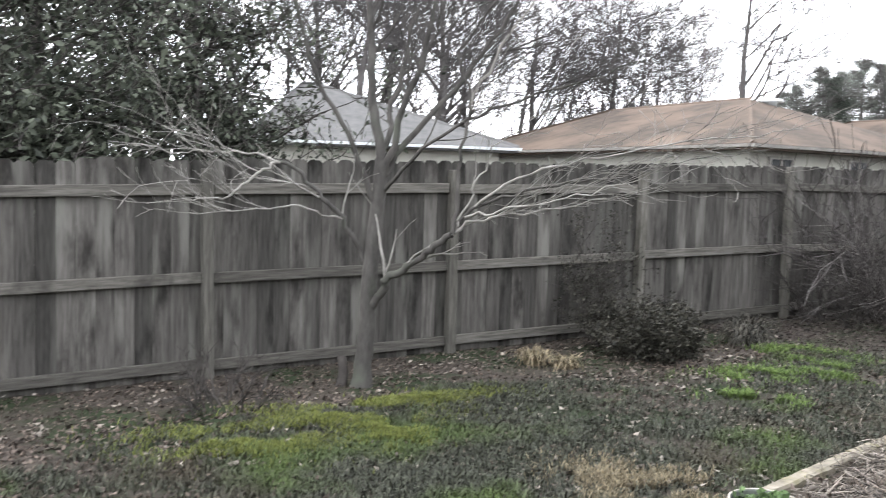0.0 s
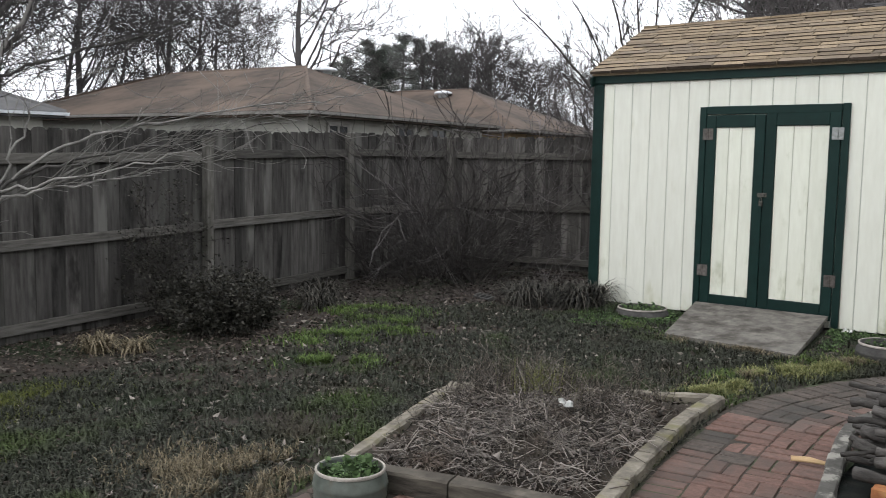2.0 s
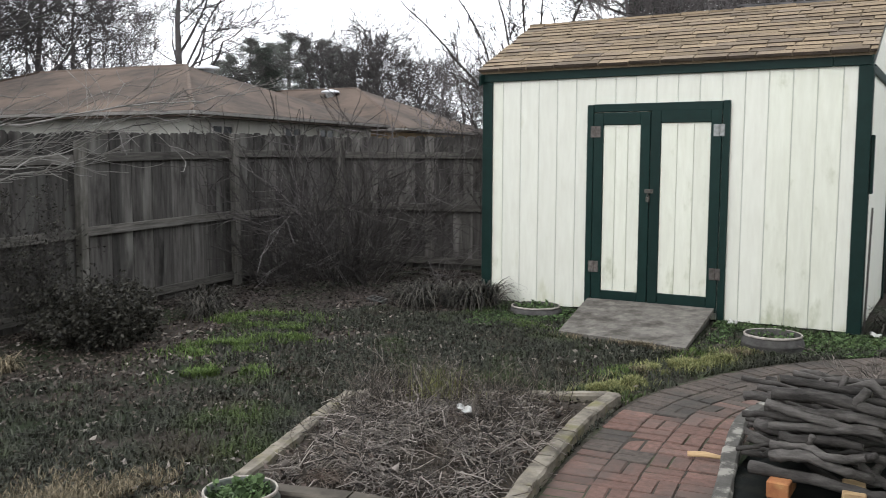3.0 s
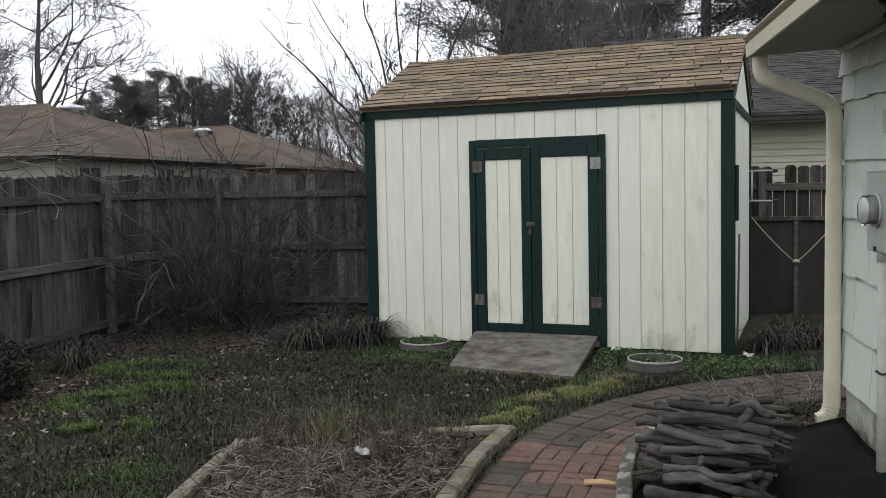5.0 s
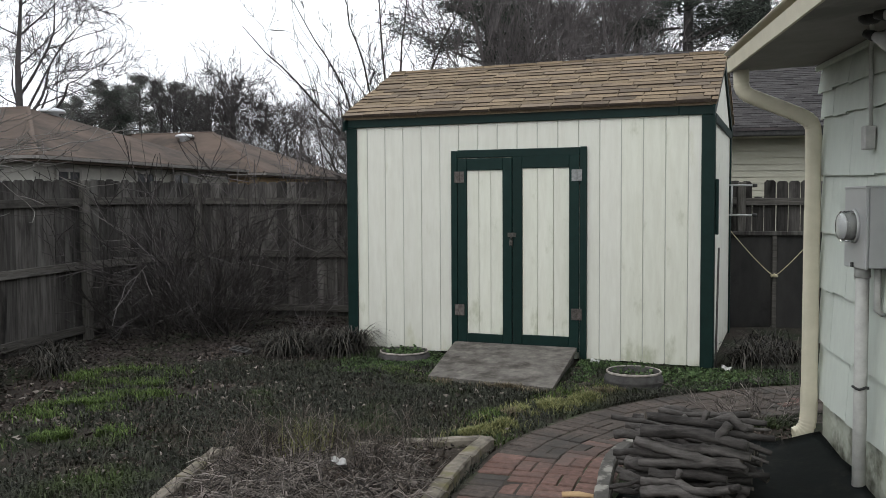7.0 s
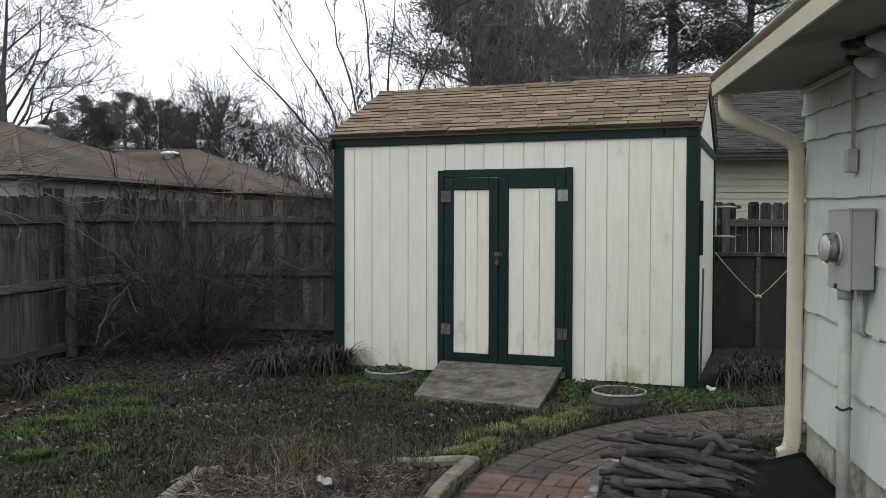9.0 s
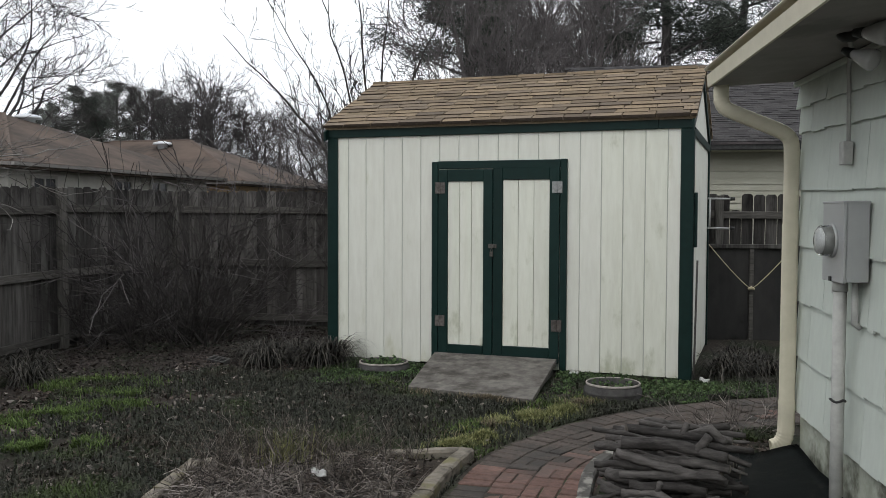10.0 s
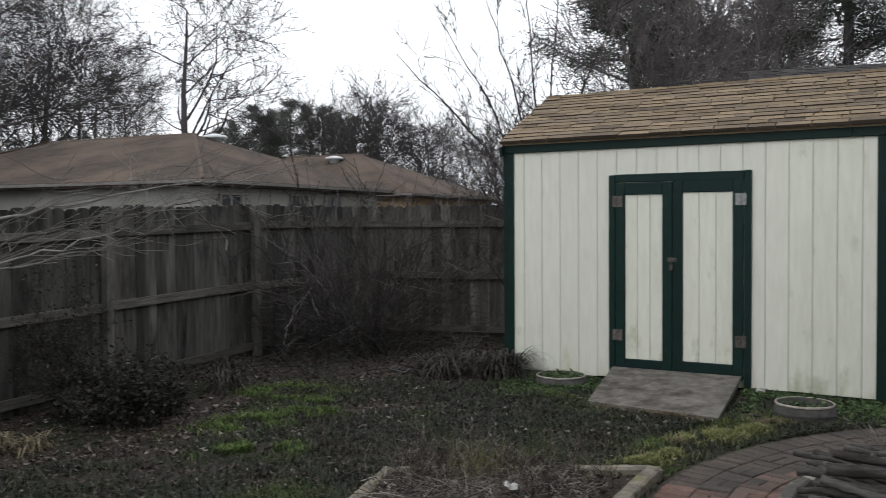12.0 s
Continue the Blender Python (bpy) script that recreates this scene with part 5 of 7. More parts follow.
    for li in range(6):
        y = -4.0 + 0.045 * li
        while y < -3.05 - 0.05 * li:
            r = rng.choice((0.014, 0.018, 0.022, 0.026, 0.030, 0.033)) * (0.85 if li == 5 else 1)
            y += r * 2.0 + rng.uniform(0.008, 0.045)
            x0 = 3.47 + abs(rng.gauss(0, 0.07)) + (0.06 if r > 0.025 else 0.0) + 0.10 * (li == 5)
            length = min(rng.uniform(0.42, 0.78) * (0.75 if rng.random() < 0.15 else 1), 4.2 - x0 + rng.uniform(-0.14, 0.06))
            turn = rng.gauss(-5, 6 if li < 4 else 11)
            tilt = rng.gauss(-2.5, 2.5)
            d = Vector((math.cos(radians(turn)), math.sin(radians(turn)), math.tan(radians(tilt))))
            p = Vector((x0, y, layer_z + rng.uniform(-0.006, 0.008)))
            mid = p + d * length * 0.5 + Vector((0, rng.gauss(0, 0.014), rng.gauss(0.004, 0.008)))
            stubs = tuple((rng.randrange(3, 16), (rng.uniform(0.3, 0.9), rng.uniform(-0.6, 0.6), rng.uniform(0, 0.9))) for _ in range(rng.choice((0, 0, 1, 1))))
            branch([p, mid, p + d * length], r, big if r > 0.021 else small, 0.016, 0.7, stubs)
        layer_z += 0.052


build_logs()


# ---------------------------------------------------------------- trees and plants
def fast(name, verts, faces, material, parent=None, label="", smooth=False):
    """A mesh from arrays of places and of equal-sided faces."""
    data = bpy.data.meshes.new(name)
    verts, faces = np.asarray(verts, dtype=np.float32), np.asarray(faces, dtype=np.int32)
    data.vertices.add(len(verts))
    data.vertices.foreach_set("co", verts.ravel())
    k = faces.shape[1]
    data.loops.add(faces.size)
    data.loops.foreach_set("vertex_index", faces.ravel())
    data.polygons.add(len(faces))
    data.polygons.foreach_set("loop_start", np.arange(0, faces.size, k, dtype=np.int32))
    data.polygons.foreach_set("loop_total", np.full(len(faces), k, dtype=np.int32))
    data.update(calc_edges=True)
    return finish(name, data, material, parent, label, smooth)


def grow(rng, p, d, length, r, depth, out, bend=0.22, lift=0.10, kids=(3, 5), angle=(25, 55), ratio=(0.5, 0.75), taper=0.35, tip=0.003):
    """Adds a limb and, along it, smaller ones."""
    n = 6 if depth > 1 else 4
    pts, rad = [Vector(p)], [max(r, tip)]
    d = Vector(d).normalized()
    ways = [d]
    for i in range(n):
        d = (d + Vector((rng.gauss(0, bend), rng.gauss(0, bend), rng.gauss(0, bend) + lift)) * 0.6).normalized()
        pts.append(pts[-1] + d * (length / n))
        rad.append(max(r * (1 - (1 - taper) * (i + 1) / n), tip))
        ways.append(d)
    out.append((pts, rad))
    if depth <= 0:
        return
    for _ in range(rng.randint(*kids)):
        i = rng.randint(1 if depth < 3 else 2, n)
        w = ways[i]
        side = w.orthogonal().normalized()
        side.rotate(Matrix.Rotation(rng.uniform(0, 6.283), 3, w))
        a = radians(rng.uniform(*angle))
        grow(rng, pts[i], w * math.cos(a) + side * math.sin(a), length * rng.uniform(*ratio), rad[i] * rng.uniform(0.5, 0.75), depth - 1, out, bend, lift, kids, angle, ratio, taper, tip)


def line_mesh(name, lines, material, parent, label="", thin=3, thick=7, limit=0.03):
    v, f = tubes(lines, thin, thick, limit)
    return raw(name, v, f, material, parent, label, True)


def kites(rng, centres, size, squash=0.5, flat=0.0, spread=0.0, fold=0.25):
    """Leaves, each a folded kite, at centres (array n x 3)."""
    n = len(centres)
    c = np.asarray(centres) + rng.normal(0, spread, (n, 3)) if spread else np.asarray(centres)
    a = rng.normal(0, 1, (n, 3))
    a[:, 2] *= 1 - flat
    a /= np.linalg.norm(a, axis=1, keepdims=True) + 1e-9
    b = np.cross(a, rng.normal(0, 1, (n, 3)) * (1 - flat) + np.array([0, 0, flat]))
    b /= np.linalg.norm(b, axis=1, keepdims=True) + 1e-9
    up = np.cross(a, b)
    s = (size * rng.uniform(0.6, 1.3, n))[:, None]
    verts = np.stack([c - a * s * 0.5, c + b * s * squash * 0.5 + up * s * fold * 0.4, c + a * s * 0.5, c - b * s * squash * 0.5 + up * s * fold * 0.4], 1).reshape(-1, 3)
    i = np.arange(n)[:, None] * 4
    faces = np.concatenate([i + np.array([0, 1, 2]), i + np.array([0, 2, 3])], 0)
    return verts, faces


def blades(rng, places, height, width, lean=0.4, arch=0.5):
    """Narrow blades from places (n x 3): two triangles and a tip each, bending over."""
    n = len(places)
    p = np.asarray(places)
    a = rng.uniform(0, 2 * np.pi, n)
    d = np.stack([np.cos(a), np.sin(a), np.zeros(n)], 1)
    side = np.stack([-np.sin(a), np.cos(a), np.zeros(n)], 1)
    h = (height * rng.uniform(0.5, 1.4, n))[:, None]
    w = (width * rng.uniform(0.7, 1.3, n))[:, None]
    k = (lean * rng.uniform(0.1, 1.3, n))[:, None]
    up = np.array([0, 0, 1.0])
    mid = p + d * h * k * 0.4 + up * h * 0.62
    top = p + d * h * (k * 0.4 + arch * k + 0.1) + up * h * (1.0 - 0.5 * arch * k)
    verts = np.stack([p - side * w / 2, p + side * w / 2, mid - side * w * 0.4, mid + side * w * 0.4, top], 1).reshape(-1, 3)
    i = np.arange(n)[:, None] * 5
    faces = np.concatenate([i + np.array(t) for t in ((0, 1, 3), (0, 3, 2), (2, 3, 4))], 0)
    return verts, faces


def arcs(rng, places, reach, height, width, parts=5):
    """Long strap leaves that rise, arch over and droop."""
    n = len(places)
    p = np.asarray(places)
    a = rng.uniform(0, 2 * np.pi, n)
    d = np.stack([np.cos(a), np.sin(a), np.zeros(n)], 1)
    side = np.stack([-np.sin(a), np.cos(a), np.zeros(n)], 1)
    r = (reach * rng.uniform(0.35, 1.1, n))[:, None]
    h = (height * rng.uniform(0.55, 1.15, n))[:, None]
    w = (width * rng.uniform(0.7, 1.2, n))[:, None]
    drop = rng.uniform(0.7, 1.15, n)[:, None]
    rows = []
    for k in range(parts + 1):
        t = k / parts
        q = p + d * r * t + np.array([0, 0, 1.0]) * h * (2.2 * t - 2.2 * drop * t * t)
        ww = w * (1 - 0.85 * t ** 2)
        rows += [q - side * ww / 2, q + side * ww / 2]
    verts = np.stack(rows, 1).reshape(-1, 3)
    m = 2 * (parts + 1)
    i = np.arange(n)[:, None] * m
    faces = np.concatenate([i + np.array([2 * k, 2 * k + 1, 2 * k + 3, 2 * k + 2]) for k in range(parts)], 0)
    return verts, faces


nrng = np.random.default_rng(7)


def yard_tree():
    """The small bare tree before the side fence: a leaning stem, low spreading limbs, a fan of uprights."""
    rng = random.Random(77)
    base = Vector((-1.95, -6.22, ground_z(-1.95, -6.22) - 0.02))
    root = thing("bare_tree", "small leafless tree with grey bark and spreading low limbs", "tree", Matrix.Translation(base))
    right, away = Vector((0.56, 0.83, 0)), Vector((-0.83, 0.56, 0))

    def limb(points, r0, r1, wobble=0.04):
        pts = [right * a + away * b + Vector((0, 0, z)) for a, z, b in points]
        fine, _ = spline(pts, 5 * len(pts))
        fine = [q + Vector((rng.gauss(0, wobble), rng.gauss(0, wobble), rng.gauss(0, wobble))) * (0.3 if i else 0) for i, q in enumerate(fine)]
        n = len(fine) - 1
        return fine, [r0 + (r1 - r0) * (i / n) ** 0.8 for i in range(n + 1)]

    trunk = limb([(0, 0, 0), (0.03, 0.45, 0.01), (0.05, 0.9, 0.0), (0.09, 1.35, 0.02), (0.13, 1.85, 0.0)], 0.076, 0.052, 0.012)
    trunk[1][0] *= 1.35
    trunk[1][1] *= 1.12
    line_mesh("trunk", [trunk], M["tree_bark"], root, "grey bark with pale lichen", 8, 12)
    second = limb([(-0.16, 0, -0.03), (-0.14, 0.12, -0.03), (-0.16, 0.26, -0.02)], 0.05, 0.035, 0.004)
    line_mesh("cut_stub", [second], M["brush_bark"], root, "short dark cut stub", 6, 9)
    heavy = [
        (limb([(0.07, 0.66, 0), (0.24, 0.90, -0.10), (0.50, 1.10, -0.2), (0.75, 1.29, -0.3)], 0.036, 0.026), 2),
        (limb([(0.01, 1.02, 0), (-0.15, 1.37, -0.1), (-0.46, 1.72, -0.25), (-0.62, 1.80, -0.3)], 0.024, 0.015), 2),
        (limb([(0.14, 1.80, 0), (0.05, 2.29, 0.05), (0.0, 2.75, 0.1), (-0.04, 3.3, 0.15), (-0.12, 4.4, 0.2)], 0.048, 0.012), 8),
        (limb([(0.15, 1.72, 0), (0.31, 2.25, -0.05), (0.48, 2.73, -0.1), (0.57, 3.2, -0.1), (0.78, 4.3, -0.1)], 0.034, 0.010), 8),
        (limb([(0.14, 1.70, 0), (0.42, 2.14, 0.15), (0.73, 2.5, 0.25), (1.0, 2.9, 0.3), (1.65, 4.0, 0.4)], 0.030, 0.009), 8),
        (limb([(0.77, 1.29, -0.3), (0.79, 1.72, -0.25), (0.84, 2.29, -0.2), (0.77, 2.69, -0.2), (1.08, 3.1, -0.2), (1.3, 3.8, -0.2)], 0.017, 0.006), 5),
        (limb([(0.84, 2.25, -0.2), (1.17, 2.82, -0.3), (1.5, 3.2, -0.4), (1.95, 3.8, -0.5)], 0.013, 0.005), 5),
        (limb([(0.16, 1.60, 0), (0.5, 1.9, -0.3), (0.9, 2.15, -0.4), (1.43, 2.33, -0.5), (2.1, 2.55, -0.6)], 0.018, 0.004), 7),
        (limb([(0.08, 1.5, 0), (-0.11, 2.03, -0.1), (-0.37, 2.5, -0.2), (-0.52, 3.2, -0.3), (-0.6, 4.1, -0.3)], 0.026, 0.008), 7),
        (limb([(0.10, 1.78, 0), (0.18, 2.4, 0.3), (0.25, 3.0, 0.5), (0.3, 3.9, 0.7)], 0.028, 0.008), 6),
        (limb([(0.75, 1.29, -0.3), (1.0, 1.42, -0.35), (1.5, 1.50, -0.4), (2.05, 1.66, -0.45)], 0.013, 0.003), 6),
        (limb([(0.75, 1.29, -0.3), (0.92, 1.50, -0.3), (1.4, 1.65, -0.35), (2.05, 1.78, -0.4), (2.6, 1.92, -0.4)], 0.015, 0.003), 7),
        (limb([(0.90, 1.48, -0.3), (1.3, 1.75, -0.3), (2.0, 1.93, -0.35), (2.7, 2.03, -0.4), (3.2, 2.12, -0.4)], 0.012, 0.003), 7),
        (limb([(0.85, 1.42, -0.3), (1.2, 1.50, -0.6), (1.65, 1.60, -0.8), (2.1, 1.74, -0.9)], 0.011, 0.003), 6),
        (limb([(0.80, 1.35, -0.3), (0.95, 1.75, -0.3), (1.1, 2.0, -0.35), (1.45, 2.2, -0.4)], 0.010, 0.003), 5),
        (limb([(-0.62, 1.80, -0.3), (-0.73, 1.72, -0.4), (-0.95, 1.54, -0.5), (-1.25, 1.48, -0.6)], 0.013, 0.004), 5),
        (limb([(-0.60, 1.79, -0.3), (-0.95, 1.88, -0.3), (-1.4, 1.86, -0.3), (-1.8, 1.92, -0.3)], 0.011, 0.003), 5),
        (limb([(-0.15, 1.37, -0.1), (-0.45, 1.46, -0.4), (-0.8, 1.42, -0.6), (-1.1, 1.40, -0.8)], 0.010, 0.003), 5),
    ]
    for h in heavy:
        line_mesh("limb", [h[0]], M["pale_twig" if h[0][1][0] < 0.0145 else "tree_bark"], root, "", 6, 8, 0.012)
    twigs, pale = [], []
    for i, ((pts, rad), count) in enumerate(heavy):
        n = len(pts) - 1
        low = i in (0, 1) or i > 9
        for _ in range(count * 2 - 1 if low else count):
            k = rng.randint(n // 4, n)
            w = (pts[min(k + 1, n)] - pts[max(k - 1, 0)]).normalized()
            side = w.orthogonal().normalized()
            side.rotate(Matrix.Rotation(rng.uniform(0, 6.283), 3, w))
            a = radians(rng.uniform(8, 28) if low else rng.uniform(18, 50))
            way = w * math.cos(a) + side * math.sin(a)
            if low:
                way.z = abs(way.z) * 0.8 + 0.05
                grow(rng, pts[k], way, rng.uniform(0.3, 0.8), max(rad[k] * 0.5, 0.003), 2, pale, 0.24, 0.02, (1, 2), (14, 38), (0.4, 0.7), 0.4, 0.0021)
            else:
                grow(rng, pts[k], way, rng.uniform(0.35, 0.8), max(rad[k] * 0.55, 0.004), 2, twigs, 0.16, 0.10, (2, 4), (18, 45), (0.45, 0.75), 0.4, 0.0022)
    tagged(line_mesh("twig_mass", twigs, M["tree_bark"], root, "fine grey twigs", 3, 5, 0.02), kind="stuff")
    tagged(line_mesh("twig_mass", pale, M["pale_twig"], root, "pale low twigs", 3, 5, 0.02), kind="stuff")


yard_tree()


def bare_tree(seed, height, r, depth=5, kids=(3, 5), spread=(22, 48), tip=0.012, bend=0.16, material="far_bark", clear=0.25, stems=1, lift=0.12, reach=1.0):
    """A leafless tree about the origin, drawn once and then copied."""
    rng = random.Random(seed)
    root = thing("bare_tree", "tall leafless winter tree behind the houses", "tree", group="leafless trees beyond the fence")
    trunk, limbs = [], []
    for s in range(stems):
        lean = Vector((rng.gauss(0, 0.05 + 0.12 * (stems > 1)), rng.gauss(0, 0.05 + 0.12 * (stems > 1)), 1))
        pts, rad = [Vector((0.1 * s, 0, -0.3))], [r * 1.2]
        d = lean.normalized()
        n = 9
        for i in range(n):
            d = (d + Vector((rng.gauss(0, 0.06), rng.gauss(0, 0.06), 0.05))).normalized()
            pts.append(pts[-1] + d * height * 0.8 / n)
            rad.append(max(r * (1 - 0.85 * (i + 1) / n), tip))
        trunk.append((pts, rad))
        first = max(1, int(clear * n))
        for i in range(first, n + 1):
            for _ in range(rng.randint(1, 3)):
                a = rng.uniform(0, 6.283)
                e = radians(rng.uniform(25, 60))
                way = Vector((math.cos(a) * math.cos(e), math.sin(a) * math.cos(e), math.sin(e)))
                grow(rng, pts[i], way, reach * height * rng.uniform(0.18, 0.36) * (1.15 - 0.45 * i / n), rad[i] * rng.uniform(0.4, 0.65), depth - 2, limbs, bend, lift, kids, spread, (0.5, 0.78), 0.35, tip)
    line_mesh("trunk", trunk, M[material], root, "", 7, 8)
    line_mesh("crown", limbs, M[material], root, "bare branches and twigs", 3, 4, 0.08)
    return root


def pine_tree(seed, height, r, clear=0.35, wide=0.28, limbs=46, tufts=9, size=0.5, needles="pine", label="tall dark pine with layered limbs and gaps of sky", dome=1.6):
    """A pine: a straight stem, layered limbs and needle tufts."""
    rng = random.Random(seed)
    nr = np.random.default_rng(seed)
    root = thing("pine_tree", label, "tree", group="pines beyond the fence")
    pts = [Vector((0.15 * math.sin(i * 0.7 + seed), 0.15 * math.cos(i * 0.9 + seed), height * i / 10 - 0.3)) for i in range(11)]
    line_mesh("trunk", [(pts, [r * (1 - 0.9 * i / 10) + 0.02 for i in range(11)])], M["far_bark"], root, "", 7, 8)
    lines, places = [], []
    for k in range(limbs):
        t = clear + (1 - clear) * (k + rng.random()) / limbs
        p = pts[0].lerp(pts[-1], t)
        reach = height * wide * (1 - ((t - clear) / (1 - clear)) ** dome * 0.85) * rng.uniform(0.45, 1.1)
        a = rng.uniform(0, 6.283)
        q, rad = [p], [r * 0.22]
        d = Vector((math.cos(a), math.sin(a), rng.uniform(-0.1, 0.35))).normalized()
        for i in range(5):
            d = (d + Vector((rng.gauss(0, 0.12), rng.gauss(0, 0.12), rng.gauss(0.04, 0.08)))).normalized()
            q.append(q[-1] + d * reach / 5)
            rad.append(max(r * 0.22 * (1 - i / 5), 0.015))
            if i > 0:
                for _ in range(max(1, tufts // 4)):
                    s = Vector((rng.gauss(0, 1), rng.gauss(0, 1), rng.gauss(0.25, 0.45))) * reach * 0.17
                    lines.append(([q[-1], q[-1] + s], [0.008, 0.005]))
                    places.append(q[-1] + s)
                    places.append(q[-1] + s * 0.6)
        lines.append((q, rad))
    tagged(line_mesh("limb_whorl", lines, M["far_bark"], root, "dark bare limbs", 3, 4, 0.05), kind="stuff")
    c = np.array([tuple(p) for p in places])
    n = 60
    cc = np.repeat(c, n, 0) + nr.normal(0, 1, (len(c) * n, 3)) * np.array([0.42, 0.42, 0.27]) * size
    way = nr.normal(0, 1, (len(cc), 3))
    way[:, 2] = way[:, 2] * 0.6 + 0.35
    way /= np.linalg.norm(way, axis=1, keepdims=True)
    ln = size * nr.uniform(0.2, 0.5, (len(cc), 1))
    side = np.cross(way, nr.normal(0, 1, (len(cc), 3)))
    side /= np.linalg.norm(side, axis=1, keepdims=True) + 1e-9
    wd = size * 0.021
    verts = np.stack([cc - side * wd, cc + side * wd, cc + way * ln], 1).reshape(-1, 3)
    fast("needle_crown", verts, np.arange(len(verts)).reshape(-1, 3), M[needles], root, "dark green needle tufts")
    return root


def leafy_tree(seed, height, width, leaves=26000, size=0.12, at=(0, 0), base=0.4):
    """A broadleaf evergreen with an uneven crown and gaps."""
    rng = random.Random(seed)
    nr = np.random.default_rng(seed)
    root = thing("evergreen_tree", "large dark broadleaf evergreen tree with glossy leaves", "tree", Matrix.Translation((at[0], at[1], ground_z(*at))))
    out = []
    trunk = ([Vector((0, 0, -0.2)), Vector((0.05, 0.1, height * 0.3)), Vector((0.1, 0, height * 0.6)), Vector((0, 0.1, height * 0.92))], [0.2, 0.16, 0.1, 0.03])
    line_mesh("trunk", [trunk], M["brush_bark"], root, "", 7, 8)
    for k in range(34):
        t = base / height + (1 - base / height) * rng.random() * 0.9
        a = rng.uniform(0, 6.283)
        e = radians(rng.uniform(-5, 45))
        p = Vector((0.05, 0.05, height * t))
        reach = width * rng.uniform(0.35, 0.75) * (1.05 - 0.6 * t)
        grow(rng, p, (math.cos(a) * math.cos(e), math.sin(a) * math.cos(e), math.sin(e)), reach, 0.05, 3, out, 0.2, 0.03, (3, 4), (25, 60), (0.4, 0.65), 0.3, 0.008)
    line_mesh("branchwork", out, M["brush_bark"], root, "", 3, 5)
    spots = np.array([tuple(p) for pts, rad in out if max(rad) < 0.03 for p in pts])
    pick = spots[nr.integers(0, len(spots), leaves)]
    v, f = kites(nr, pick, size, 0.5, 0.2, 0.10)
    fast("crown", v, f, M["evergreen"], root, "dark glossy leaves")
    return root


leafy_tree(5, 7.5, 4.8, 11500, 0.11, (-9.6, -8.6), 0.8)
leafy_tree(9, 6.6, 3.4, 8000, 0.11, (-10.0, -6.3), 0.4)
leafy_tree(10, 3.3, 2.2, 8000, 0.11, (-8.7, -6.5), 0.2)
leafy_tree(6, 4.2, 4.2, 15000, 0.12, (-6.8, -9.8), 0.2)
leafy_tree(8, 2.7, 2.2, 7000, 0.11, (-6.2, -8.75), 0.2)

EYE = Vector((4.4, -8.45, 1.5))


def from_eye(yaw, dist):
    """A place on the ground by its bearing from the yard, degrees turned left from +y."""
    a = radians(yaw)
    return EYE.x - dist * math.sin(a), EYE.y + dist * math.cos(a)


def scatter(source, spots, seed):
    rng = random.Random(seed)
    first = True
    for yaw, dist, scale in spots:
        x, y = from_eye(yaw, dist)
        m = Matrix.Translation((x, y, ground_z(x, y))) @ Matrix.Rotation(rng.uniform(0, 6.283), 4, "Z") @ Matrix.Diagonal((scale, scale, scale, 1))
        if first:
            source.matrix_basis = m
            first = False
        else:
            copy_thing(source, Matrix.Translation((x, y, ground_z(x, y))) @ Matrix.Rotation(rng.uniform(0, 6.283), 4, "Z") @ Matrix.Diagonal((scale / source.scale.x, scale / source.scale.x, scale / source.scale.x, 1)))


scatter(bare_tree(101, 14, 0.20, 5, (3, 5), (24, 56), tip=0.012, bend=0.17, lift=0.05, reach=1.15), [(71, 33, 1.0), (68.6, 39, 1.05), (78, 36, 1.0), (90, 38, 1.1), (60.4, 50, 1.0)], 1)
scatter(bare_tree(102, 15, 0.22, 5, (3, 5), (24, 56), tip=0.012, bend=0.17, lift=0.05, reach=1.15, clear=0.3), [(66, 38, 1.05), (53.0, 48, 0.85), (73.5, 40, 1.0), (84, 42, 1.0)], 2)
scatter(bare_tree(103, 13, 0.17, 5, (3, 5), (24, 56), tip=0.012, bend=0.17, lift=0.05, reach=1.15, clear=0.2), [(64, 44, 1.0), (75.5, 44, 1.1), (55.2, 54, 0.95)], 3)
scatter(bare_tree(104, 13, 0.21, 5, (3, 5), (24, 56), tip=0.012, bend=0.17, lift=0.05, reach=1.15, clear=0.35), [(50.2, 60, 1.0), (48.5, 75, 1.0), (69.8, 46, 1.1), (57.6, 56, 0.95), (51.6, 58, 0.95)], 4)
scatter(bare_tree(111, 14.5, 0.27, 6, (3, 4), (26, 58), tip=0.011, bend=0.18, lift=0.04, clear=0.34, reach=1.05), [(46.7, 42, 1.0), (54.4, 47, 0.95), (59.6, 44, 0.9), (65.2, 42, 0.95)], 15)
scatter(bare_tree(107, 12.0, 0.22, 5, (3, 5), (26, 58), tip=0.013, clear=0.3, bend=0.20, lift=0.08, reach=1.05), [(37.2, 72, 1.0), (35.4, 76, 1.1), (33.6, 74, 1.08), (31.9, 78, 0.95), (30.0, 72, 0.84), (27.6, 66, 0.74), (25.0, 60, 0.68), (22.8, 60, 0.7), (39.2, 84, 0.95)], 11)
scatter(bare_tree(108, 11.2, 0.20, 5, (3, 5), (26, 58), tip=0.013, clear=0.28, bend=0.20, lift=0.08, reach=1.05), [(36.3, 80, 1.18), (34.4, 72, 1.05), (32.7, 80, 1.05), (31.0, 76, 0.88), (28.8, 62, 0.74), (26.4, 66, 0.74), (23.8, 58, 0.66), (41.8, 86, 0.85)], 12)
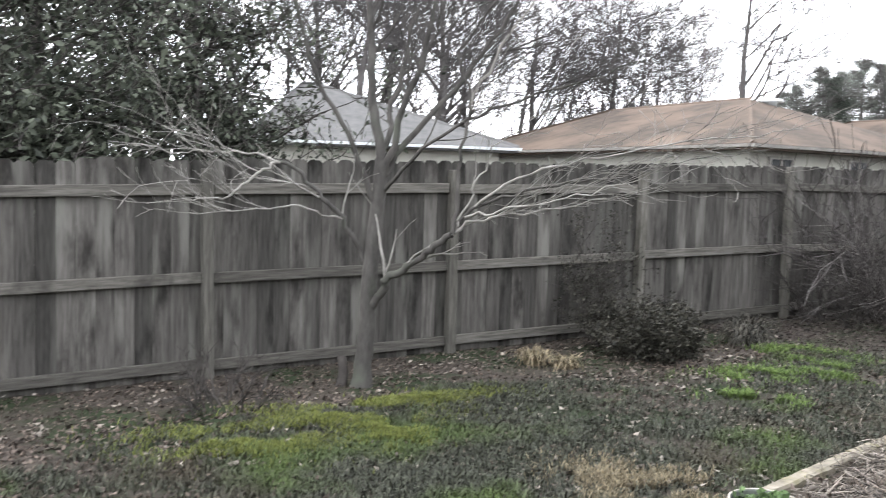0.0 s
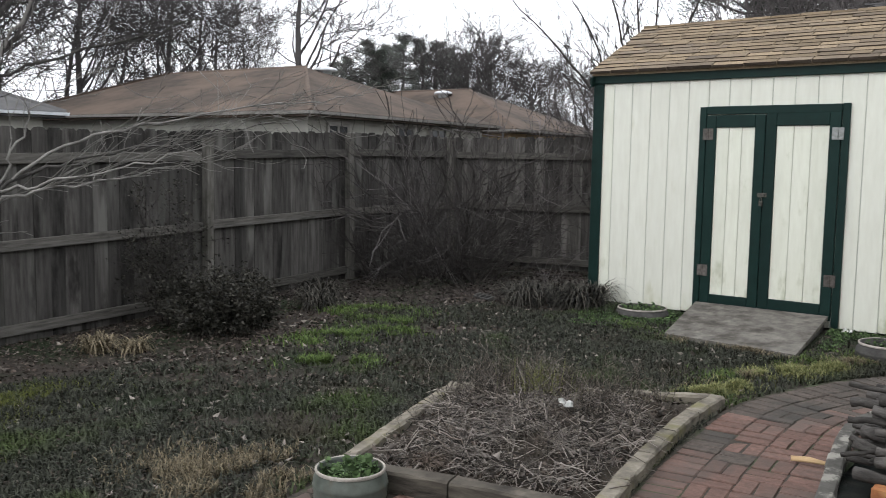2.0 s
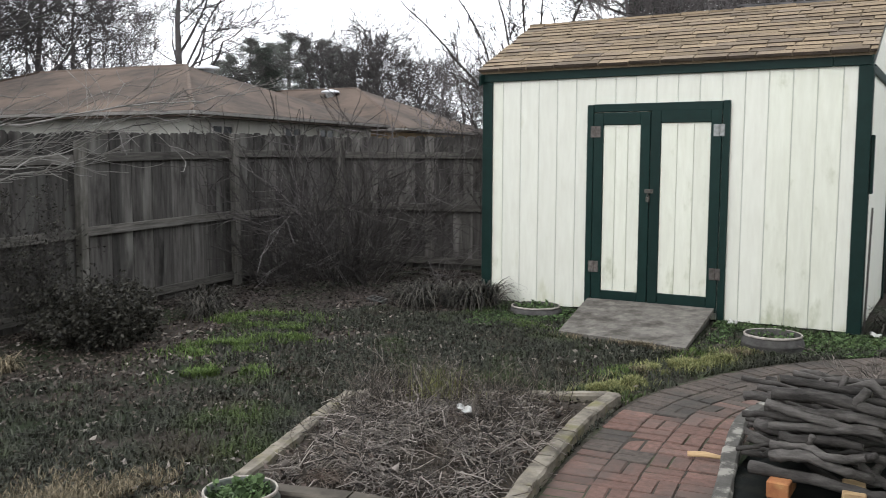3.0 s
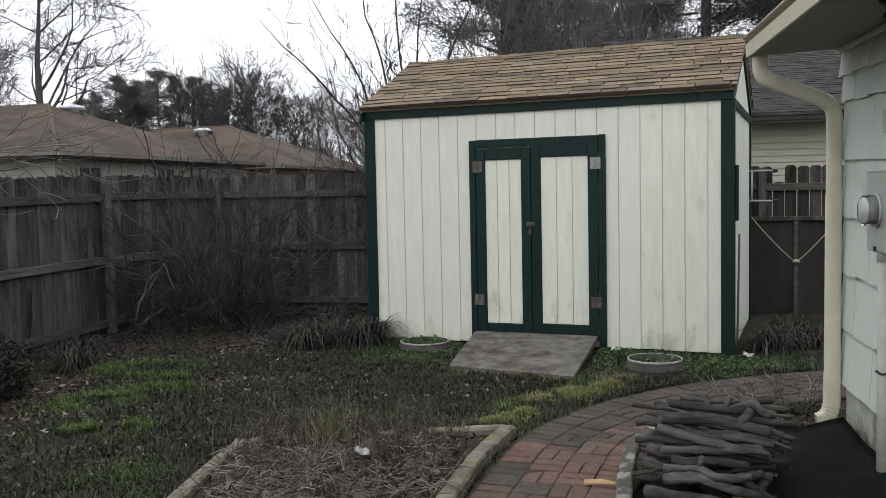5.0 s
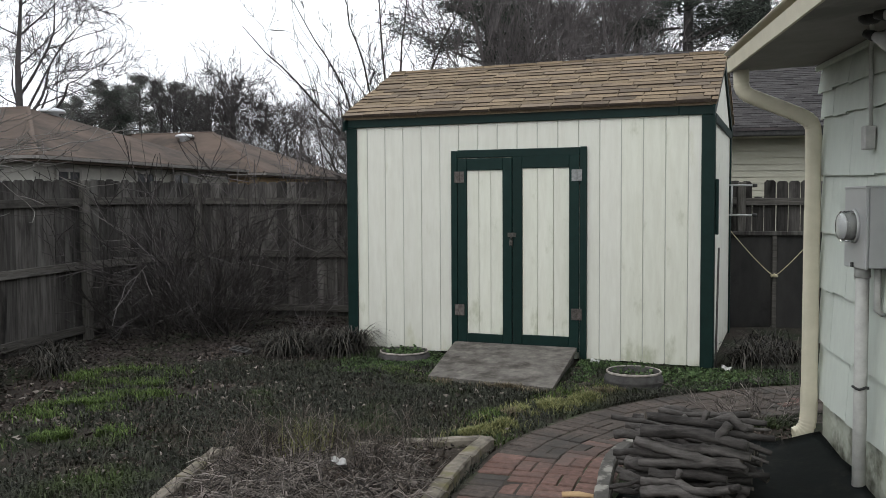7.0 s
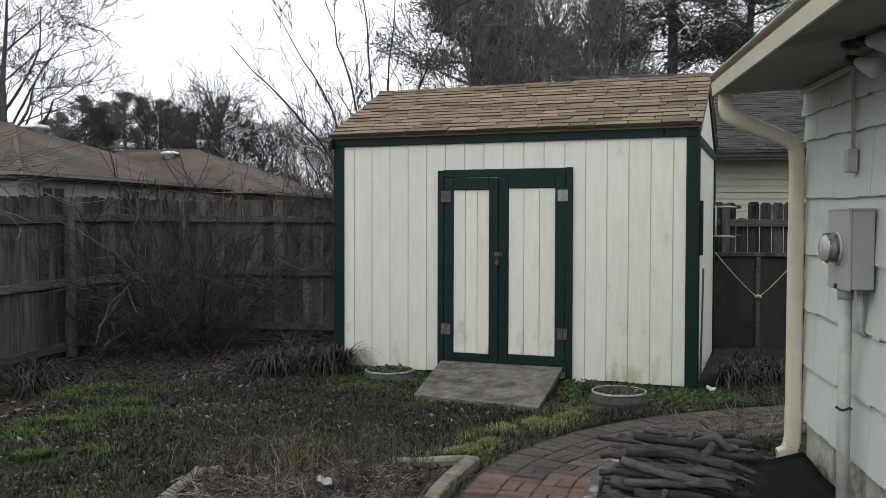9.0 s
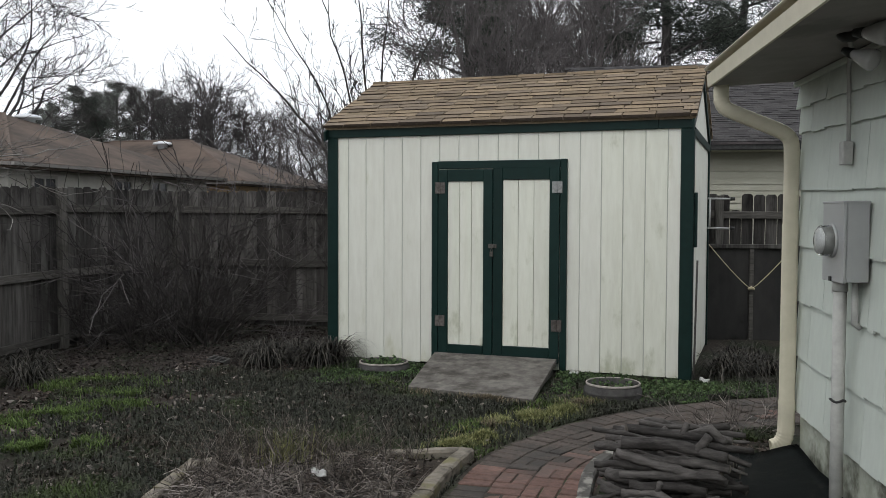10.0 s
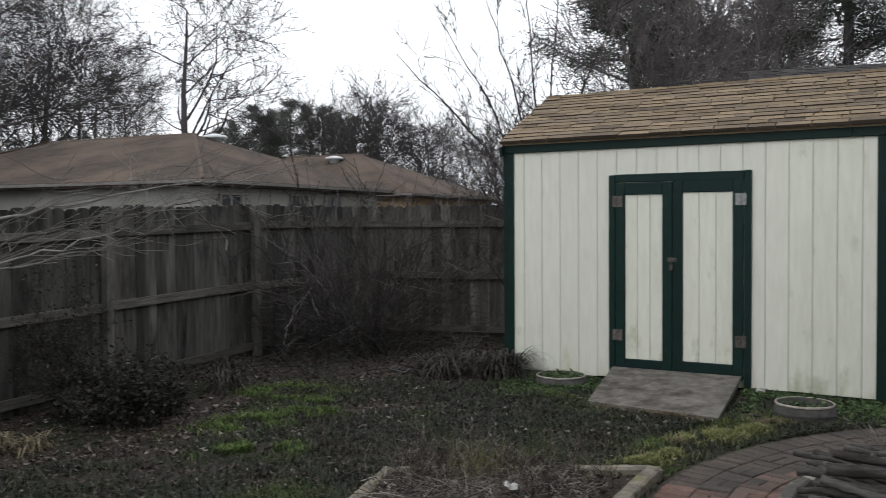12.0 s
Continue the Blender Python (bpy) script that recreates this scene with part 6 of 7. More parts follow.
scatter(bare_tree(109, 7.5, 0.13, 5, (3, 5), (28, 60), tip=0.014, clear=0.1, bend=0.22, lift=0.04, stems=2, reach=1.25), [(44.6, 70, 0.8), (39.6, 66, 0.75), (37.0, 66, 0.8), (34.6, 66, 0.8), (32.2, 64, 0.75), (29.8, 62, 0.66)], 14)
far = "far grey-green pine, haze painted in, rounded crown on bare stem"
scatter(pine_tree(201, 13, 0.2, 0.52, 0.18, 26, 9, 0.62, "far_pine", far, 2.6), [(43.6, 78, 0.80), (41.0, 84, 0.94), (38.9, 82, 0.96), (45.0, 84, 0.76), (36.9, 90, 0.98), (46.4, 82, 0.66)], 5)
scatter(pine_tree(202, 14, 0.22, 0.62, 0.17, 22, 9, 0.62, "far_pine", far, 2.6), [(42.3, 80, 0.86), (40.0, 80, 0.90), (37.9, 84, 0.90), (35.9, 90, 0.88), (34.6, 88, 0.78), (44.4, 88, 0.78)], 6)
scatter(pine_tree(205, 11, 0.20, 0.15, 0.24, 56, 14, 0.55, "pine", "dark bushy pine standing among the far trees", 2.2), [(41.4, 66, 0.86), (43.2, 72, 0.72)], 13)
scatter(pine_tree(203, 17, 0.24, 0.20, 0.25, 40, 12, 0.78), [(18.2, 35, 1.0), (6.4, 33, 1.05)], 7)
scatter(pine_tree(204, 18, 0.24, 0.22, 0.24, 36, 12, 0.78), [(16.4, 46, 1.0), (1.6, 38, 1.0), (-4, 44, 1.0), (9.2, 48, 1.0)], 8)
scatter(bare_tree(105, 9.5, 0.14, 5, (3, 5), (22, 50), tip=0.009, clear=0.2, stems=2, material="grey_twig", bend=0.24), [(15.6, 25, 1.0), (11.8, 27, 1.05), (13.8, 31, 1.1)], 9)
# ---------------------------------------------------------------- shrubs
def twig_shrub(name, label, at, stems, height, spread, seed, depth=2, lean=0.35, material="brush_bark", r=0.012, leaves=0, leaf=0.03, leaf_mat="shrub", tip=0.0025, group="", category="shrub"):
    rng = random.Random(seed)
    nr = np.random.default_rng(seed)
    root = thing(name, label, category, Matrix.Translation((at[0], at[1], ground_z(*at))), group)
    every = []
    for _ in range(stems):
        out = []
        a, b = rng.uniform(0, 6.283), rng.random() ** 0.7 * spread
        p = Vector((math.cos(a) * b * 0.5, math.sin(a) * b * 0.5, -0.03))
        way = Vector((math.cos(a) * lean * rng.uniform(0.3, 1.6), math.sin(a) * lean * rng.uniform(0.3, 1.6), 1))
        grow(rng, p, way, height * rng.uniform(0.55, 1.0), r * rng.uniform(0.6, 1.1), depth, out, 0.17, 0.02, (3, 5), (18, 50), (0.4, 0.7), 0.35, tip)
        line_mesh("stem", out, M[material], root, "", 3, 5, 0.02)
        every += out
    if leaves:
        spots = np.array([tuple(p) for pts, rad in every for p in pts[1:]])
        pick = spots[nr.integers(0, len(spots), leaves)]
        v, f = kites(nr, pick, leaf, 0.5, 0.1, leaf * 0.8)
        tagged(fast("foliage", v, f, M[leaf_mat], root), kind="stuff")
    return root


twig_shrub("bare_shrub", "tangled dark leafless shrub in the fence corner", (-2.35, 0.55), 26, 1.75, 1.0, 1, 2, 0.7, tip=0.004)
twig_shrub("bare_shrub", "tangled dark leafless shrub in the fence corner", (-2.70, -0.15), 9, 1.4, 0.7, 2, 2, 0.5, tip=0.004)
twig_shrub("bare_shrub", "low dark leafless shrub beside the back fence", (-1.75, 0.35), 13, 1.2, 0.8, 3, 2, 1.1, tip=0.0035)
twig_shrub("bare_shrub", "few pale arching twigs in the fence corner", (-1.8, 0.3), 6, 1.5, 0.7, 13, 2, 1.0, "grey_twig", 0.005)
twig_shrub("bare_shrub", "wide leafless shrub with long arching grey twigs", (-2.1, 0.6), 18, 1.75, 0.9, 33, 2, 1.2, "corner_twig", 0.008, tip=0.0045)
twig_shrub("evergreen_shrub", "low rounded dark shrub with dull winter leaves", (-1.95, -3.35), 40, 0.46, 0.55, 4, 2, 0.8, r=0.006, leaves=12000, leaf=0.04)
twig_shrub("evergreen_shrub", "narrow dark shrub against the fence boards", (-2.62, -3.45), 16, 0.95, 0.22, 5, 2, 0.18, r=0.006, leaves=2600, leaf=0.034)
twig_shrub("bare_shrub", "low dense dark brush at the foot of the fence corner", (-2.45, 0.25), 36, 0.55, 1.5, 14, 2, 0.9, tip=0.004)
twig_shrub("bare_shrub", "few tall pale weed stalks beside the strap-leaved clump", (-0.55, -0.2), 4, 0.5, 0.4, 15, 1, 0.6, "grey_twig", 0.004)
twig_shrub("bare_shrub", "thin leafless shrub with twigs above the back fence", (-1.1, 3.4), 18, 2.1, 1.2, 6, 3, 0.5)
twig_shrub("bare_shrub", "thin leafless shrub with twigs above the back fence", (-0.2, 3.7), 18, 2.2, 1.2, 7, 3, 0.6)
twig_shrub("bare_shrub", "heap of pale grey bent branches behind the back fence", (-2.1, 3.3), 18, 2.3, 1.2, 41, 2, 1.0, "grey_twig", 0.014, tip=0.005)
twig_shrub("bare_shrub", "low weedy stalks beside the house corner", (4.05, -1.72), 12, 0.36, 0.4, 8, 2, 0.8, "stalk", 0.005)
twig_shrub("bare_shrub", "low dark leafless stems in the leaf bed", (-1.75, -7.35), 20, 0.36, 0.7, 9, 2, 0.8)


def young_tree(at, tips, seed, scale=1.0):
    """Several thin stems from one foot, arching outwards, with few side twigs."""
    rng = random.Random(seed)
    root = thing("bare_tree", "young leafless tree with thin arching stems behind the fence", "tree", Matrix.Translation((at[0], at[1], ground_z(*at))), "young leafless trees")
    across, back = Vector((0.92, 0.39, 0)), Vector((-0.39, 0.92, 0))
    for dx, dz, dy in tips:
        end = (across * dx + back * dy + Vector((0, 0, dz))) * scale
        mid = across * dx * 0.28 * scale + back * dy * 0.3 * scale + Vector((0, 0, dz * 0.55 * scale))
        pts, _ = spline([(0, 0, -0.1), tuple(mid * 0.5), tuple(mid), tuple(mid.lerp(end, 0.55) + Vector((0, 0, 0.1))), tuple(end)], 18)
        pts = [p + Vector((rng.gauss(0, 0.02), rng.gauss(0, 0.02), 0)) for p in pts]
        r0 = rng.uniform(0.035, 0.05) * scale
        rad = [r0 * (1 - 0.86 * k / 17) for k in range(18)]
        out = [(pts, rad)]
        for _ in range(11):
            k = rng.randint(5, 17)
            w = (pts[min(k + 1, 17)] - pts[k - 1]).normalized()
            side = w.orthogonal().normalized()
            side.rotate(Matrix.Rotation(rng.uniform(0, 6.283), 3, w))
            a = radians(rng.uniform(15, 42))
            grow(rng, pts[k], w * math.cos(a) + side * math.sin(a) + Vector((0, 0, 0.15)), rng.uniform(0.4, 1.15) * scale, rad[k] * 0.55, 2, out, 0.14, 0.06, (2, 4), (18, 42), (0.35, 0.6), 0.4, 0.0055)
        line_mesh("stem", out, M["brush_bark"], root, "", 3, 6, 0.02)


young_tree((-1.9, 5.2), ((-2.5, 4.5, 0.2), (-1.7, 5.0, -0.4), (-1.1, 5.9, 0.5), (-0.3, 6.3, -0.2), (0.4, 6.0, 0.4), (1.3, 5.2, 0.3)), 16)
young_tree((-4.2, 8.4), ((-1.2, 4.0, 0.2), (-0.4, 4.6, -0.4), (0.5, 4.8, 0.5), (1.2, 4.2, -0.2)), 17, 0.9)


def strap_clump(label, at, n, height, seed, material="liriope", width=0.013, lean=1.25, radius=0.14, name="strap_leaf_clump"):
    nr = np.random.default_rng(seed)
    a = nr.uniform(0, 2 * np.pi, n)
    b = np.sqrt(nr.random(n)) * radius
    p = np.stack([np.cos(a) * b, np.sin(a) * b, np.full(n, -0.01)], 1)
    v, f = arcs(nr, p, height * 0.95, height * 0.85, width)
    ob = fast(name, v, f, M[material])
    ob.location = (at[0], at[1], ground_z(*at))
    return tagged(ob, label, "plant", "strap-leaved clumps")


for k, (x, y, n, h) in enumerate(((-0.42, -0.55, 340, 0.42), (0.14, -0.36, 420, 0.46), (-0.15, -0.30, 200, 0.40), (-0.72, -0.30, 200, 0.34), (3.98, 0.32, 320, 0.38), (4.25, 0.65, 260, 0.36), (4.1, 1.2, 220, 0.36), (-2.05, -2.05, 280, 0.36), (-2.50, -1.60, 200, 0.36))):
    strap_clump("dark arching strap-leaved clump, half dead", (x, y), n, h, 300 + k)
strap_clump("yellowed strap-leaved clump in the leaf bed", (-2.10, -4.50), 160, 0.26, 330, "dry_grass", 0.012, 1.1, 0.1)
strap_clump("yellowed strap-leaved clump in the leaf bed", (-1.88, -4.30), 120, 0.2, 331, "dry_grass", 0.012, 1.1, 0.1)


# ---------------------------------------------------------------- lawn, leaf litter and dead bed
BED = [(2.44, -2.98), (2.46, -3.85), (2.66, -5.0), (1.43, -5.26), (0.99, -3.70)]
APRON = [(1.36, -5.40), (2.80, -5.10), (3.10, -7.2), (1.62, -7.2)]


def in_poly(x, y, poly):
    inside = np.zeros(len(x), dtype=bool)
    for (x0, y0), (x1, y1) in zip(poly, poly[1:] + poly[:1]):
        hit = ((y0 > y) != (y1 > y)) & (x < (x1 - x0) * (y - y0) / (y1 - y0 + 1e-12) + x0)
        inside ^= hit
    return inside


path_poly = [tuple(path_point(s, -0.02)[0].xy) for s in np.linspace(0, path_len, 60)] + [tuple(path_point(s, PATH_W + 0.05)[0].xy) for s in np.linspace(path_len, 0, 60)]
RAMP = [(1.34, -1.20), (2.54, -1.34), (2.46, 0.0), (1.18, 0.0)]


def field(x, y, scale, seed):
    """Smooth unevenness over the ground, about -1 to 1."""
    rs = np.random.default_rng(seed)
    out = np.zeros(len(x))
    for k in range(7):
        a, f = rs.uniform(0, 6.283), scale * rs.uniform(0.6, 2.6)
        out += np.sin((x * np.cos(a) + y * np.sin(a)) * f + rs.uniform(0, 6.283)) / 3.2
    return out


def lawn_edge(y):
    """How far towards the side fence the lawn reaches."""
    return np.interp(y, [-9.5, -8.6, -7.3, -5.7, -4.4, -3.2, -2.0, -1.2, -0.4], [-0.5, -0.75, -1.3, -1.55, -1.3, -1.25, -1.5, -1.0, -0.6])


def ground_at(x, y):
    return np.array([bumpy(float(a), float(b)) for a, b in zip(x, y)])


def clear_spots(n, x0, x1, y0, y1, rng, keep):
    x, y = rng.uniform(x0, x1, n), rng.uniform(y0, y1, n)
    ok = ~in_poly(x, y, path_poly) & ~in_poly(x, y, RAMP) & ~in_poly(x, y, BED) & ~in_poly(x, y, APRON) & keep(x, y)
    shed = (x > -0.02) & (x < 3.68) & (y > -0.02) & (y < 2.46)
    hx, hy = x - 4.51, y + 2.14
    house = (0.971 * hx + 0.2385 * hy > -0.06) & (0.2385 * hx - 0.971 * hy > -0.05)
    ok &= ~shed & ~house
    return np.stack([x[ok], y[ok], ground_at(x[ok], y[ok]) - 0.004], 1)


def on_lawn(x, y):
    e = x - lawn_edge(y) + 0.16 * field(x, y, 2.2, 4)
    back = np.where(x < 0.1, -0.75 + 0.25 * x, 0.1)
    return (e > 0) & (y < back + 0.12 * field(x, y, 3, 9)) & ((x < 2.9) | (y > -1.9))


def thin(x, y):
    return nrng.random(len(x)) < np.clip(0.58 + 0.5 * field(x, y, 1.6, 12) + 0.35 * field(x, y, 5.5, 13), 0.08, 1)


p = np.concatenate([clear_spots(330000, -2.2, 4.4, -9.2, 0.2, nrng, lambda x, y: on_lawn(x, y) & thin(x, y)),
                    clear_spots(70000, -2.2, 5.6, -13.0, -9.2, nrng, lambda x, y: on_lawn(x, y) & thin(x, y) | (x > 4.2))])
v, f = blades(nrng, p, 0.055, 0.009, 1.1, 0.6)
tagged(fast("grass", v, f, M["grass"]), "patchy dark green winter lawn grass", "grass", kind="stuff")


def patch(spots, n, height, width, material, label, seed, name="grass"):
    """Denser tufts inside soft ovals: x, y, half sizes, and their turn."""
    rng = np.random.default_rng(seed)
    allp = []
    for cx, cy, a, b, turn in spots:
        r = np.abs(rng.normal(0, 0.62, n))
        t = rng.uniform(0, 2 * np.pi, n)
        u, w = a * r * np.cos(t), b * r * np.sin(t)
        c, s = math.cos(radians(turn)), math.sin(radians(turn))
        x, y = cx + u * c - w * s, cy + u * s + w * c
        ok = (field(x, y, 6, seed) + 0.5 * field(x, y, 15, seed + 1) > -0.15) & ~in_poly(x, y, path_poly) & ~in_poly(x, y, RAMP) & ~in_poly(x, y, BED) & ~in_poly(x, y, APRON) & (y < -0.02)
        allp.append(np.stack([x[ok], y[ok], ground_at(x[ok], y[ok]) - 0.004], 1))
    v, f = blades(rng, np.concatenate(allp), height, width, 0.8, 0.5)
    return tagged(fast(name, v, f, M[material]), label, "grass", kind="stuff")


M["bright"] = foliage("bright_spring_grass", (0.050, 0.080, 0.022), (0.112, 0.160, 0.050))
M["olive"] = foliage("yellow_green_moss_grass", (0.062, 0.074, 0.018), (0.125, 0.138, 0.040))
M["lime"] = foliage("yellow_green_path_grass", (0.110, 0.122, 0.046), (0.25, 0.25, 0.115))
patch([(-1.05, -6.75, 0.75, 0.36, 80), (-1.25, -5.9, 0.55, 0.24, 85), (-0.75, -7.4, 0.6, 0.34, 60), (-0.62, -6.5, 0.35, 0.25, 0)], 20000, 0.05, 0.006, "olive", "yellow-green mossy grass beside the leaf bed", 41)
patch([(-0.88, -2.92, 0.42, 0.26, 60), (-0.28, -3.65, 0.28, 0.18, 30), (-1.35, -1.95, 0.45, 0.3, 20), (-0.75, -2.3, 0.3, 0.2, 0)], 8000, 0.06, 0.007, "bright", "bright green fresh grass patches", 42)
patch([(2.42, -2.35, 0.34, 0.11, 75), (2.58, -1.85, 0.42, 0.15, 62), (2.85, -1.35, 0.36, 0.14, 55), (2.30, -2.72, 0.22, 0.08, 70)], 8500, 0.058, 0.006, "lime", "yellow-green grass along the path", 43)
patch([(1.7, -1.27, 0.34, 0.07, -7), (2.15, -1.33, 0.3, 0.06, -7), (2.4, -2.1, 0.5, 0.12, 65), (2.9, -1.2, 0.4, 0.08, 50)], 1100, 0.06, 0.006, "dry_grass", "pale dry grass at the foot of the ramp", 46)
patch([(1.0, -5.45, 0.42, 0.24, 20), (1.15, -5.8, 0.5, 0.3, 0), (0.75, -5.75, 0.4, 0.25, 0)], 4200, 0.06, 0.006, "dry_grass", "pale dry grass at the front of the bed", 44)
patch([(2.35, -2.0, 0.5, 0.16, 60), (2.7, -1.2, 0.35, 0.2, 50), (1.0, -1.0, 0.4, 0.2, 0)], 3500, 0.045, 0.006, "bright", "green grass along the path", 45)


def leaf_carpet(n, x0, x1, y0, y1, keep, size, material, label, seed, lift=0.008, flat=0.55, name="leaf_litter"):
    rng = np.random.default_rng(seed)
    p = clear_spots(n, x0, x1, y0, y1, rng, keep)
    p[:, 2] += lift
    v, f = kites(rng, p, size, 0.55, flat, 0.004, 0.5)
    return tagged(fast(name, v, f, M[material]), label, "leaves" if "leaf" in name else "ground cover", kind="stuff")


leaf_carpet(22000, -3.4, -0.4, -9.5, 1.9, lambda x, y: ((x < lawn_edge(y) + 0.25 + 0.2 * field(x, y, 3, 2)) | (y > -0.9)) & (y < -1.6 + 0.4 * field(x, y, 3, 7)), 0.042, "dead_leaf", "brown fallen leaves along the fence", 51)
leaf_carpet(16000, -3.3, 0.05, -2.4, 2.2, lambda x, y: ((x < lawn_edge(y) + 0.25 + 0.2 * field(x, y, 3, 2)) | (y > -0.9)) & (y > -1.9 + 0.4 * field(x, y, 3, 7)), 0.044, "dark_leaf", "darker fallen leaves in the fence corner", 56)
leaf_carpet(12000, -1.6, 2.8, -9.0, -0.4, lambda x, y: field(x, y, 1.4, 8) > -0.25, 0.044, "dead_leaf", "scattered brown fallen leaves on the lawn", 52, 0.022)
leaf_carpet(3600, -2.6, 2.8, -9.0, -0.9, lambda x, y: field(x, y, 2.4, 18) > 0.15 - 0.12 * (y + 9) / 4, 0.048, "pale_leaf", "pale dry leaves scattered over lawn and bed", 55, 0.03)
leaf_carpet(20000, 0.0, 4.4, -1.2, 0.0, lambda x, y: (y > -0.42 + 0.16 * field(x, y, 4, 5)) | ((x > 2.55) & (y > -0.95 + 0.12 * field(x, y, 5, 6)) & (field(x, y, 7, 31) > -0.35)) | ((x > 0.2) & (x < 1.3) & (y > -1.1 + 0.2 * field(x, y, 4, 6)) & (field(x, y, 5, 3) > -0.1)), 0.034, "clover", "small-leaved green ground cover along the shed", 53, 0.028, 0.4, "ground_cover")
leaf_carpet(2500, 3.2, 4.4, -2.4, -1.2, lambda x, y: x > 3.4, 0.04, "dead_leaf", "fallen leaves beside the house corner", 54, 0.01)


def dead_bed():
    """Grey-brown cut stalks lying over the planting bed, some still upright."""
    rng = random.Random(61)
    nr = np.random.default_rng(61)
    root = thing("dead_plants", "dry grey-brown flower stalks covering the planting bed", "plants", Matrix.Translation((1.9, -4.1, ground_z(1.9, -4.1))), kind="")
    base_z = ground_z(1.9, -4.1)
    soil = bmesh.new()
    n = 26
    grid = [[soil.verts.new((0, 0, 0)) for _ in range(n + 1)] for _ in range(n + 1)]
    a, b, c, d = Vector((0.98, -3.68, 0)), Vector((2.46, -2.94, 0)), Vector((2.68, -5.04, 0)), Vector((1.42, -5.28, 0))
    for i in range(n + 1):
        for j in range(n + 1):
            q = a.lerp(b, i / n).lerp(d.lerp(c, i / n), j / n)
            hump = 0.07 * math.sin(math.pi * i / n) * math.sin(math.pi * j / n)
            grid[i][j].co = (q.x - 1.9, q.y + 4.1, ground_z(q.x, q.y) - base_z + 0.025 + hump + 0.02 * noise.noise((q.x * 5, q.y * 5, 2)))
    for i in range(n):
        for j in range(n):
            soil.faces.new((grid[i][j], grid[i][j + 1], grid[i + 1][j + 1], grid[i + 1][j]))
    part("bed_soil", soil, M["soil"], root, "dark bed soil", True)
    lying, standing = [], []
    def spot(m=0.08):
        while True:
            u, w = rng.random(), rng.random()
            q = a.lerp(b, m + (1 - 2 * m) * u).lerp(d.lerp(c, m + (1 - 2 * m) * u), m + (1 - 2 * m) * w)
            return q, u, w
    for k in range(7500):
        q, u, w = spot()
        if noise.noise((q.x * 3.1, q.y * 3.1, 4)) + 0.5 * noise.noise((q.x * 8, q.y * 8, 6)) < -0.22 + (0.35 if u > 0.7 and w < 0.35 else 0):
            continue
        hump = 0.09 * math.sin(math.pi * u) * math.sin(math.pi * w)
        z = 0.03 + hump + abs(rng.gauss(0, 0.045))
        an = rng.uniform(0, 6.283)
        ln = rng.choice((0.03, 0.05, 0.06, 0.08, 0.11, 0.15, 0.22)) * rng.uniform(0.8, 1.2)
        p0 = Vector((q.x - 1.9, q.y + 4.1, ground_z(q.x, q.y) - base_z + z))
        way = Vector((math.cos(an), math.sin(an), rng.gauss(0.05, 0.3))).normalized()
        r = rng.choice((0.0012, 0.0018, 0.0024, 0.0035))
        mid = p0 + way * ln * 0.5 + Vector((rng.gauss(0, 0.17) * ln, rng.gauss(0, 0.17) * ln, rng.gauss(0.06, 0.12) * ln))
        lying.append(([p0, mid, p0 + way * ln + Vector((0, 0, -0.02))], [r, r, r * 0.6]))
    tagged(line_mesh("stalk_litter", lying, M["stalk"], root, "tangle of dry lying stalks", 3, 4), kind="stuff")
    brown = []
    for k in range(460):
        q, u, w = spot(0.08)
        if rng.random() < 0.5:
            q = Vector((1.66 + rng.gauss(0, 0.28), -3.80 + rng.gauss(0, 0.28), 0))
        elif rng.random() < 0.6:
            q = a.lerp(b, rng.uniform(0.03, 0.8)) + Vector((0.05, -rng.uniform(0.05, 0.4), 0))
        p0 = Vector((q.x - 1.9, q.y + 4.1, ground_z(q.x, q.y) - base_z + 0.03))
        if not in_poly(np.array([q.x]), np.array([q.y]), BED)[0]:
            continue
        grow(rng, p0, (rng.gauss(0, 0.3), rng.gauss(0, 0.3), 1), rng.uniform(0.10, 0.30), 0.003, 2, standing if k % 3 else brown, 0.24, 0.03, (2, 4), (20, 50), (0.35, 0.6), 0.4, 0.0013)
    tagged(line_mesh("standing_growth", standing, M["brown_stalk"], root, "thin standing stems", 3, 4), kind="stuff")
    tagged(line_mesh("dry_growth", brown, M["stalk"], root, "pale dry standing stems", 3, 4), kind="stuff")
    t = np.stack([nr.normal(1.64, 0.09, 260), nr.normal(-3.74, 0.08, 260)], 1)
    p = np.stack([t[:, 0] - 1.9, t[:, 1] + 4.1, np.full(260, ground_z(1.6, -3.7) - base_z + 0.03)], 1)
    v, f = blades(nr, p, 0.26, 0.005, 0.35, 0.4)
    fast("grass_tuft", v, f, M["lime"], root, "yellowed upright grass tuft")
    cc = np.array([tuple(spot()[0]) for _ in range(3200)])
    cc[:, 2] = [ground_z(x, y) for x, y in cc[:, :2]]
    cc = cc - np.array([1.9, -4.1, base_z]) + np.array([0, 0, 0.06])
    v, f = kites(nr, cc, 0.038, 0.5, 0.5, 0.03, 0.6)
    tagged(fast("leaf_litter", v, f, M["dead_leaf"], root, "curled brown leaves"), kind="stuff")
    v, f = kites(nr, cc[:90] + np.array([0, 0, 0.07]), 0.065, 0.5, 0.3, 0.02, 0.8)
    tagged(fast("papery_leaf", v, f, M["pale_leaf"], root, "pale papery curled leaves"), kind="stuff")


dead_bed()


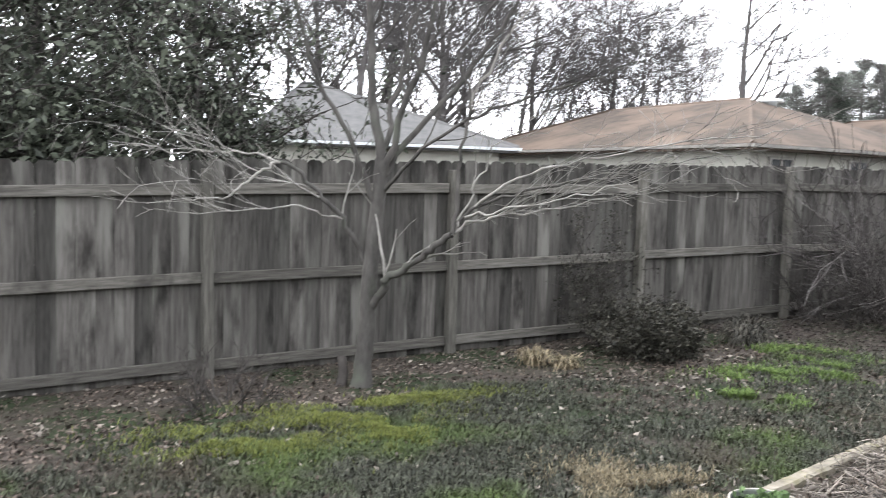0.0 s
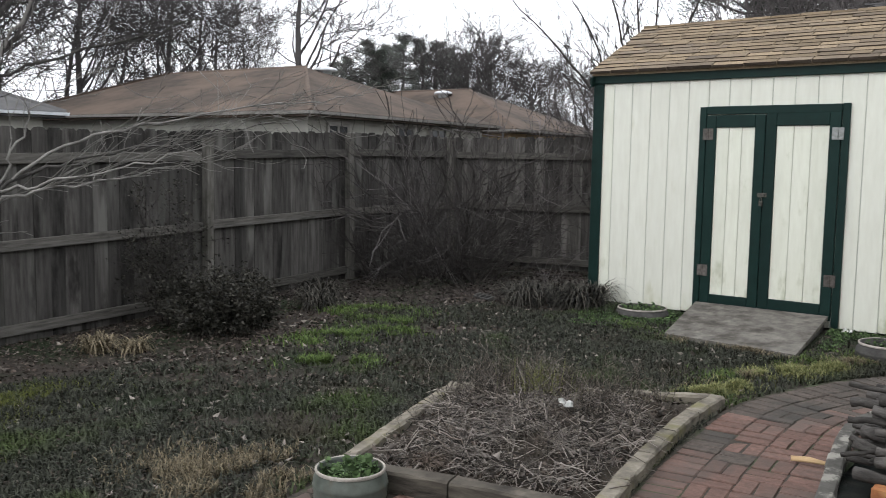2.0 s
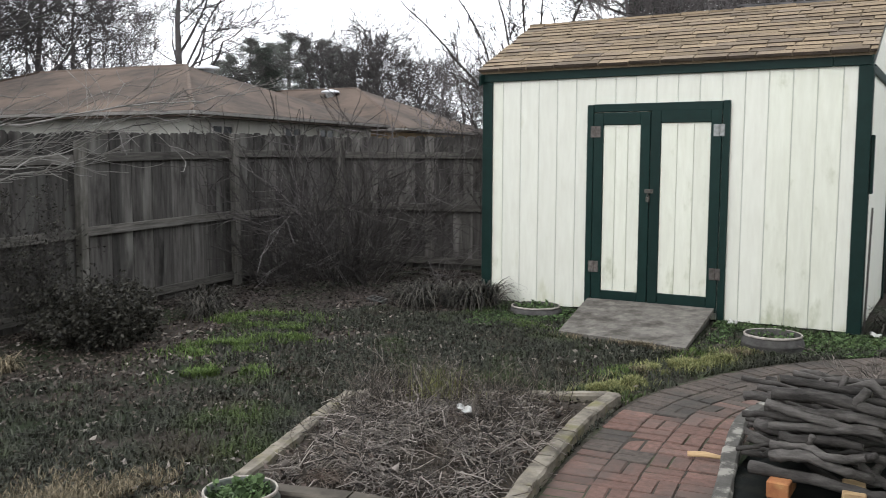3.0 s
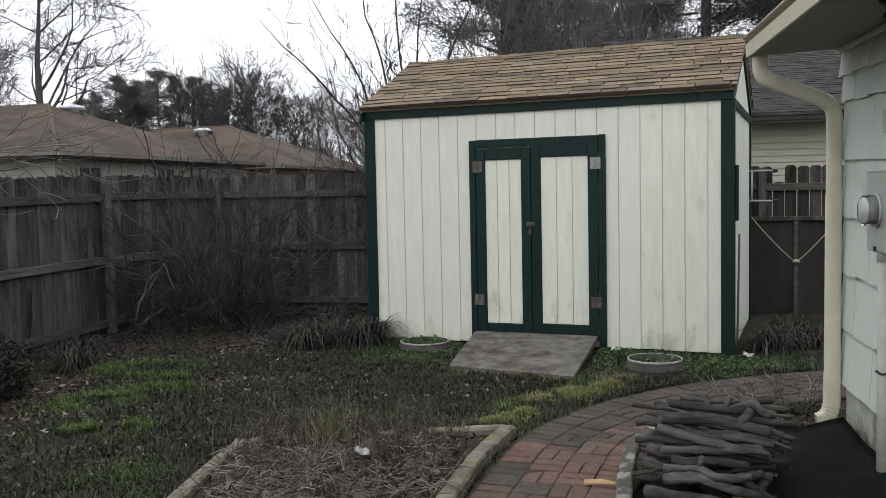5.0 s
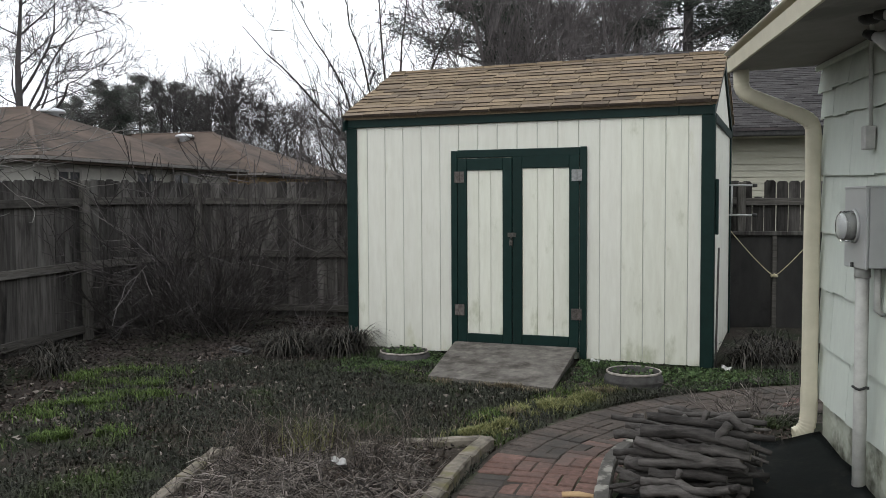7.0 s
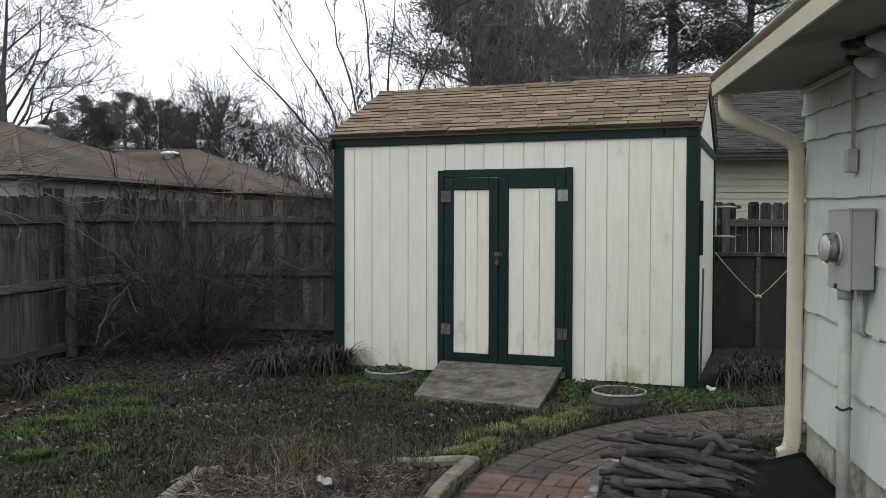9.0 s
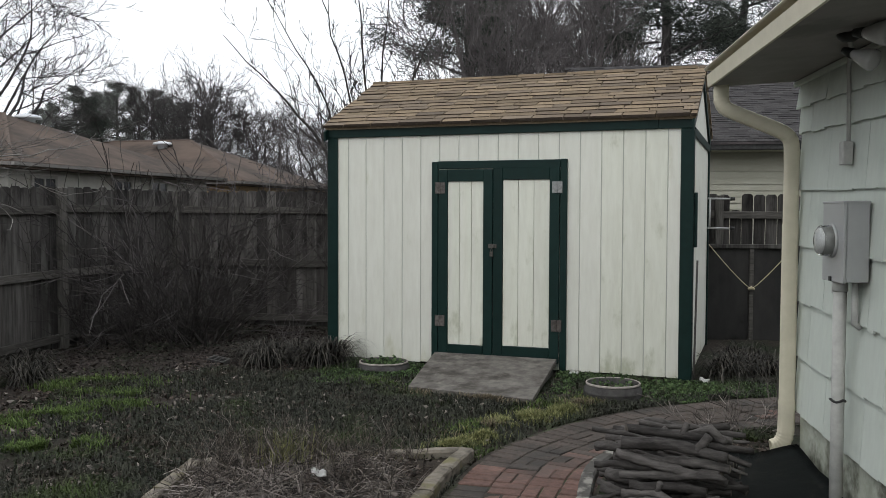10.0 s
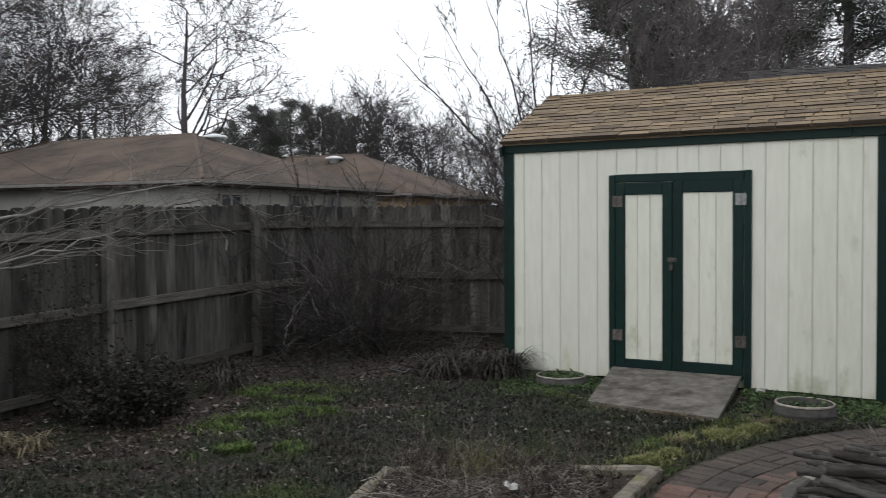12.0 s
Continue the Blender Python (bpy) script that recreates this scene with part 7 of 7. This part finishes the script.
# ---------------------------------------------------------------- pots and small things
def lathe(profile, sides=40):
    verts, faces = [], []
    for r, z in profile:
        for k in range(sides):
            a = 2 * math.pi * k / sides
            verts.append((r * math.cos(a), r * math.sin(a), z))
    for i in range(len(profile) - 1):
        for k in range(sides):
            j = (k + 1) % sides
            faces.append((i * sides + k, i * sides + j, (i + 1) * sides + j, (i + 1) * sides + k))
    return verts, faces


def planter(name, label, at, r, h, material, seed, plants, sunk=0.0, category="planter", leaf=0.035, rim=None):
    root = thing(name, label, category, Matrix.Translation((at[0], at[1], ground_z(*at) - sunk)))
    prof = [(r * 0.80, 0.0), (r * 0.93, h * 0.2), (r * 0.97, h * 0.30), (r * 0.985, h * 0.33), (r * 0.975, h * 0.37), (r * 1.0, h * 0.6), (r * 1.012, h * 0.63), (r * 0.995, h * 0.67), (r * 0.98, h * 0.78), (r * 0.92, h * 0.88), (r * 0.91, h * 0.97), (r * 0.90, h), (r * 0.88, h * 1.0), (r * 0.865, h * 0.94), (r * 0.84, h * 0.5), (0.001, h * 0.48)]
    v, f = lathe(prof)
    bowl = raw("bowl", v, f, M[material], root, "", True)
    if rim:
        vr, fr = lathe([(r * 0.93, h * 0.93), (r * 0.94, h * 0.97), (r * 0.93, h * 1.01), (r * 0.905, h * 1.02), (r * 0.88, h * 1.0), (r * 0.87, h * 0.9)])
        raw("rim", vr, fr, M[rim], bowl, "worn rolled rim", True)
    vv, ff = lathe([(r * 0.83, h * 0.70), (r * 0.4, h * 0.76), (0.001, h * 0.78)], 24)
    raw("soil", vv, ff, M["soil"], root, "dark soil", True)
    nr = np.random.default_rng(seed)
    n = plants
    a, b = nr.uniform(0, 2 * np.pi, n), np.sqrt(nr.random(n)) * r * 0.78
    c = np.stack([b * np.cos(a), b * np.sin(a), h * 0.78 + np.abs(nr.normal(0, leaf * 0.8, n))], 1)
    v, f = kites(nr, c, leaf, 0.7, 0.4, 0.006, 0.4)
    tagged(fast("foliage", v, f, M["clover"], root, "low green leaves"), kind="stuff")
    return root


planter("planter", "round cast-stone bowl planter sunk beside the shed", (0.76, -0.33), 0.26, 0.17, "pot_stone", 71, 300, 0.09, rim="pot_rim")
planter("planter", "round grey cast-stone bowl planter with a thick rim", (3.10, -0.84), 0.245, 0.20, "pot_stone", 72, 110, 0.07, rim="pot_rim")
planter("flower_pot", "glazed grey-green pot full of small green plants", (1.64, -5.47), 0.18, 0.20, "pot_glaze", 73, 320, 0.035, "pot", 0.04, "pot_rim")


def cinder_block(at, turn):
    bm = bmesh.new()
    for x0, x1 in ((-0.15, -0.12), (-0.055, -0.03), (0.03, 0.055), (0.12, 0.15)):
        slab(x0, -0.05, 0, x1, 0.05, 0.06, 0.003, bm)
    for y0, y1 in ((-0.065, -0.048), (0.048, 0.065)):
        slab(-0.15, y0, 0, 0.15, y1, 0.06, 0.003, bm)
    ob = part("concrete_block", bm, M["pot_stone"])
    ob.matrix_basis = pose(at[0], at[1], ground_z(*at) + 0.0, 14, 4, turn) @ Matrix.Diagonal((0.8, 0.8, 0.8, 1))
    return tagged(ob, "grey hollow concrete block lying in the leaves", "block")


cinder_block((-0.98, -0.58), -14)


def scrap(at, size, turn, lift, seed, label):
    rng = random.Random(seed)
    bm = bmesh.new()
    n = 5
    g = [[bm.verts.new((size * (i / n - 0.5), size * 0.6 * (j / n - 0.5), 0.02 * rng.random() + 0.012 * math.sin(i * 1.7))) for j in range(n + 1)] for i in range(n + 1)]
    for i in range(n):
        for j in range(n):
            bm.faces.new((g[i][j], g[i + 1][j], g[i + 1][j + 1], g[i][j + 1]))
    bmesh.ops.solidify(bm, geom=bm.faces[:], thickness=0.002)
    ob = part("plastic_scrap", bm, M["paper"], None, "", True)
    ob.matrix_basis = pose(at[0], at[1], ground_z(*at) + lift, 35, 10, turn)
    return tagged(ob, label, "litter")


scrap((2.00, -4.05), 0.085, 40, 0.20, 1, "crumpled white plastic scrap on the dead plants")
scrap((3.80, -0.10), 0.09, 10, 0.04, 2, "small white plastic scrap beside the shed corner")
scrap((2.62, -0.10), 0.09, 0, 0.03, 3, "small white plastic scrap beside the shed door")


def kindling():
    v, f = tube([(0, 0, 0), (0.09, 0.01, 0.004), (0.19, 0.0, 0.0)], [0.016, 0.018, 0.010], 6, True, 0.5)
    ob = raw("wood_splinter", v, f, M["lumber"], None, "", True)
    ob.matrix_basis = pose(3.18, -3.72, ground_z(3.2, -3.7) + 0.045, 0, 0, 8)
    tagged(ob, "pale split piece of wood on the bricks", "wood")


kindling()


def leaning_panel():
    """Dark boards, a stud and a slack rope before the back fence, with two metal arms above."""
    root = thing("lean_to_panel", "dark brown panel with a centre stud standing before the back fence", "panel", pose(3.2, 2.86, 0, 0, 0, 10.2))
    box_part("board_panel", M["panel"], root, 0.0, 0.0, -0.02, 0.96, 0.02, 1.11, 0.003)
    box_part("board_panel", M["panel"], root, 0.964, 0.0, -0.02, 2.0, 0.02, 1.11, 0.003)
    box_part("stud", M["rail"], root, 0.935, -0.04, -0.02, 0.985, -0.002, 1.11, 0.003)
    box_part("cap_rail", M["fence"], root, -0.02, -0.045, 1.112, 2.0, 0.03, 1.16, 0.003)
    rp = []
    for t in np.linspace(-1, 1, 17):
        rp.append((0.955 + 0.52 * float(t), -0.06, 0.62 + 0.56 * abs(float(t)) ** 1.15))
    v, f = tube(rp, [0.0055] * len(rp), 6)
    rope = raw("rope", v, f, M["rope"], None, "", True)
    rope.matrix_basis = pose(3.2, 2.86, 0, 0, 0, 10.2)
    tagged(rope, "pale slack rope knotted at its middle", "rope")
    v, f = tube([(0.915, -0.065, 0.62), (0.955, -0.07, 0.635), (0.995, -0.065, 0.62)], [0.012, 0.024, 0.012], 8)
    raw("knot", v, f, M["rope"], rope, "", True)
    arms = thing("metal_bracket", "pale metal bracket with two arms by the shed wall", "bracket", pose(3.74, 2.0, 0, 0, 0, 8))
    for z in (1.70, 1.37):
        v, f = tube([(-0.06, 0, z), (0.20, 0.02, z - 0.005)], [0.010, 0.010], 8)
        raw("arm", v, f, M["steel"], arms, "", True)
        v, f = tube([(0.19, 0.02, z - 0.005), (0.24, 0.02, z - 0.005)], [0.022, 0.018], 8)
        raw("arm_tip", v, f, M["dark_metal"], arms, "dark end cap", True)
    v, f = tube([(-0.03, 0, 1.70), (-0.03, 0, 1.37)], [0.010, 0.010], 8)
    raw("upright", v, f, M["steel"], arms, "", True)
    v, f = tube([(3.70, -0.02, -0.03), (3.715, 0.06, 1.1)], [0.010, 0.009], 8)
    tagged(raw("thin_pole", v, f, M["fence"], None, "", True), "thin dark pole leaning on the shed wall", "pole")


leaning_panel()


build_path()
